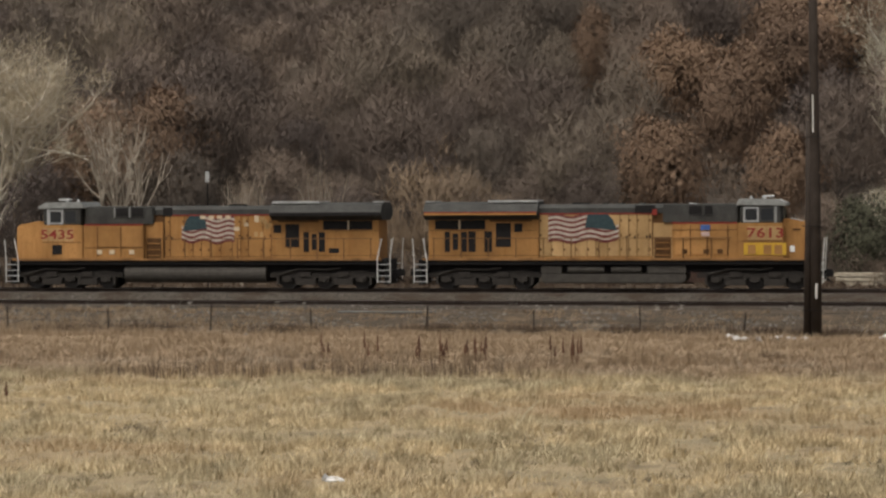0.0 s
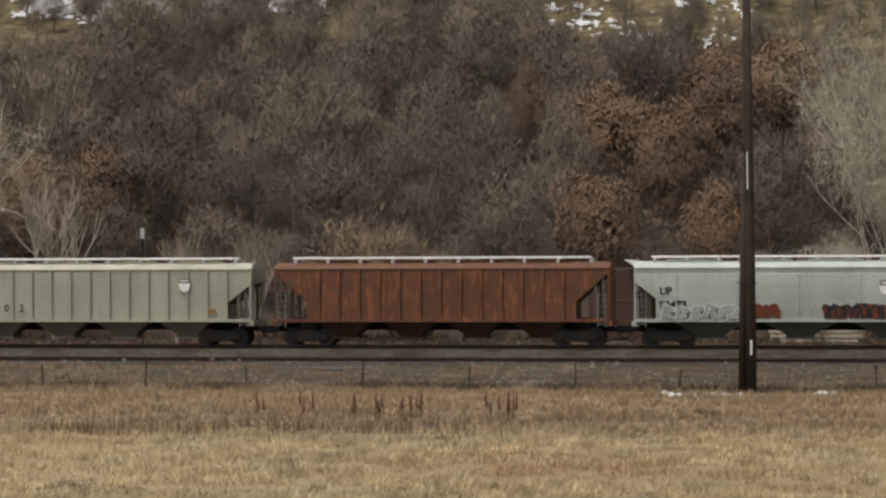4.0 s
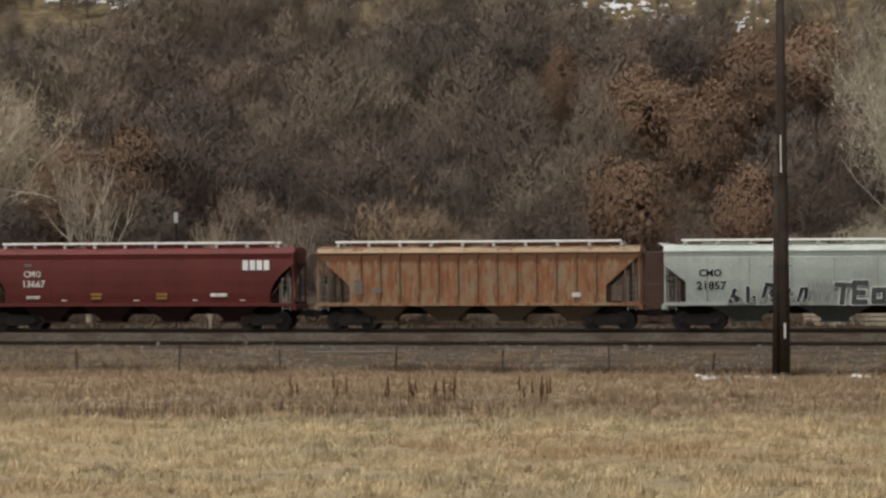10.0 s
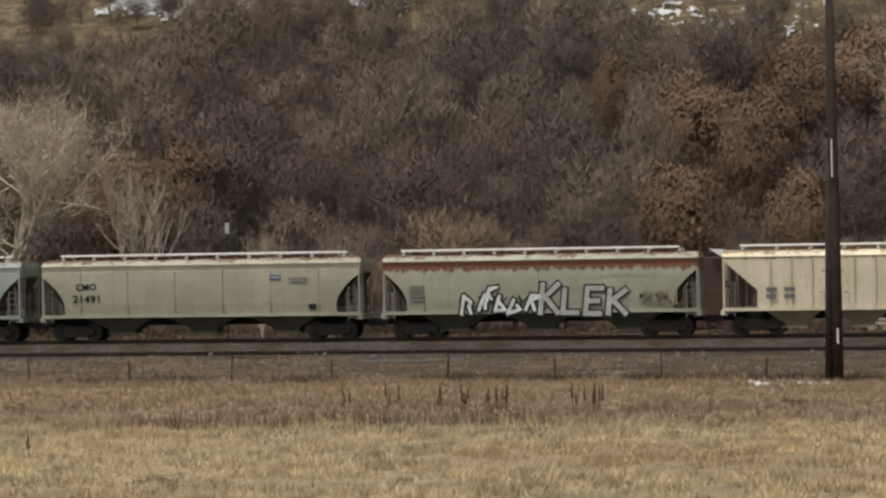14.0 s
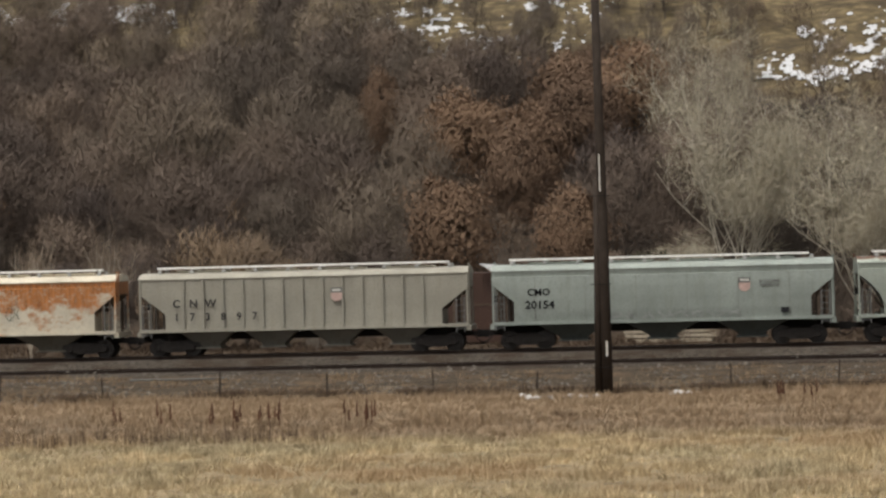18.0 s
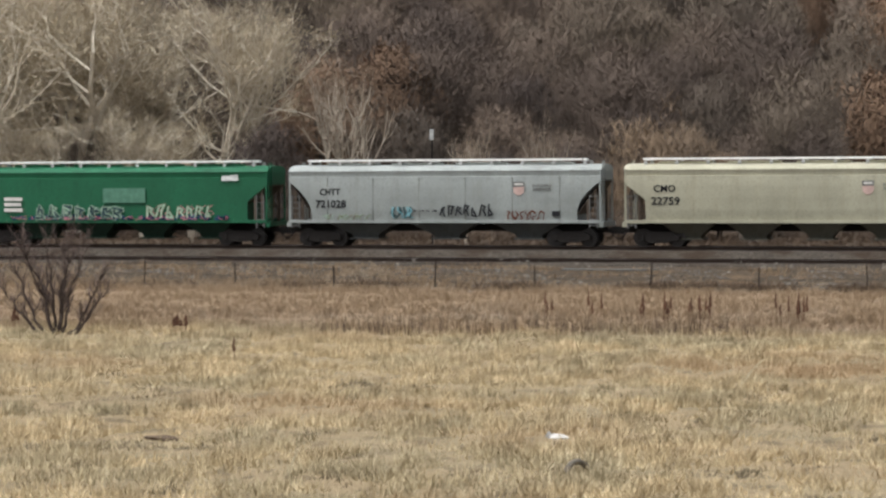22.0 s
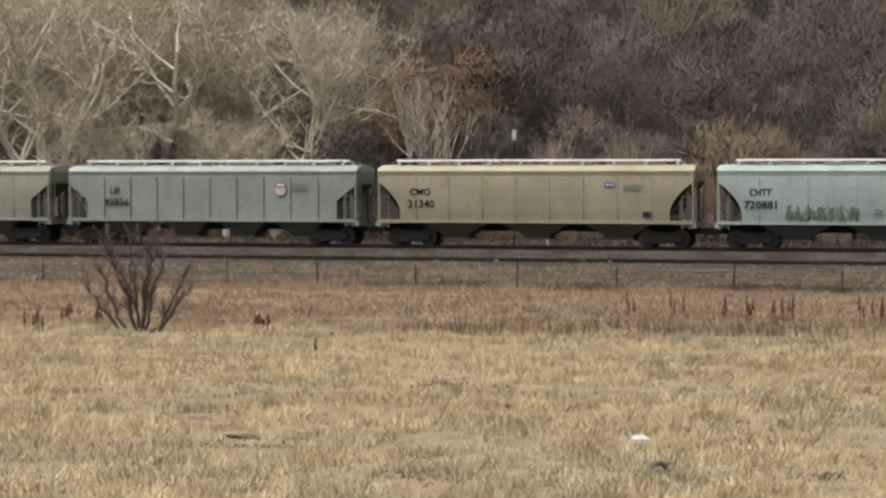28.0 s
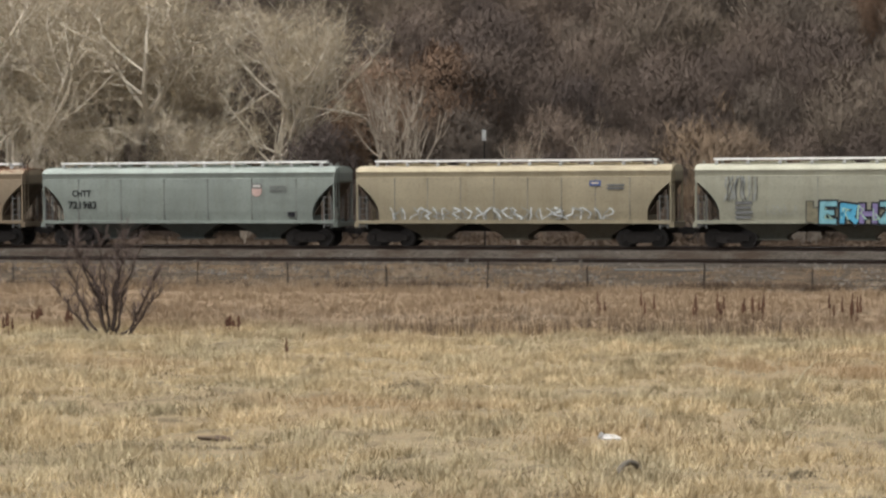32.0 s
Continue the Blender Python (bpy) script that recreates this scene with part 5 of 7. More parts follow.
    def frame6():
        bm = bmesh.new()
        add_prism(bm, [(-2.95, 0.62), (-2.3, 0.62), (-2.0, 0.72), (-1.5, 0.55), (-0.5, 0.55), (0.0, 0.72), (0.5, 0.55), (1.5, 0.55), (2.0, 0.72), (2.3, 0.62), (2.95, 0.62),
                       (2.95, 0.85), (1.9, 0.98), (0.9, 0.86), (-0.9, 0.86), (-1.9, 0.98), (-2.95, 0.85)], -0.1, 0.1)
        for a in (-2.0, 0.0, 2.0):
            add_disc(bm, a, -0.2, 0.1, 0.53, 0.17, 12)
            add_box(bm, a - 0.27, a + 0.27, -0.14, 0.1, 0.40, 0.70)
        for a in (-1.0, 1.0):
            add_box(bm, a - 0.55, a + 0.55, -0.13, 0.05, 0.22, 0.58)
            add_box(bm, a - 0.3, a + 0.3, -0.2, -0.1, 0.66, 0.92)
        add_tube(bm, [(-2.5, -0.2, 0.75), (-1.4, -0.22, 1.05), (0.2, -0.22, 1.02), (0.9, -0.22, 1.12)], 0.05, 6)
        for a in (-2.5, -1.45, -0.55, 0.55, 1.45, 2.5):
            add_box(bm, a - 0.06, a + 0.06, -0.16, 0.0, 0.25, 0.62)
        return mesh_of("truck_frame", bm, MAT["dusty"])

    def big_axle():
        bm = bmesh.new()
        add_tube(bm, [(0, -0.95, 0), (0, 0.95, 0)], 0.1, 8)
        for s in (-1, 1):
            add_disc(bm, 0, s * 0.70, s * 0.83, 0, 0.53, 24)
            add_disc(bm, 0, s * 0.67, s * 0.70, 0, 0.57, 24)
        return mesh_of("wheelset", bm, MAT["tread"])
    for m in (4.1, 18.1):
        t = new("truck")
        t.parent = e
        t.location = (x(m), 0, 0)
        for s in (-1, 1):
            piece("truck_frame", shared("frame6", frame6), t, pose(0, s * 1.02, 0, 0, 0, 0 if s < 0 else 180))
        for dx in (-2.0, 0.0, 2.0):
            piece("wheelset", shared("axle6", big_axle), t, pose(dx, 0, 0.53))
    # roof things
    box_part("exhaust", (x(8.6), x(9.5), -0.3, 0.3, 4.34, 4.48), K, e, bevel=0.03)
    for m in (10.2, 11.0, 12.1):
        box_part("lift_lug", (x(m), x(m + 0.25), -0.5, 0.5, 4.38, 4.46), G, e, bevel=0.01)
    bm = bmesh.new()
    for yy in (-0.2, 0.0, 0.2):
        add_tube(bm, [(x(18.4), yy, 4.76), (x(18.8 + yy), yy, 4.76)], 0.04, 8, 0.07)
    add_box(bm, x(18.45), x(18.6), -0.25, 0.25, 4.62, 4.76)
    part("air_horn", bm, MAT["galv"], e)
    bm = bmesh.new()
    add_tube(bm, [(x(17.8), 0.5, 4.62), (x(17.8), 0.5, 4.78)], 0.09, 8, 0.06)
    part("antenna", bm, MAT["galv"], e)
    TRAIN.append((e, at_x))
    return e


def mid(i):
    return (CUTS[i] + CUTS[i + 1]) / 2


engine("7613", mid(0))
engine("5435", mid(1), back=True)

CAR = []
RUST_OF = {17: (0.33, 0.13, 0.04), 6: (0.25, 0.108, 0.042), 8: (0.21, 0.088, 0.038), 11: (0.36, 0.22, 0.09)}


def add_car(kind, col, rust, top, bays, seams, label):
    """The next car behind the engines: rust is its share of the side, top how far it has spread from the eaves."""
    i = len(CAR)
    col = (col[0] * 1.02, col[1] * 0.99, col[2] * 0.9)
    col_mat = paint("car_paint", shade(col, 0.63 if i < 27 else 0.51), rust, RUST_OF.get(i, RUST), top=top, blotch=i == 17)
    # bays: dirty body colour, darkened to paint in the shade under the car
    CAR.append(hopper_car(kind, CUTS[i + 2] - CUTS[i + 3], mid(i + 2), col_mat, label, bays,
                          paint("shaded_dirty_bay_paint", tuple(0.022 + v * (0.34 if "ribbed" in kind else 0.17) for v in col), streak=0.6, rough=0.7), seams=seams,
                          # roof and hatches: the side colour made lighter, skylight painted in
                          roof=paint("skylit_roof_paint", shade(col, 0.80), 0.04 + 0.5 * rust, RUST_OF.get(i, RUST), top=0.08 if top else 0, fade=0.3)))


add_car("angled", (0.57, 0.635, 0.63), 0.0, 0, 3, 5, "pale grey-green smooth hopper car with large dark slogan")
add_car("angled", (0.57, 0.63, 0.62), 0.05, 0, 3, 5, "pale grey hopper car with rust patches and graffiti")
add_car("ribbed", (0.175, 0.078, 0.045), 0.5, 0, 4, 0, "rust-brown ribbed hopper car")
add_car("low_ribbed", (0.55, 0.55, 0.47), 0.0, 0, 4, 0, "cream ribbed hopper car with stencilled digits")
add_car("angled", (0.45, 0.505, 0.485), 0.0, 0, 3, 5, "pale green-grey smooth hopper car")
add_car("flat", (0.32, 0.37, 0.37), 0.0, 0, 4, 9, "blue-grey hopper car with welded panel seams")
add_car("ribbed", (0.56, 0.46, 0.34), 0.66, 0.9, 4, 0, "rust-streaked whitish ribbed hopper car with a dark panel")
add_car("angled", (0.53, 0.60, 0.585), 0.0, 0, 3, 7, "pale smooth hopper car with large dark graffiti")
add_car("ribbed", (0.42, 0.31, 0.21), 0.63, 0.8, 4, 0, "heavily rusted brown ribbed hopper car")
add_car("round", (0.165, 0.034, 0.03), 0.0, 0, 4, 0, "dark red smooth hopper car")
add_car("round", (0.46, 0.46, 0.39), 0.0, 0, 3, 8, "dull grey smooth hopper car")
add_car("ribbed", (0.96, 0.88, 0.71), 0.34, 0.35, 4, 0, "cream-yellow ribbed hopper car with rust streaks")
add_car("round", (0.50, 0.51, 0.43), 0.0, 0.82, 3, 3, "pale hopper car with a rusted top band and bold graffiti")
add_car("round", (0.52, 0.51, 0.42), 0.0, 0.12, 3, 6, "pale beige hopper car with rusty eaves")
add_car("round", (0.46, 0.52, 0.49), 0.0, 0.1, 4, 5, "pale blue-green hopper car")
add_car("angled", (0.42, 0.48, 0.47), 0.0, 0, 3, 6, "blue-grey smooth hopper car")
add_car("low_ribbed", (0.49, 0.475, 0.425), 0.2, 0, 4, 0, "grimy grey ribbed hopper car with stencilled letters")
add_car("flat", (0.90, 0.84, 0.72), 0.58, 0.0, 3, 0, "whitish hopper car with large orange rust patches")
add_car("round", (0.42, 0.51, 0.53), 0.0, 0, 3, 6, "light blue smooth hopper car")
add_car("round", (0.38, 0.38, 0.31), 0.0, 0, 3, 6, "weathered grey-green hopper car")
add_car("angled", (0.56, 0.55, 0.44), 0.0, 0, 4, 0, "pale cream smooth hopper car")
add_car("round", (0.46, 0.505, 0.52), 0.0, 0, 3, 6, "pale grey hopper car with sprayed lettering")
add_car("flat", (0.022, 0.17, 0.085), 0.0, 0, 4, 0, "dark green hopper car with graffiti along its sill")
add_car("round", (0.51, 0.565, 0.57), 0.0, 0, 3, 8, "pale grey smooth hopper car")
add_car("round", (0.17, 0.03, 0.025), 0.0, 0, 4, 0, "dark red-brown smooth hopper car")
add_car("round", (0.47, 0.29, 0.185), 0.12, 0, 3, 8, "orange-brown smooth hopper car with a white tag")
add_car("round", (0.44, 0.53, 0.53), 0.0, 0, 3, 6, "light blue hopper car with sprayed tags")
add_car("round", (0.54, 0.48, 0.35), 0.0, 0, 3, 8, "cream smooth hopper car")
add_car("flat", (0.44, 0.48, 0.46), 0.0, 0, 4, 9, "grey hopper car with welded panel seams")
add_car("angled", (0.48, 0.49, 0.41), 0.0, 0, 3, 5, "pale grey-green smooth hopper car")
add_car("round", (0.58, 0.58, 0.48), 0.0, 0, 3, 4, "off-white hopper car with bright blue and purple graffiti")
add_car("round", (0.58, 0.51, 0.37), 0.0, 0, 3, 8, "cream hopper car with faded graffiti along its sill")
add_car("round", (0.42, 0.48, 0.46), 0.0, 0, 3, 6, "blue-grey smooth hopper car")
add_car("round", (0.45, 0.36, 0.26), 0.2, 0.2, 3, 6, "rust-stained beige hopper car")

INK, PALE_INK, DULL = MAT["ink"], MAT["pale"], MAT["dull"]
SPRAY = {k: plain("spray_" + k, c, 0.7, vary=0.3) for k, c in {
    "white": (0.62, 0.63, 0.60), "black": (0.03, 0.032, 0.035), "char": (0.065, 0.07, 0.066), "rust": (0.13, 0.04, 0.02), "silver": (0.25, 0.255, 0.24), "dirt": (0.20, 0.18, 0.12), "grey": (0.30, 0.31, 0.29), "pewter": (0.40, 0.40, 0.37), "blue": (0.10, 0.36, 0.52), "sky": (0.20, 0.40, 0.44),
    "violet": (0.22, 0.18, 0.33), "mint": (0.36, 0.50, 0.36), "teal": (0.045, 0.078, 0.08), "yellow": (0.55, 0.42, 0.12), "pink": (0.52, 0.22, 0.24), "navy": (0.03, 0.06, 0.13)}.items()}


def mark(i, words, x, z, h=0.38, w=None, mat=None):
    letters("lettering", words, h, CAR[i - 1], x, SIDE, z - h / 2, mat or INK, -1, w)


def emblem(i, x, z, patch="pinkred"):
    """The owner's emblem as plain shapes: a framed box over a faded patch."""
    car = CAR[i - 1]
    dark = MAT["bluepatch"] if patch == "bluepatch" else MAT["dull"]
    box_part("emblem", (x - 0.30, x + 0.30, SIDE - 0.004, SIDE + 0.01, z + 0.04, z + 0.30), dark, car, "small framed emblem", 0.0)
    box_part("emblem_inset", (x - 0.22, x + 0.22, SIDE - 0.008, SIDE, z + 0.12, z + 0.23), MAT["pale"] if patch != "bluepatch" else MAT["flagwhite"], car)
    if patch in ("pinkred", "white"):
        bm = bmesh.new()
        add_prism(bm, [(x - 0.1, z - 0.40), (x + 0.1, z - 0.40), (x + 0.27, z - 0.26), (x + 0.30, z + 0.03), (x - 0.30, z + 0.03), (x - 0.27, z - 0.26)], SIDE - 0.003, SIDE + 0.01)
        part("emblem_shield", bm, MAT[patch], car)


def note(i, x, z, w=0.95, h=0.34, rows=2, mat=None):
    bars(CAR[i - 1], x, z, w, h, rows, mat or DULL, SIDE)


def tag(i, x0, x1, z0, z1, seed, colours, strokes=14, width=0.09):
    spray(CAR[i - 1], x0, x1, z0, z1, seed, [(SPRAY[k], w) for k, w in colours], SIDE, strokes, width)


def piece_of(i, x0, x1, z0, z1, seed, fill, line, count=6, width=0.09, edge=0.05, slant=0.15, word=""):
    wild(CAR[i - 1], x0, x1, z0, z1, seed, SPRAY[fill], SPRAY[line], SIDE, count, width, edge, slant, word)


# reporting marks and numbers of the smooth cars: car, letters, number, emblem's patch
for i, who, num, patch in ((5, "CMO", "20334", "pinkred"), (8, "CMO", "21857", "pinkred"), (14, "CMO", "21491", "bluepatch"), (16, "CMO", "20154", "pinkred"),
                           (20, "CHTT", "721231", "pinkred"), (21, "CMO", "22759", "pinkred"), (22, "CHTT", "721028", "pinkred"), (24, "CHTT", "721374", "pinkred"),
                           (27, "CHTT", "720881", "pinkred"), (28, "CMO", "21340", "bluepatch"), (33, "CHTT", "721983", "pinkred")):
    up = 0.14 if i == 21 else 0.0
    mark(i, who, -6.25, 2.92 + up, 0.36, 1.15)
    mark(i, num, -6.2, 2.28 + up, 0.40, 1.5 if len(num) == 5 else 1.7)
    emblem(i, 4.2, 3.12, patch)
    for words, z in (("BUILDING", 3.23), ("AMERICA", 3.02)):
        mark(i, words, 5.45, z, 0.15, 1.0, DULL)
    box_part("placard", (6.0, 6.4, SIDE - 0.01, SIDE + 0.02, 1.62, 1.88), INK, CAR[i - 1])
# cars whose owner's letters are drawn as bars
for i, num in ((1, "90616"), (2, "90473")):
    mark(i, "UP", -6.75, 2.85, 0.40, 0.6)
    mark(i, num, -6.4, 2.15, 0.40, 1.4)
    emblem(i, 4.55 if i == 1 else 4.3, 3.05, "white")
for words, x, z, w in (("We will", 2.6, 2.62, 2.85), ("deliver...", 2.85, 1.98, 3.3)):
    letters("lettering", words, 0.64, CAR[0], x, SIDE, z, INK, -1, w, bold=0.055)
note(1, 5.9, 2.2, 2.6, 0.22, 1)
piece_of(2, -7.0, -2.7, 1.42, 2.1, 3, "grey", "white", 6, 0.09, 0.04)
tag(2, 1.2, 4.6, 1.42, 2.15, 4, (("rust", 2.6), ("black", 0.8)), 12, 0.1)
tag(2, -2.4, -1.0, 1.45, 2.1, 5, (("rust", 2.2),), 6, 0.1)
for k in range(5):
    mark(4, "78702"[k], -7.0 + 0.82 * k, 2.0, 0.40)
for k, x in enumerate((-6.95, -6.2)):
    mark(4, "UP"[k], x, 2.72, 0.40)
emblem(4, 5.2, 3.25, "white")
note(4, 6.7, 1.75, 0.35, 0.4, 1, MAT["ochre"])
mark(6, "UP", -5.3, 3.3, 0.40, 0.6)
mark(6, "99216", -5.2, 2.72, 0.42, 1.6)
emblem(6, 4.0, 3.3)
note(6, 5.1, 3.4)
mark(29, "UP", -5.7, 2.95, 0.40, 0.6)
mark(29, "92856", -5.6, 2.32, 0.40, 1.5)
emblem(29, 4.2, 3.1)
note(29, 5.3, 3.15)
for x in (-4.9, -3.1, 1.3, 3.1):
    note(6, x, 1.75, 0.5, 0.2, 1, PALE_INK)
# the rusty car with its dark panel and blurred name
box_part("name_panel", (-1.6, 0.8, SIDE + 0.0, SIDE + 0.03, 2.15, 3.25), INK, CAR[6], "dark panel")
for k, x in enumerate((-1.25, -0.65, -0.05, 0.45)):
    bars(CAR[6], x, 2.7, 0.36, 0.62, 2 if k % 2 else 1, MAT["cabgrey"], SIDE - 0.004, "panel_letter", 0.12)
for x in (-6.5, -5.7):
    box_part("dark_stencil", (x - 0.33, x + 0.33, SIDE, SIDE + 0.03, 1.85, 2.6), INK, CAR[6])
    bars(CAR[6], x, 2.2, 0.5, 0.5, 3, DULL, SIDE - 0.004)
piece_of(8, -5.4, -1.2, 1.38, 2.25, 11, "black", "white", 5, 0.10, 0.035, 0.2)
piece_of(8, -5.4, -1.3, 1.36, 1.7, 12, "grey", "dirt", 8, 0.03, 0.02)
tag(8, -1.4, 0.1, 1.3, 2.5, 17, (("grey", 0.6), ("silver", 0.4)), 7, 0.06)
piece_of(8, 0.0, 4.5, 1.38, 2.3, 13, "char", "white", 5, 0.13, 0.055, 0.05, "TEOSR")
piece_of(8, 4.2, 5.2, 1.4, 2.2, 14, "grey", "white", 1, 0.07, 0.05)
tag(8, 5.1, 6.8, 1.7, 2.4, 15, (("grey", 0.4),), 8, 0.04)
tag(8, 0.9, 2.0, 2.6, 3.0, 16, (("grey", 0.4),), 6, 0.04)
note(9, -6.2, 2.2, 0.5, 0.8, 3)
note(9, -5.2, 2.0, 0.5, 0.35, 1)
note(9, 5.2, 1.75, 0.45, 0.35, 1, PALE_INK)
# the two red cars
for i, num in ((10, "13667"), (25, "63018")):
    mark(i, "CMO", -5.75, 2.98, 0.34, 0.95, PALE_INK)
    mark(i, num, -5.7, 2.46, 0.36, 1.2, PALE_INK)
    note(i, -6.0, 3.4, 0.4, 0.2, 1, DULL)
    note(i, -5.7, 1.72, 0.8, 0.16, 2, PALE_INK)
    for x in (-2.2, 1.4):
        note(i, x, 1.75, 0.6, 0.4, 2, MAT["ochre"])
    note(i, 4.5, 1.8, 0.9, 0.25, 1, PALE_INK)
    for x in (-4.0, 0.0, 3.2, 5.8):
        note(i, x, 1.55, 0.3, 0.08, 1, PALE_INK)
for k in range(4):
    bars(CAR[9], 5.95 + 0.38 * k, 3.4, 0.30, 0.52, 1, MAT["white"], SIDE - 0.004, "emblem_bar", 0.0)
tag(25, -1.0, 0.6, 1.6, 2.1, 19, (("violet", 0.8), ("sky", 0.4)), 5, 0.06)
note(11, 5.9, 1.75, 0.35, 0.4, 1, MAT["ochre"])
note(11, 5.2, 1.8, 0.6, 0.2, 2)
for x, w in ((-6.2, 0.55), (-5.3, 0.55), (-3.0, 0.3), (4.8, 0.5)):
    note(12, x, 2.1, w, 0.7, 2)
tag(12, -3.8, -2.2, 1.6, 2.2, 20, (("grey", 0.6),), 5, 0.05)
tag(12, 2.6, 4.4, 1.7, 2.4, 21, (("grey", 0.6), ("white", 0.5)), 6, 0.05)
note(13, -6.4, 2.3, 0.8, 0.9, 4)
piece_of(13, -4.3, 0.0, 1.25, 2.2, 22, "white", "black", 5, 0.085, 0.10, 0.35)
piece_of(13, -3.0, -2.2, 1.9, 2.85, 25, "white", "black", 1, 0.06, 0.09, 0.3)
tag(13, -4.2, 0.2, 1.3, 2.2, 27, (("black", 0.5),), 12, 0.08)
tag(13, 3.0, 5.9, 3.1, 3.3, 28, (("grey", 0.5),), 10, 0.04)
tag(13, 5.3, 7.2, 1.6, 2.3, 29, (("dirt", 0.8),), 6, 0.1)
piece_of(13, 0.0, 4.7, 1.18, 2.55, 23, "pewter", "black", 4, 0.13, 0.085, 0.10, "KLEK")

note(15, -5.4, 2.5, 0.85, 0.5, 3)
note(15, 1.8, 1.8, 0.6, 0.4, 1)
note(15, 4.4, 1.85, 1.0, 0.3, 2)
tag(16, -3.0, 4.0, 1.45, 1.8, 24, (("grey", 0.8),), 16, 0.05)
for k in range(3):
    mark(17, "CNW"[k], -6.6 + 0.9 * k, 2.75, 0.42)
for k in range(6):
    mark(17, "173897"[k], -6.6 + 0.82 * k, 2.05, 0.40)
emblem(17, 1.8, 3.1)
tag(18, 2.4, 3.1, 2.0, 2.8, 25, (("teal", 0.4),), 4, 0.04)
tag(18, -6.6, -1.5, 1.45, 1.8, 51, (("teal", 0.4),), 12, 0.05)
note(19, -6.0, 2.85, 0.8, 0.6, 2)
for k in range(6):
    note(19, -7.0 + 2.8 * k, 2.0, 0.10, 0.42, 1, MAT["ochre"] if k in (0, 5) else DULL)
tag(22, -2.8, -1.6, 1.5, 2.1, 26, (("teal", 0.9), ("sky", 0.5)), 4, 0.08)
tag(22, -1.6, -0.2, 1.85, 1.95, 52, (("black", 0.4),), 4, 0.06)
piece_of(22, -0.2, 2.9, 1.6, 2.2, 27, "black", "char", 7, 0.035, 0.012)
tag(22, 3.6, 5.6, 1.42, 1.9, 42, (("rust", 0.6),), 9, 0.06)
tag(22, -6.6, -4.0, 1.42, 1.7, 28, (("dirt", 0.7), ("mint", 0.3)), 8, 0.05)
# the green car
note(23, -6.3, 2.2, 1.1, 0.9, 3, PALE_INK)
box_part("patch_panel", (-0.9, 1.6, SIDE - 0.002, SIDE + 0.03, 2.35, 3.15), plain("faded_green_panel", (0.10, 0.22, 0.15), 0.7), CAR[22])
piece_of(23, -5.0, 0.4, 1.45, 2.25, 29, "teal", "mint", 7, 0.07, 0.04)
piece_of(23, -5.0, 0.4, 1.45, 2.2, 40, "mint", "teal", 7, 0.03, 0.02)
piece_of(23, 1.6, 5.6, 1.5, 2.2, 30, "mint", "dirt", 7, 0.045, 0.03)
tag(23, 1.6, 5.6, 1.5, 2.2, 41, (("pink", 0.3),), 10, 0.06)
tag(23, -6.4, 6.6, 1.40, 1.62, 31, (("navy", 1.1), ("pink", 0.25)), 26, 0.08)
tag(23, 6.1, 7.0, 3.55, 3.8, 32, (("white", 1.2),), 3, 0.08)
piece_of(26, -5.0, -3.1, 1.5, 2.15, 33, "white", "grey", 3, 0.07, 0.03)
tag(26, -2.4, 2.6, 1.5, 2.1, 34, (("dirt", 0.9), ("char", 0.3)), 12, 0.06)
note(26, -6.6, 2.7, 0.8, 0.7, 2)
piece_of(27, -5.0, -1.2, 1.5, 2.2, 35, "dirt", "teal", 7, 0.03, 0.035)
tag(27, -5.0, -1.2, 1.5, 2.2, 48, (("black", 0.35),), 10, 0.07)
note(27, -0.2, 1.9, 0.4, 0.3, 2)
mark(30, "CMO", -6.2, 2.9, 0.34, 1.1)
mark(30, "20224", -6.15, 2.3, 0.38, 1.5)
emblem(30, 4.4, 3.2)
tag(31, -6.9, -5.2, 2.4, 3.7, 36, (("grey", 0.6), ("black", 0.25)), 7, 0.07)
piece_of(31, -2.7, -1.9, 1.36, 2.2, 46, "dirt", "black", 1, 0.16, 0.05, 0.05)
for k, fill in enumerate(("sky", "blue", "violet", "sky", "violet")):
    piece_of(31, -1.95 + k, -0.95 + k, 1.36, 2.25, 64 + k, fill, "black", 1, 0.125, 0.10, 0.05, "ERHZE"[k])
piece_of(31, -1.8, 2.9, 1.4, 2.1, 47, "mint", "sky", 6, 0.03, 0.02, 0.0)
piece_of(31, 2.9, 3.9, 1.36, 1.85, 45, "mint", "black", 2, 0.1, 0.05, -0.2)
tag(31, -5.0, -3.2, 1.7, 2.2, 50, (("grey", 0.3),), 5, 0.05)
note(31, -5.9, 1.9, 0.9, 1.0, 4)
note(31, 5.9, 1.7, 0.4, 0.3, 1, INK)
emblem(32, 4.6, 3.2, "bluepatch")
note(32, 5.7, 3.15)
tag(32, -6.6, 5.6, 1.45, 2.1, 39, (("white", 0.6), ("grey", 0.4)), 22, 0.07)
note(34, -6.2, 2.5, 1.0, 0.8, 3)

TURNED = [TRAIN[1][0]]

# ---- the pole and small things by the line ----


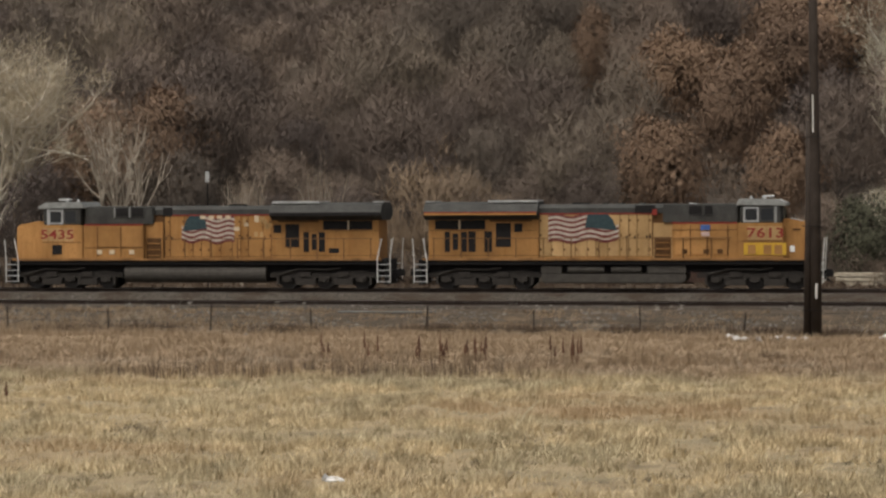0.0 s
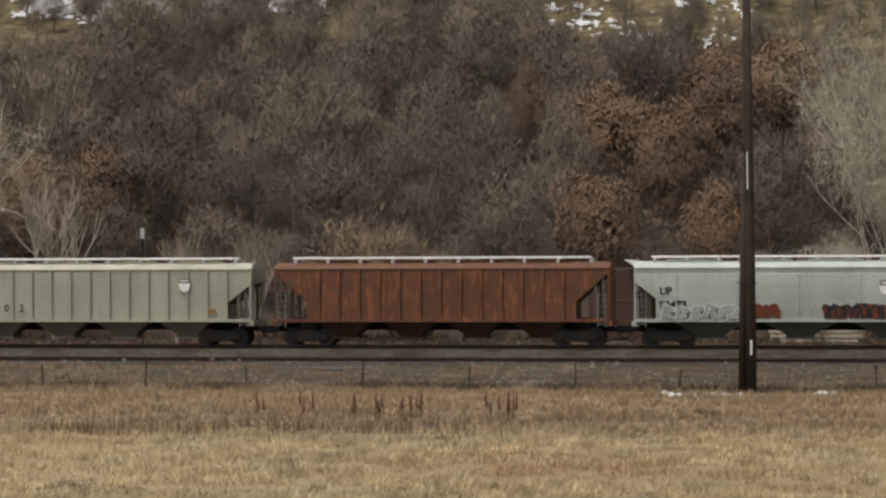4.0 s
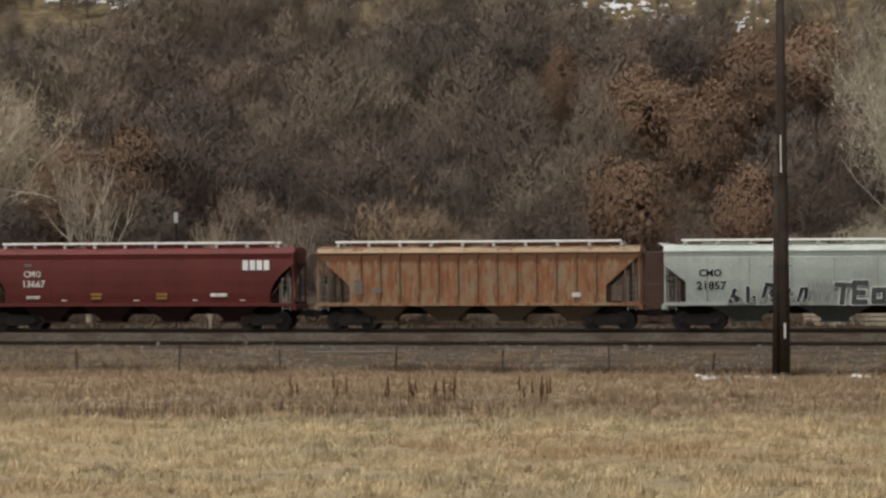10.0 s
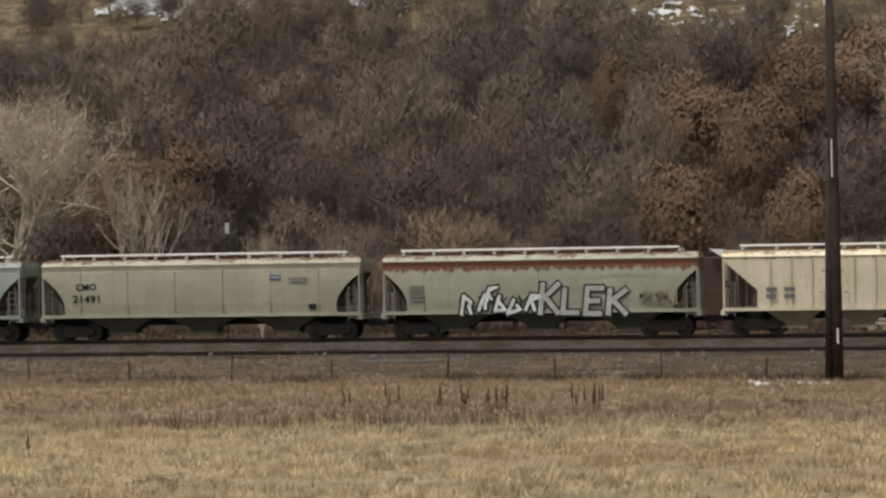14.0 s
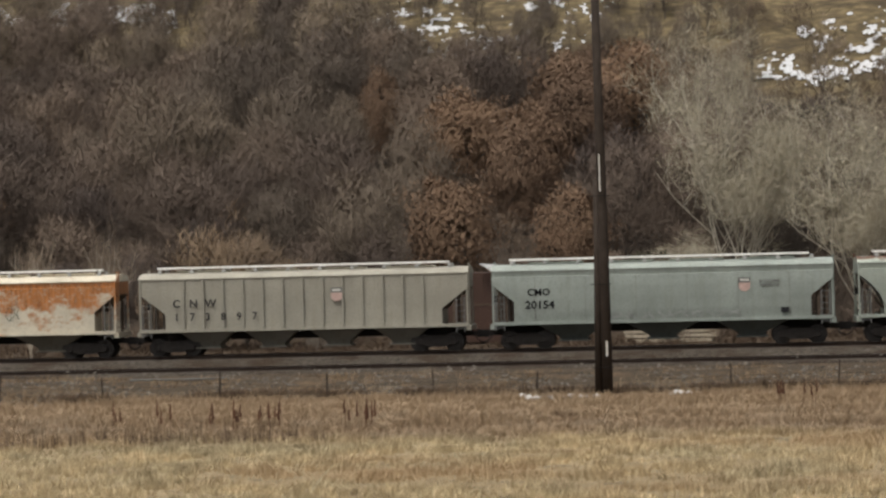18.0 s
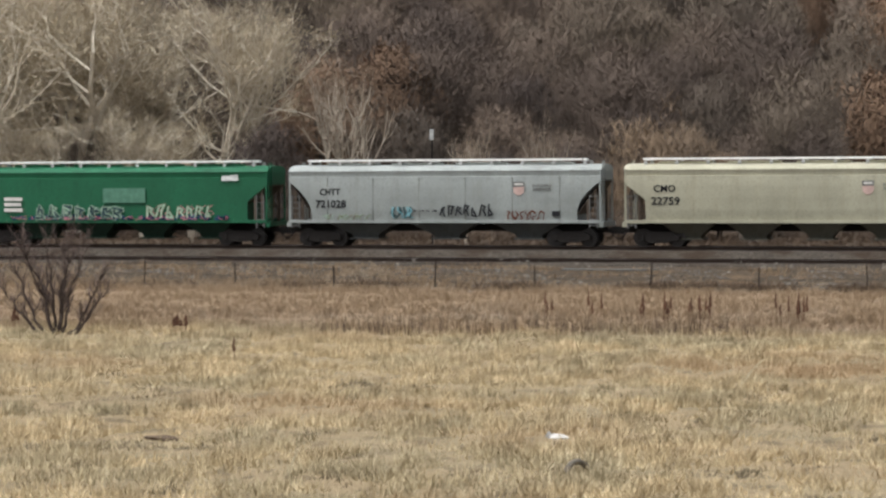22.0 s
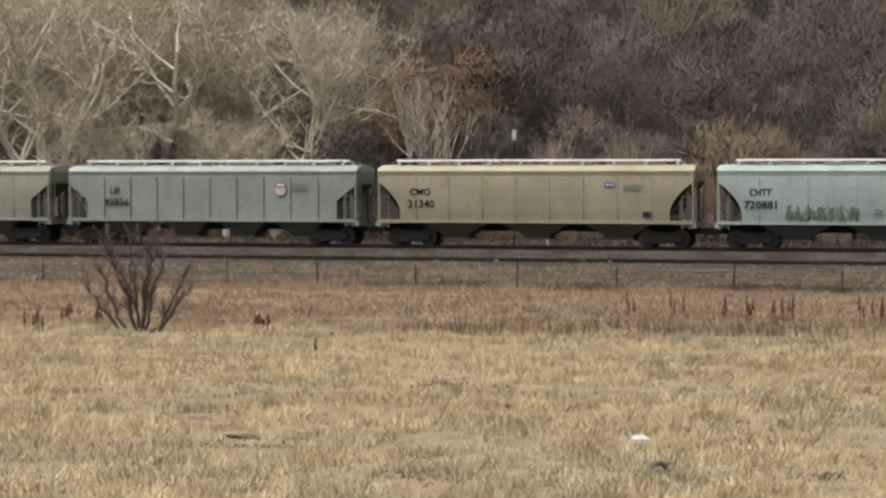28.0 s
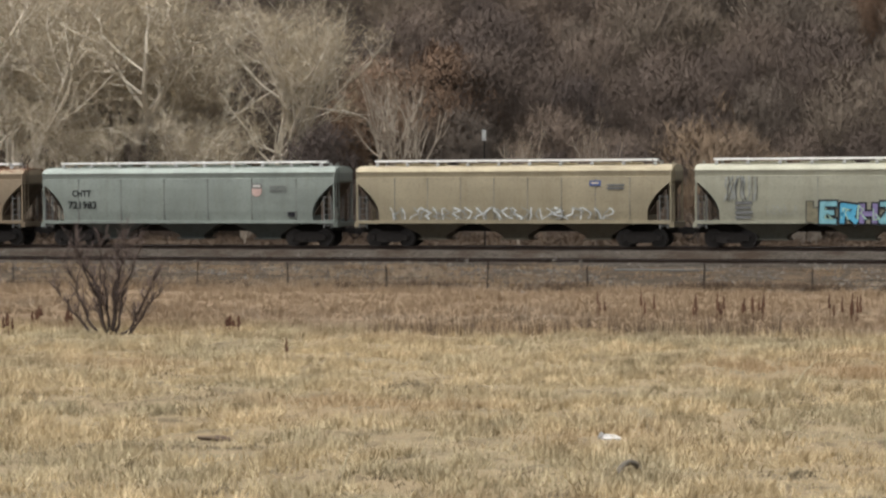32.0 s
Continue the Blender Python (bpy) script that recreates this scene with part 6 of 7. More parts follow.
def build_pole():
    thing = tagged(new("utility_pole"), "dark weathered wooden utility pole with a stub pole lashed to it", "utility pole")
    thing.location = (-4.71, 109.7, ground_height(-4.71, 109.7))
    bm = bmesh.new()
    add_tube(bm, [(0.0, 0, -0.5), (-0.04, 0, 6), (-0.10, 0, 12), (-0.16, 0, 19)], 0.24, 14, 0.17)
    part("pole", bm, MAT["pole"], thing, smooth=True)
    bm = bmesh.new()
    add_tube(bm, [(-0.40, 0.1, -0.1), (-0.33, 0.08, 5), (-0.30, 0.08, 9.3)], 0.17, 12, 0.14)
    part("stub_pole", bm, MAT["pole"], thing, smooth=True)
    box_part("tag_plate", (-0.03, 0.05, -0.26, -0.235, 1.7, 2.35), MAT["pale"], thing, "narrow pale tag")
    for z in (1.2, 4.8, 8.6):
        bm = bmesh.new()
        add_tube(bm, [(-0.62, -0.05, z), (-0.3, -0.24, z), (0.05, -0.28, z), (0.27, -0.05, z)], 0.02, 5)
        part("lashing", bm, MAT["under"], thing)
    bm = bmesh.new()
    add_tube(bm, [(-0.12, -0.22, 8.8), (-0.13, -0.215, 10.4)], 0.03, 6)
    part("ground_wire_cover", bm, MAT["pale"], thing)


build_pole()


def build_fence():
    thing = tagged(new("wire_fence"), "sparse fence of thin dark posts and rusty wire", "fence")
    rng = random.Random(4)
    posts = []
    for i, x in enumerate((-55.6, -51.0, -46.3, -41.5, -36.65, -32.05, -27.3, -22.0, -17.2, -12.4, -7.9, 0.6, 5.2, 9.9, 14.6)):
        y = 111.0 + rng.uniform(-0.4, 0.4)
        z = ground_height(x, y)
        h = rng.uniform(0.95, 1.3)
        bm = bmesh.new()
        add_tube(bm, [(x, y, z - 0.2), (x + rng.uniform(-0.1, 0.1), y, z + h)], 0.035 if i % 3 != 1 else 0.055, 7, 0.03)
        part("post", bm, MAT["pole"], thing)
        posts.append((x, y, z + h))
    for k in (0.25, 0.55, 0.9):
        bm = bmesh.new()
        add_tube(bm, [(x, y - 0.04, z - 1.3 * (1 - k)) for x, y, z in posts], 0.006, 4)
        part("wire", bm, MAT["under"], thing)


build_fence()


def stems(verts, faces, x, y, n, spread, height, width, rng, lean=0.25, z=None):
    """A clump of upright dry stems, each a thin spike of three faces."""
    for _ in range(n):
        px, py = x + rng.gauss(0, spread), y + rng.gauss(0, spread)
        pz = ground_height(px, py) - 0.05 if z is None else z
        h = height * rng.uniform(0.5, 1.15)
        tx, ty = px + rng.gauss(0, lean) * h, py + rng.gauss(0, lean) * h
        k = len(verts)
        w = width * rng.uniform(0.6, 1.3)
        verts += [(px - w, py, pz), (px + w, py - w * 0.5, pz), (px, py + w, pz), (tx, ty, pz + h)]
        faces += [(k, k + 1, k + 3), (k + 1, k + 2, k + 3), (k + 2, k, k + 3)]


def clump_thing(name, label, x, y, n, spread, height, width, mat, seed, lean=0.12):
    """A tuft of weeds, too fine to pick apart."""
    vs, fs = [], []
    stems(vs, fs, x, y, n, spread, height, width, random.Random(seed), lean)
    me = bpy.data.meshes.new(name)
    me.from_pydata([(a - x, b - y, c) for a, b, c in vs], [], fs)
    me.materials.append(TWIG[mat])
    ob = tagged(piece(name, me), label, "dry weed", "dry weeds", "stuff")
    ob.location = (x, y, 0)
    return ob


def dock_plant(x, y, n, seed, height=1.05):
    """Dried dock: a few bare stalks with rusty seed heads."""
    rng = random.Random(seed)
    thing = tagged(new("dock_plant"), "red-brown dried dock stalks standing in the grass", "dry weed", "dock plants")
    thing.location = (x, y, ground_height(x, y))
    for _ in range(n):
        px, py, h = rng.gauss(0, 0.16), rng.gauss(0, 0.14), height * rng.uniform(0.6, 1.1)
        tx, ty = px + rng.gauss(0, 0.06) * h, py + rng.gauss(0, 0.05) * h
        bm = bmesh.new()
        add_tube(bm, [(px, py, -0.1), (tx, ty, h)], 0.014, 4, 0.008)
        stalk = part("stalk", bm, TWIG["stalk"], thing)
        bm = bmesh.new()
        k = h * rng.uniform(0.4, 0.6)
        add_tube(bm, [(tx, ty, h - k), (tx + 0.015, ty, h - k * 0.75), (tx - 0.02, ty, h - k * 0.5), (tx + 0.01, ty, h - k * 0.2), (tx, ty, h + 0.03)], 0.06, 6, 0.018)
        part("seed_head", bm, TWIG["stalk"], stalk)


# red-brown dock stalks that stand over the grass
for i, (x, y, n) in enumerate(((-18.4, 91.0, 4), (-17.3, 90.2, 5), (-16.4, 91.2, 5), (-15.9, 90.6, 4), (-13.2, 90.3, 3), (-12.5, 90.4, 6), (-21.9, 91.5, 3), (-20.1, 90.0, 3),
                               (-32.65, 81.5, 9), (-40.4, 79.5, 6), (-41.2, 84.0, 5), (-39.5, 83.0, 4), (2.6, 100.5, 4), (3.4, 99.0, 3), (8.6, 101, 4), (10.0, 99, 5))):
    dock_plant(x, y, n, 100 + i, 0.55 if -33 < x < -32 else 0.75 if x < -39 else 1.0)
# the fringe of dark weeds along the edge of the rough strip
rng_f = random.Random(31)
for i in range(34):
    x = -27.5 + i * 0.42 + rng_f.uniform(-0.2, 0.2)
    clump_thing("weed_clump", "dark brown weed clump at the edge of the rough strip", x, 82.6 + 0.12 * (x + 27) + rng_f.uniform(-0.8, 0.8), 16, 0.2, 0.8, 0.016, "weed", 200 + i, 0.12)
dock_plant(-26.33, 70.6, 1, 301, 0.8)


def build_bush():
    """The bare dark bush that stands alone in the field."""
    rng = random.Random(12)
    x, y = -36.75, 80.6
    thing = tagged(new("bare_bush"), "bare dark many-stemmed bush standing in dry grass", "bush")
    thing.location = (x, y, ground_height(x, y))
    for i in range(12):
        vs, fs, tv, tf = [], [], [], []
        u = -1 + 2 * i / 11 + rng.uniform(-0.08, 0.08)
        v = rng.uniform(-0.9, 0.9)
        h = 3.5 * (1 - 0.42 * u * u) * rng.uniform(0.85, 1.08)
        if i in (0, 11):
            h = 1.5
        base = Vector((u * 0.12, v * 0.15, -0.1))
        end = Vector((u * 2.2, v * 1.3, h))
        midp = Vector((u * (1.35 if abs(u) > 0.7 else 0.8), v * 0.5, h * 0.42))
        low = base.lerp(midp, 0.5) + Vector((u * 0.12, 0, -0.12 * h * abs(u)))
        a = limb(vs, fs, base, low, 0.072, 0.056, rng, 0.10, 2)
        a = limb(vs, fs, low, midp, 0.056, 0.040, rng, 0.14, 3)
        b = limb(vs, fs, midp, end, 0.040, 0.010, rng, 0.14, 4)
        for p in a[1:] + b[1:]:
            for _ in range(4):
                d = Vector((rng.gauss(0, 0.5) + u * 0.3, rng.gauss(0, 0.4), rng.uniform(0.5, 1.3))).normalized()
                q = p + d * rng.uniform(0.35, 0.9)
                limb(vs, fs, p, q, 0.016, 0.005, rng, 0.15, 2)
                for _ in range(6):
                    s = p.lerp(q, rng.uniform(0.2, 1))
                    e = s + Vector((rng.gauss(0, 0.4), rng.gauss(0, 0.4), rng.uniform(0.3, 1.1))).normalized() * rng.uniform(0.2, 0.55)
                    k = len(tv)
                    tv.extend([s + Vector((0.006, 0, 0)), s - Vector((0.006, 0.003, 0)), e])
                    tf.append((k, k + 1, k + 2))
        made = None
        for nm, v, f, stuff in (("stem", vs, fs, "dark"), ("twig_spray", tv, tf, "bushtwig")):
            me = bpy.data.meshes.new(nm)
            me.from_pydata([tuple(p) for p in v], [], f)
            me.materials.append(TWIG[stuff])
            made = piece(nm, me, made or thing)
        tagged(made, kind="stuff")


build_bush()


def lump(bm, x, y, z, sx, sy, sz, rng, jag=0.3, sub=2):
    r = bmesh.ops.create_icosphere(bm, subdivisions=sub, radius=1.0)
    off = rng.uniform(0, 100)
    for v in r["verts"]:
        k = 1 + jag * noise.noise((v.co.x * 1.4 + off, v.co.y * 1.4, v.co.z * 1.4)) * 1.6
        v.co = Vector((x + v.co.x * sx * k, y + v.co.y * sy * k, z + v.co.z * sz * k))


def lump_thing(name, label, category, x, y, size, mat, seed, z=None, group=""):
    bm = bmesh.new()
    lump(bm, 0, 0, 0, *size, random.Random(seed))
    ob = tagged(piece(name, mesh_of(name, bm, mat, smooth=False)), label, category, group)
    ob.location = (x, y, (ground_height(x, y) if z is None else z) + size[2] * 0.4)
    return ob


lump_thing("litter", "crumpled white litter lying in the grass", "litter", -12.5, 52.95, (0.2, 0.12, 0.08), MAT["litter"], 1)
lump_thing("litter", "crumpled white litter lying in the grass", "litter", -12.72, 53.0, (0.09, 0.08, 0.1), MAT["stone"], 2)
for i, (x, y, s, m) in enumerate(((-1.64, 107.6, 0.2, "litter"), (-1.9, 107.9, 0.13, "litter"), (-7.82, 105.6, 0.17, "litter"), (-7.5, 105.9, 0.14, "litter"), (-7.3, 106.2, 0.16, "rubber"), (-6.4, 106.3, 0.13, "stone"),
                                  (-5.75, 107.3, 0.15, "litter"), (-5.5, 107.0, 0.1, "stone"), (-5.1, 107.5, 0.13, "litter"), (-6.9, 105.4, 0.14, "stone"), (-6.1, 106.0, 0.1, "rubber"), (-8.3, 107.9, 0.16, "litter"), (-8.0, 108.3, 0.12, "rubber"), (-7.6, 108.0, 0.10, "litter"),
                                  (-7.1, 108.2, 0.13, "stone"), (-6.6, 108.0, 0.11, "litter"), (-6.2, 108.3, 0.14, "litter"), (-5.6, 108.1, 0.10, "stone"), (-1.2, 108.0, 0.12, "litter"))):
    lump_thing("rubbish", "pale rubbish dumped beside the gravel" if m == "litter" else "dark rubbish dumped beside the gravel", "rubbish", x, y, (s * 1.2, s * 0.85, s * 0.8), MAT[m], 20 + i, group="rubbish by the pole")


def build_tyre():
    thing = tagged(new("tyre"), "old black tyre half sunk in the grass", "tyre")
    x, y = -10.75, 47.2
    thing.matrix_basis = pose(x, y, ground_height(x, y) - 0.1, 78, 0, 58)
    bm = bmesh.new()
    n, k = 28, 10
    rings = []
    for i in range(n):
        a = 2 * math.pi * i / n
        ring = []
        for j in range(k):
            b = 2 * math.pi * j / k
            r = 0.33 + 0.05 * math.cos(b) * (1.0 if math.cos(b) > 0 else 1.15)
            ring.append(bm.verts.new((r * math.cos(a), r * math.sin(a), 0.07 * math.sin(b))))
        rings.append(ring)
    for i in range(n):
        for j in range(k):
            bm.faces.new((rings[i][j], rings[(i + 1) % n][j], rings[(i + 1) % n][(j + 1) % k], rings[i][(j + 1) % k]))
    part("casing", bm, MAT["rubber"], thing)


build_tyre()


def build_fallen_pole():
    thing = tagged(new("fallen_pole"), "long pale timber lying along the gravel bank", "timber")
    thing.location = (-25.6, 119.8, ground_height(-25.6, 119.8))
    bm = bmesh.new()
    add_tube(bm, [(-2.4, -0.25, 0.10), (0.3, 0.0, 0.08), (2.3, 0.28, 0.10)], 0.05, 8, 0.04)
    part("timber", bm, MAT["dull"], thing)


build_fallen_pole()
for i, (x, y, w) in enumerate(((-21.1, 51.6, 0.36), (-20.8, 51.4, 0.2))):
    lump_thing("earth_mound", "low dark mound of bare earth in the grass", "earth", x, y, (w, w * 0.6, 0.07), MAT["earth"], 60 + i, group="earth mounds")

# ---- behind the train ----


def build_trailer():
    thing = tagged(new("box_trailer"), "small plain white box trailer parked beyond the tracks", "trailer")
    thing.location = (-24.15, 150.0, ground_height(-24.15, 150.0))
    bm = bmesh.new()
    add_prism(bm, [(-2.05, 1.52), (2.0, 1.52), (2.0, 2.78), (1.9, 2.86), (-1.8, 2.86), (-2.05, 2.55)], 0.0, 2.1)
    part("box", bm, MAT["trailer"], thing, "white box body", 0.03)
    box_part("lower_panel", (-1.4, 1.6, 0.03, 2.05, 1.0, 1.518), MAT["lumber"], thing, "cream lower panel")
    box_part("frame_rail", (-1.95, 1.95, 0.2, 1.9, 0.82, 1.0), MAT["under"], thing)
    for x in (0.2, 1.1):
        for y in (0.15, 1.95):
            bm = bmesh.new()
            add_disc(bm, x, y - 0.12, y + 0.12, 0.42, 0.42, 20)
            part("wheel", bm, MAT["rubber"], thing)
    box_part("landing_leg", (-1.6, -1.48, 0.5, 0.62, 0.0, 0.85), MAT["under"], thing)
    for x in (-1.0, 0.0, 1.0):
        box_part("side_post", (x - 0.02, x + 0.02, -0.012, 0.002, 1.56, 2.8), MAT["galv"], thing)


build_trailer()


def build_shed():
    thing = tagged(new("metal_shed"), "rust-red steel shed with a white sloping chute beside it", "shed")
    thing.location = (-14.3, 152.0, ground_height(-14.3, 152.0))
    box_part("shell", (-1.9, 1.9, 0.0, 6.0, 0.12, 4.3), MAT["rustbox"], thing, "", 0.02)
    for i in range(14):
        x = -1.75 + i * 0.27
        box_part("corrugation", (x - 0.06, x + 0.06, -0.035, 0.002, 0.3, 4.15), MAT["rustbox"], thing)
    for x in (-1.85, 1.85):
        box_part("corner_post", (x - 0.07, x + 0.07, -0.05, 0.08, 0.0, 4.35), MAT["rustbox"], thing)
    box_part("wall_rail", (-1.78, 1.78, -0.06, 0.0, 2.35, 2.43), MAT["slope"], thing)
    # the chute comes down from the shed's roof towards the ground
    bm = bmesh.new()
    add_prism(bm, [(0.3, 4.86), (1.25, 4.26), (2.65, 3.35), (4.05, 2.25), (4.05, 2.5), (2.7, 3.85), (2.1, 4.42), (1.3, 4.78)], -0.9, -0.3)
    part("chute", bm, MAT["chute"], thing, "white sheet-metal chute", 0.02)
    for x, top in ((2.7, 3.3), (3.9, 2.3)):
        box_part("chute_leg", (x - 0.05, x + 0.05, -0.7, -0.5, -0.1, top), MAT["under"], thing)


build_shed()


def build_lumber():
    thing = tagged(new("lumber_stack"), "stack of weathered pale lumber on the ground", "lumber")
    x0, y0 = -2.6, 149.5
    thing.location = (x0, y0, ground_height(x0, y0))
    rng = random.Random(3)
    for lay in range(3):
        for i in range(5):
            ln = rng.uniform(4.4, 5.4)
            sh = rng.uniform(-0.3, 0.3)
            box_part("beam", (sh - ln / 2, sh + ln / 2, i * 0.3, i * 0.3 + 0.24, lay * 0.27, lay * 0.27 + 0.2), MAT["lumber"], thing, bevel=0.01)
    for x in (-1.6, 1.6):
        box_part("bearer", (x - 0.08, x + 0.08, -0.1, 1.6, -0.12, 0.0), MAT["lumber"], thing)


build_lumber()


def build_sign():
    thing = tagged(new("marker_sign"), "small white marker sign on a thin post in the brush", "sign")
    x, y = -43.3 * 145 / 150, 145.0
    z = ground_height(x, y)
    thing.location = (x, y, z)
    top = 4.95 + (6.09 - 4.95) * 145 / 150 - z
    box_part("panel", (-0.12, 0.12, -0.03, 0.0, top - 0.32, top + 0.32), MAT["galv"], thing, "white panel")
    box_part("post", (-0.035, 0.035, 0.0, 0.06, -0.3, top + 0.4), MAT["under"], thing)


build_sign()


def snow_field(seed, az0, az1, low, high, cover, step=0.3):
    """Old snow lying in ragged streaks on the slope. low, high: how high it reaches, as distance, at either end."""
    rng = random.Random(seed)
    y0, y1 = min(low), max(high)
    xa, xb = y1 * math.tan(radians(az0)) if az0 < 0 else y0 * math.tan(radians(az0)), y1 * math.tan(radians(az1)) if az1 > 0 else y0 * math.tan(radians(az1))
    nx, ny = int((xb - xa) / step), int((y1 - y0) / step)
    vs, fs, at_v = [], [], {}

    def corner(i, j):
        if (i, j) not in at_v:
            x, y = xa + i * step + rng.uniform(-0.12, 0.12), y0 + j * step + rng.uniform(-0.12, 0.12)
            at_v[i, j] = len(vs)
            vs.append((x, y, ground_height(x, y) + rng.uniform(0.1, 0.3)))
        return at_v[i, j]
    for i in range(nx):
        for j in range(ny):
            x, y = xa + i * step, y0 + j * step
            a = math.degrees(math.atan2(x, y))
            t = (a - az0) / (az1 - az0)
            if not 0 < t < 1:
                continue
            lo, hi = low[0] + (low[1] - low[0]) * t, high[0] + (high[1] - high[0]) * t
            edge = min(y - lo, hi - y) / 9.0
            k = 0.7 * noise.noise((x * 0.15, y * 0.1, seed)) + 0.7 * noise.noise((x * 0.6, y * 0.32, seed + 5)) + 0.75 * noise.noise((x * 1.7, y * 0.8, seed + 9))
            if k + min(0.25, edge - 0.1) > cover:
                fs.append((corner(i, j), corner(i + 1, j), corner(i + 1, j + 1), corner(i, j + 1)))
    me = bpy.data.meshes.new("snow_patches")
    me.from_pydata(vs, [], fs)
    me.shade_smooth()
    me.materials.append(MAT["snow"])
    tagged(piece("snow_patches", me), "broken streaks of old snow on the grassy hillside", "snow", kind="stuff")


snow_field(1, 0.9, 9.5, (240, 240), (258, 282), 0.53)
snow_field(2, -7.6, -2.0, (252, 256), (284, 288), 0.58)
snow_field(3, 6.4, 9.0, (148, 148), (158, 158), -0.1, 0.2)
snow_field(4, -19, -12, (268, 268), (282, 282), 0.35)

# ---- grass ----


def grass_material():
    n = Nodes("dry_grass_blades")
    p = n.place((1, 1, 0))
    g = n.add("ShaderNodeNewGeometry")
    big = n.noise(n.place((1, 1.6, 0)), 0.06, 4)
    mid = n.noise(n.place((0.5, 0.4, 0)), 0.35, 5, 0.6)
    c = n.mix(g.outputs["Random Per Island"], (0.32, 0.245, 0.14), (0.66, 0.54, 0.345))
    c2 = n.mix(g.outputs["Random Per Island"], (0.25, 0.21, 0.13), (0.54, 0.465, 0.315))
    c = n.mix(n.ramp(mid, 0.45, 0.58), c, c2)
    tufts = n.noise(n.place((1, 0.5, 0)), 0.8, 6, 0.75)
    c = n.mix(1.0, c, n.ramp(tufts, 0.34, 0.66, (1.45, 1.43, 1.38, 1), (0.52, 0.51, 0.475, 1)), "MULTIPLY")
    c = n.mix(n.ramp(big, 0.52, 0.66), c, n.mix(g.outputs["Random Per Island"], (0.28, 0.19, 0.105), (0.54, 0.40, 0.24)))
    s = n.add("ShaderNodeSeparateXYZ")
    n.link(p, s.inputs[0])
    e = n.add("ShaderNodeMath")
    e.operation = "MULTIPLY_ADD"
    n.link(n.noise(p, 0.35, 5), e.inputs[0])
    e.inputs[1].default_value = 9.0
    n.link(s.outputs["Y"], e.inputs[2])
    m = n.add("ShaderNodeMapRange")
    m.inputs["From Min"].default_value, m.inputs["From Max"].default_value = 86, 91
    n.link(e.outputs[0], m.inputs["Value"])
    brown = n.mix(g.outputs["Random Per Island"], (0.155, 0.11, 0.07), (0.36, 0.265, 0.168))
    strip = n.noise(n.place((0.35, 0.5, 0)), 0.5, 5, 0.65)
    brown = n.mix(n.ramp(strip, 0.52, 0.64), brown, n.mix(g.outputs["Random Per Island"], (0.22, 0.175, 0.122), (0.44, 0.36, 0.265)))
    brown = n.mix(n.ramp(n.noise(n.place((0.5, 0.4, 0)), 0.8, 5, 0.7), 0.56, 0.66), brown, (0.12, 0.085, 0.055))
    # the upper part of the strip is warmer and paler
    up = n.add("ShaderNodeMapRange")
    up.inputs["From Min"].default_value, up.inputs["From Max"].default_value = 100, 103
    n.link(e.outputs[0], up.inputs["Value"])
    off = n.add("ShaderNodeMapRange")
    off.inputs["From Min"].default_value, off.inputs["From Max"].default_value = 116, 112
    n.link(e.outputs[0], off.inputs["Value"])
    both = n.add("ShaderNodeMath")
    both.operation = "MULTIPLY"
    n.link(up.outputs[0], both.inputs[0])
    n.link(off.outputs[0], both.inputs[1])
    brown = n.mix(both.outputs[0], brown, n.mix(g.outputs["Random Per Island"], (0.195, 0.14, 0.088), (0.395, 0.295, 0.19)))
    c = n.mix(m.outputs[0], c, brown)
    return n.done(c, 0.9)


def build_grass(name, label, count, y0, y1, blades, h0, h1, width, seed, keep, stuff="grass", strewn=0.0):
    """Tufts of dry blades, sown evenly over the ground."""
    r = np.random.RandomState(seed)
    y = np.sqrt(r.uniform(y0 ** 2, y1 ** 2, count))
    az = np.radians(r.uniform(-30, 10.5, count))
    x = y * np.tan(az)
    patch = np.array([keep(a, b) for a, b in zip(x, y)])
    ok = r.uniform(0, 1, count) < patch
    x, y, patch = x[ok], y[ok], patch[ok]
    z = np.array([ground_height(a, b) for a, b in zip(x, y)])
    k = len(x)
    tall = r.uniform(h0, h1, k) * (0.6 + 0.4 * patch)
    px = np.repeat(x, blades) + r.normal(0, 0.07, k * blades)
    py = np.repeat(y, blades) + r.normal(0, 0.07, k * blades)
    pz = np.repeat(z, blades) - 0.03
    h = np.repeat(tall, blades) * r.uniform(0.45, 1.2, k * blades)
    w = width * r.uniform(0.5, 1.4, k * blades)
    lx, ly = r.normal(0.08, 0.45, k * blades) * h, r.normal(-0.05, 0.45, k * blades) * h
    if strewn:
        lx, ly = r.normal(0, strewn, k * blades), r.normal(0, strewn, k * blades)
    v = np.empty((k * blades, 3, 3))
    v[:, 0] = np.stack([px - w, py, pz], -1)
    v[:, 1] = np.stack([px + w, py + w * 0.4, pz], -1)
    v[:, 2] = np.stack([px + lx, py + ly, pz + h], -1)
    me = bpy.data.meshes.new(name)
    n = k * blades
    me.vertices.add(3 * n)
    me.vertices.foreach_set("co", v.reshape(-1))
    me.loops.add(3 * n)
    me.loops.foreach_set("vertex_index", np.arange(3 * n, dtype=np.int32))
    me.polygons.add(n)
    me.polygons.foreach_set("loop_start", np.arange(0, 3 * n, 3, dtype=np.int32))
    me.update(calc_edges=True)
    me.materials.append(MAT[stuff])
    tagged(piece(name, me), label, "grass", kind="stuff")


MAT["grass"] = grass_material()


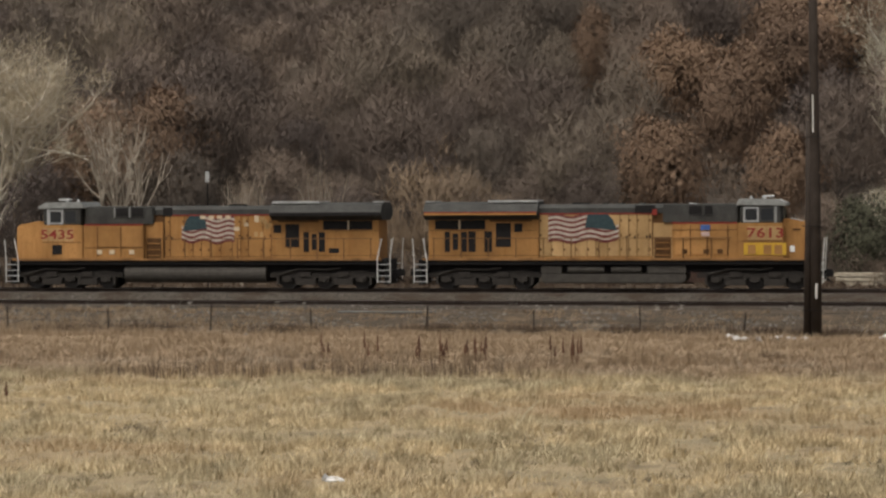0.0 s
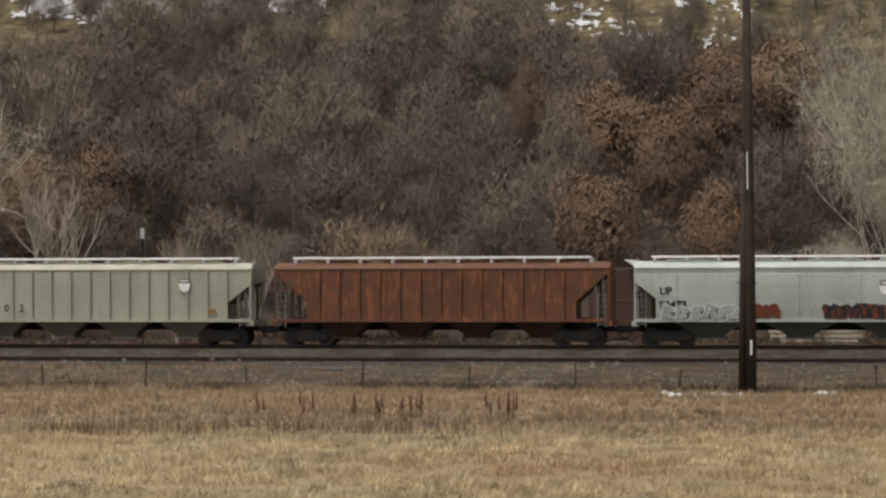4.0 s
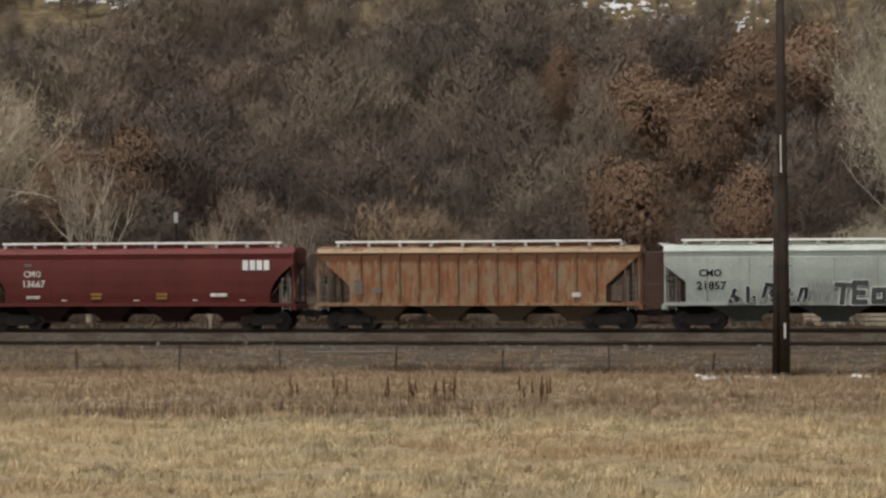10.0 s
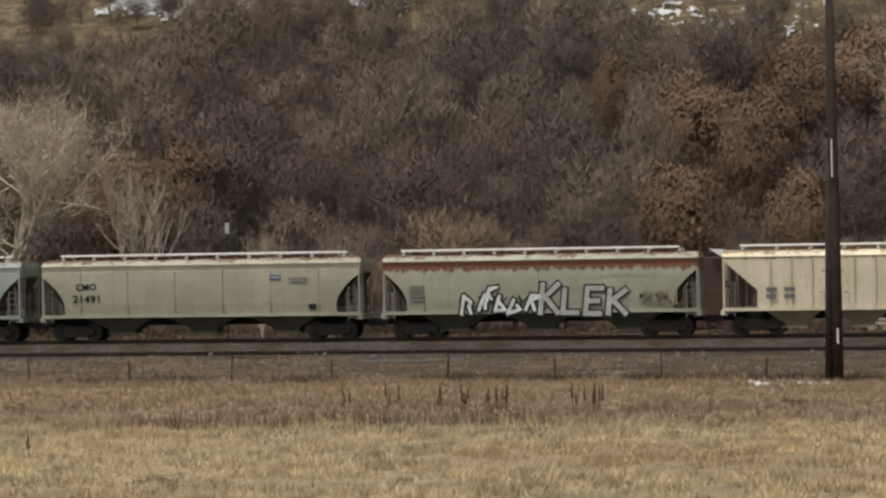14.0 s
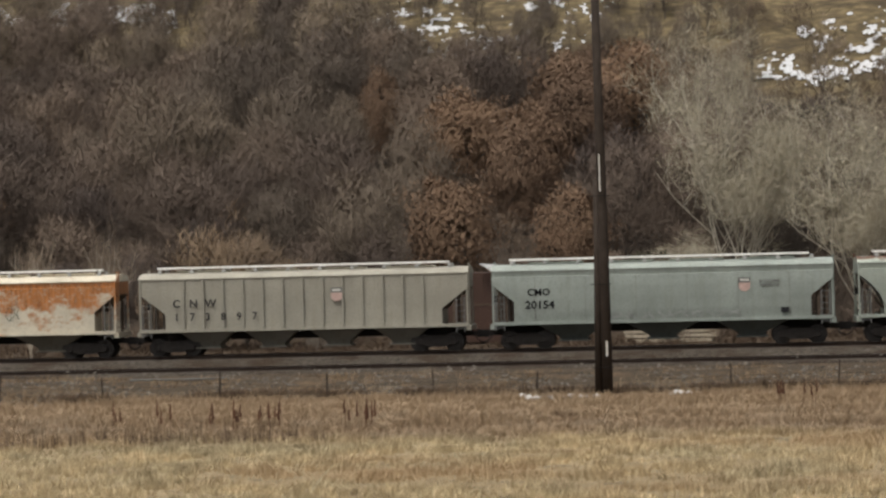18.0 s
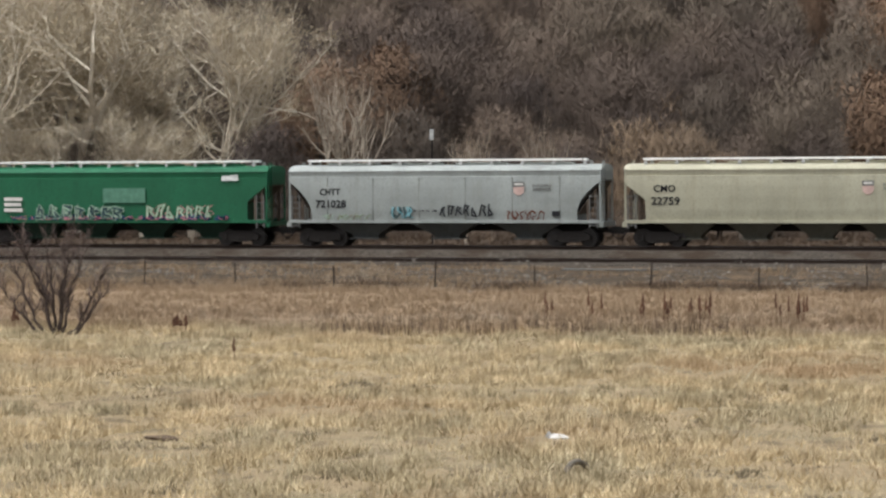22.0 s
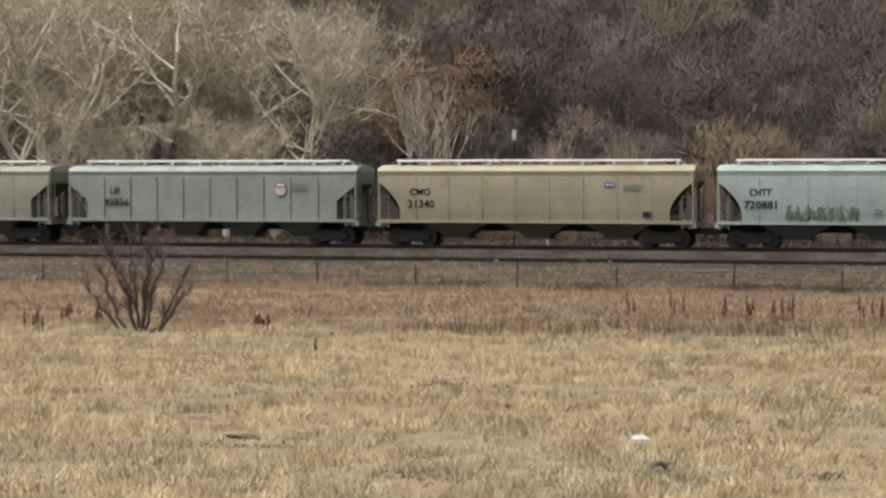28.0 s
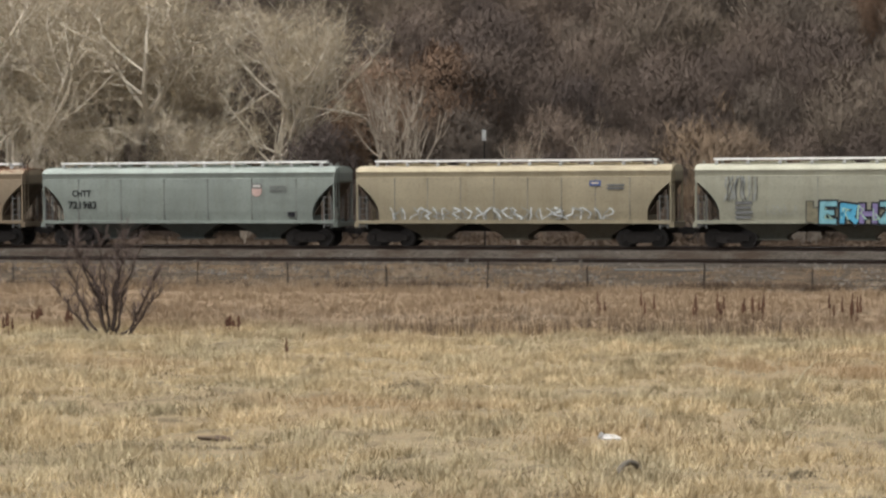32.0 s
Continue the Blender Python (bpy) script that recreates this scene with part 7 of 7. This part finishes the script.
def build_stones():
    """Loose pale stones over the bank and the gravel before it."""
    r = random.Random(14)
    vs, fs = [], []
    for _ in range(9000):
        y = r.triangular(108.5, 125.2, 122)
        x = y * math.tan(radians(r.uniform(-29, 9.5)))
        z = ground_height(x, y) if y < 120.6 else -1.15 + (y - 120.6) * 0.14
        if noise.noise((x * 0.3, y * 0.6, 31)) < 0.0:
            continue
        s = r.uniform(0.03, 0.10)
        k = len(vs)
        for a, b, c in ((1, 0, 0), (-0.4, 0.9, 0), (-0.5, -0.8, 0), (0.1, 0, 0.9)):
            vs.append((x + s * (a + r.uniform(-0.3, 0.3)) * 1.4, y + s * (b + r.uniform(-0.3, 0.3)), z + s * c + 0.03))
        fs += [(k, k + 1, k + 3), (k + 1, k + 2, k + 3), (k + 2, k, k + 3)]
    me = bpy.data.meshes.new("bank_stones")
    me.from_pydata(vs, [], fs)
    me.materials.append(bark_stuff("bank_stone", (0.06, 0.052, 0.043), (0.25, 0.225, 0.19), 0.0))
    tagged(piece("bank_stones", me), "loose grey stones scattered over the railway bank", "stones", kind="stuff")


build_stones()


def field_keep(x, y):
    # the grass is thin round what lies in it
    if any(abs(x - a) < w and -1.6 < y - b < 0.4 for a, b, w in ((-12.55, 52.95, 0.5), (-21.0, 51.5, 0.6))):
        return 0.06
    k = 0.62 + 0.8 * noise.noise((x * 0.22, y * 0.32, 2)) + 1.3 * noise.noise((x * 0.8, y * 0.5, 5))
    return min(1.0, max(0.08, k))


def rough_keep(x, y):
    k = 0.62 + 0.7 * noise.noise((x * 0.12, y * 0.3, 12)) + 0.7 * noise.noise((x * 0.7, y * 0.8, 15))
    return min(1.0, max(0.1, k))


def bank_keep(x, y):
    return min(1.0, max(0.0, 0.32 + 0.9 * noise.noise((x * 0.25, y * 0.5, 22)) + 0.4 * noise.noise((x, y, 23)) - 0.025 * (y - 110) + 0.45 * (1 - smoothstep(-42, -24, x))))


build_grass("field_grass", "pale straw-coloured winter grass of the field", 78000, 36, 86, 5, 0.16, 0.36, 0.013, 1, field_keep)
build_grass("rough_grass", "taller brown weeds and grass along the railway", 36000, 83, 109.5, 5, 0.16, 0.46, 0.014, 2, rough_keep)
build_grass("bank_weeds", "scattered brown weeds on the gravel bank", 20000, 107, 122, 5, 0.2, 0.5, 0.013, 3, bank_keep)
build_grass("field_thatch", "flattened straw lying between the tufts", 42000, 36, 80, 3, 0.02, 0.10, 0.012, 6, lambda x, y: 1.0, strewn=0.13)


def clump_keep(x, y):
    return min(1.0, max(0.0, 2.6 * (0.6 * noise.noise((x * 0.16, y * 0.2, 51)) + noise.noise((x * 0.75, y * 0.45, 52)) - 0.12)))


MAT["dead"] = bark_stuff("grey_brown_dead_grass", (0.095, 0.075, 0.048), (0.21, 0.175, 0.115), 0.0)
build_grass("dead_clumps", "grey-brown clumps of dead grass in the field", 17000, 36, 66, 5, 0.06, 0.22, 0.014, 7, clump_keep, "dead")


def pale_stalk(x, y, lean, height):
    """A single bleached stalk that leans over the grass."""
    thing = tagged(new("pale_stalk"), "bleached straw stalk leaning over the grass", "dry weed", "pale stalks")
    thing.location = (x, y, ground_height(x, y))
    bm = bmesh.new()
    add_tube(bm, [(0, 0, -0.05), (lean * 0.45, 0, height * 0.55), (lean, 0, height)], 0.035, 5, 0.012)
    part("stalk", bm, MAT["straw"], thing)
    bm = bmesh.new()
    add_tube(bm, [(0.03, 0.02, 0.0), (lean * 0.3 - 0.1, 0.05, height * 0.5)], 0.02, 5, 0.008)
    part("leaf", bm, MAT["straw"], thing)


for x, y, lean, height in ((-10.7, 66.0, 0.62, 0.75), (-16.0, 45.4, 0.22, 0.55)):
    pale_stalk(x, y, lean, height)
MAT["scrub"] = bark_stuff("dark_scrub", (0.05, 0.035, 0.026), (0.125, 0.088, 0.058), 0.0)


def scrub_keep(x, y):
    return min(1.0, max(0.0, 0.5 + 1.5 * noise.noise((x * 0.3, 3.0, 41)) + 0.4 * smoothstep(-24, -18, x)))


build_grass("verge_grass", "dark brown grass beyond the tracks", 9000, 138, 160, 5, 0.3, 0.7, 0.02, 4, rough_keep, "scrub")
build_grass("bank_scrub", "low dark scrub along the foot of the bank", 3600, 109.8, 112.8, 6, 0.2, 0.5, 0.016, 5, scrub_keep, "scrub")


def spin(radius, x, z):
    """Rows of a wheelset that rolls with the train, a row for each thirtieth of a second."""
    step = math.degrees(SPEED / radius / FPS)
    return [(k / FPS, pose(x, 0, z, 0, (step * k) % 360, 0)) for k in range(32 * FPS + 1)]


def motions():
    """The train rolls along its track at one speed, and its wheels turn."""
    times = (0, 8, 16, 24, 32)
    rolling = {}
    for thing, along in TRAIN:
        turn = 180 if thing in TURNED else 0
        walk(thing, [(t, pose(AXIS + along + SPEED * t, TRAIN_Y, 0.0, 0, 0, turn)) for t in times])
        for ob in thing.children_recursive:
            if not ob.name.startswith("wheelset"):
                continue
            x, z = round(ob.location.x, 3), round(ob.location.z, 3)
            key = (x, z, turn)
            if key not in rolling:
                walk(ob, spin(z * (1 if turn == 0 else -1), x, z))
                rolling[key] = ob.animation_data
            else:
                ob.rotation_mode = "QUATERNION"
                ob.animation_data_create()
                ob.animation_data.action = rolling[key].action
                ob.animation_data.action_slot = rolling[key].action_slot


motions()
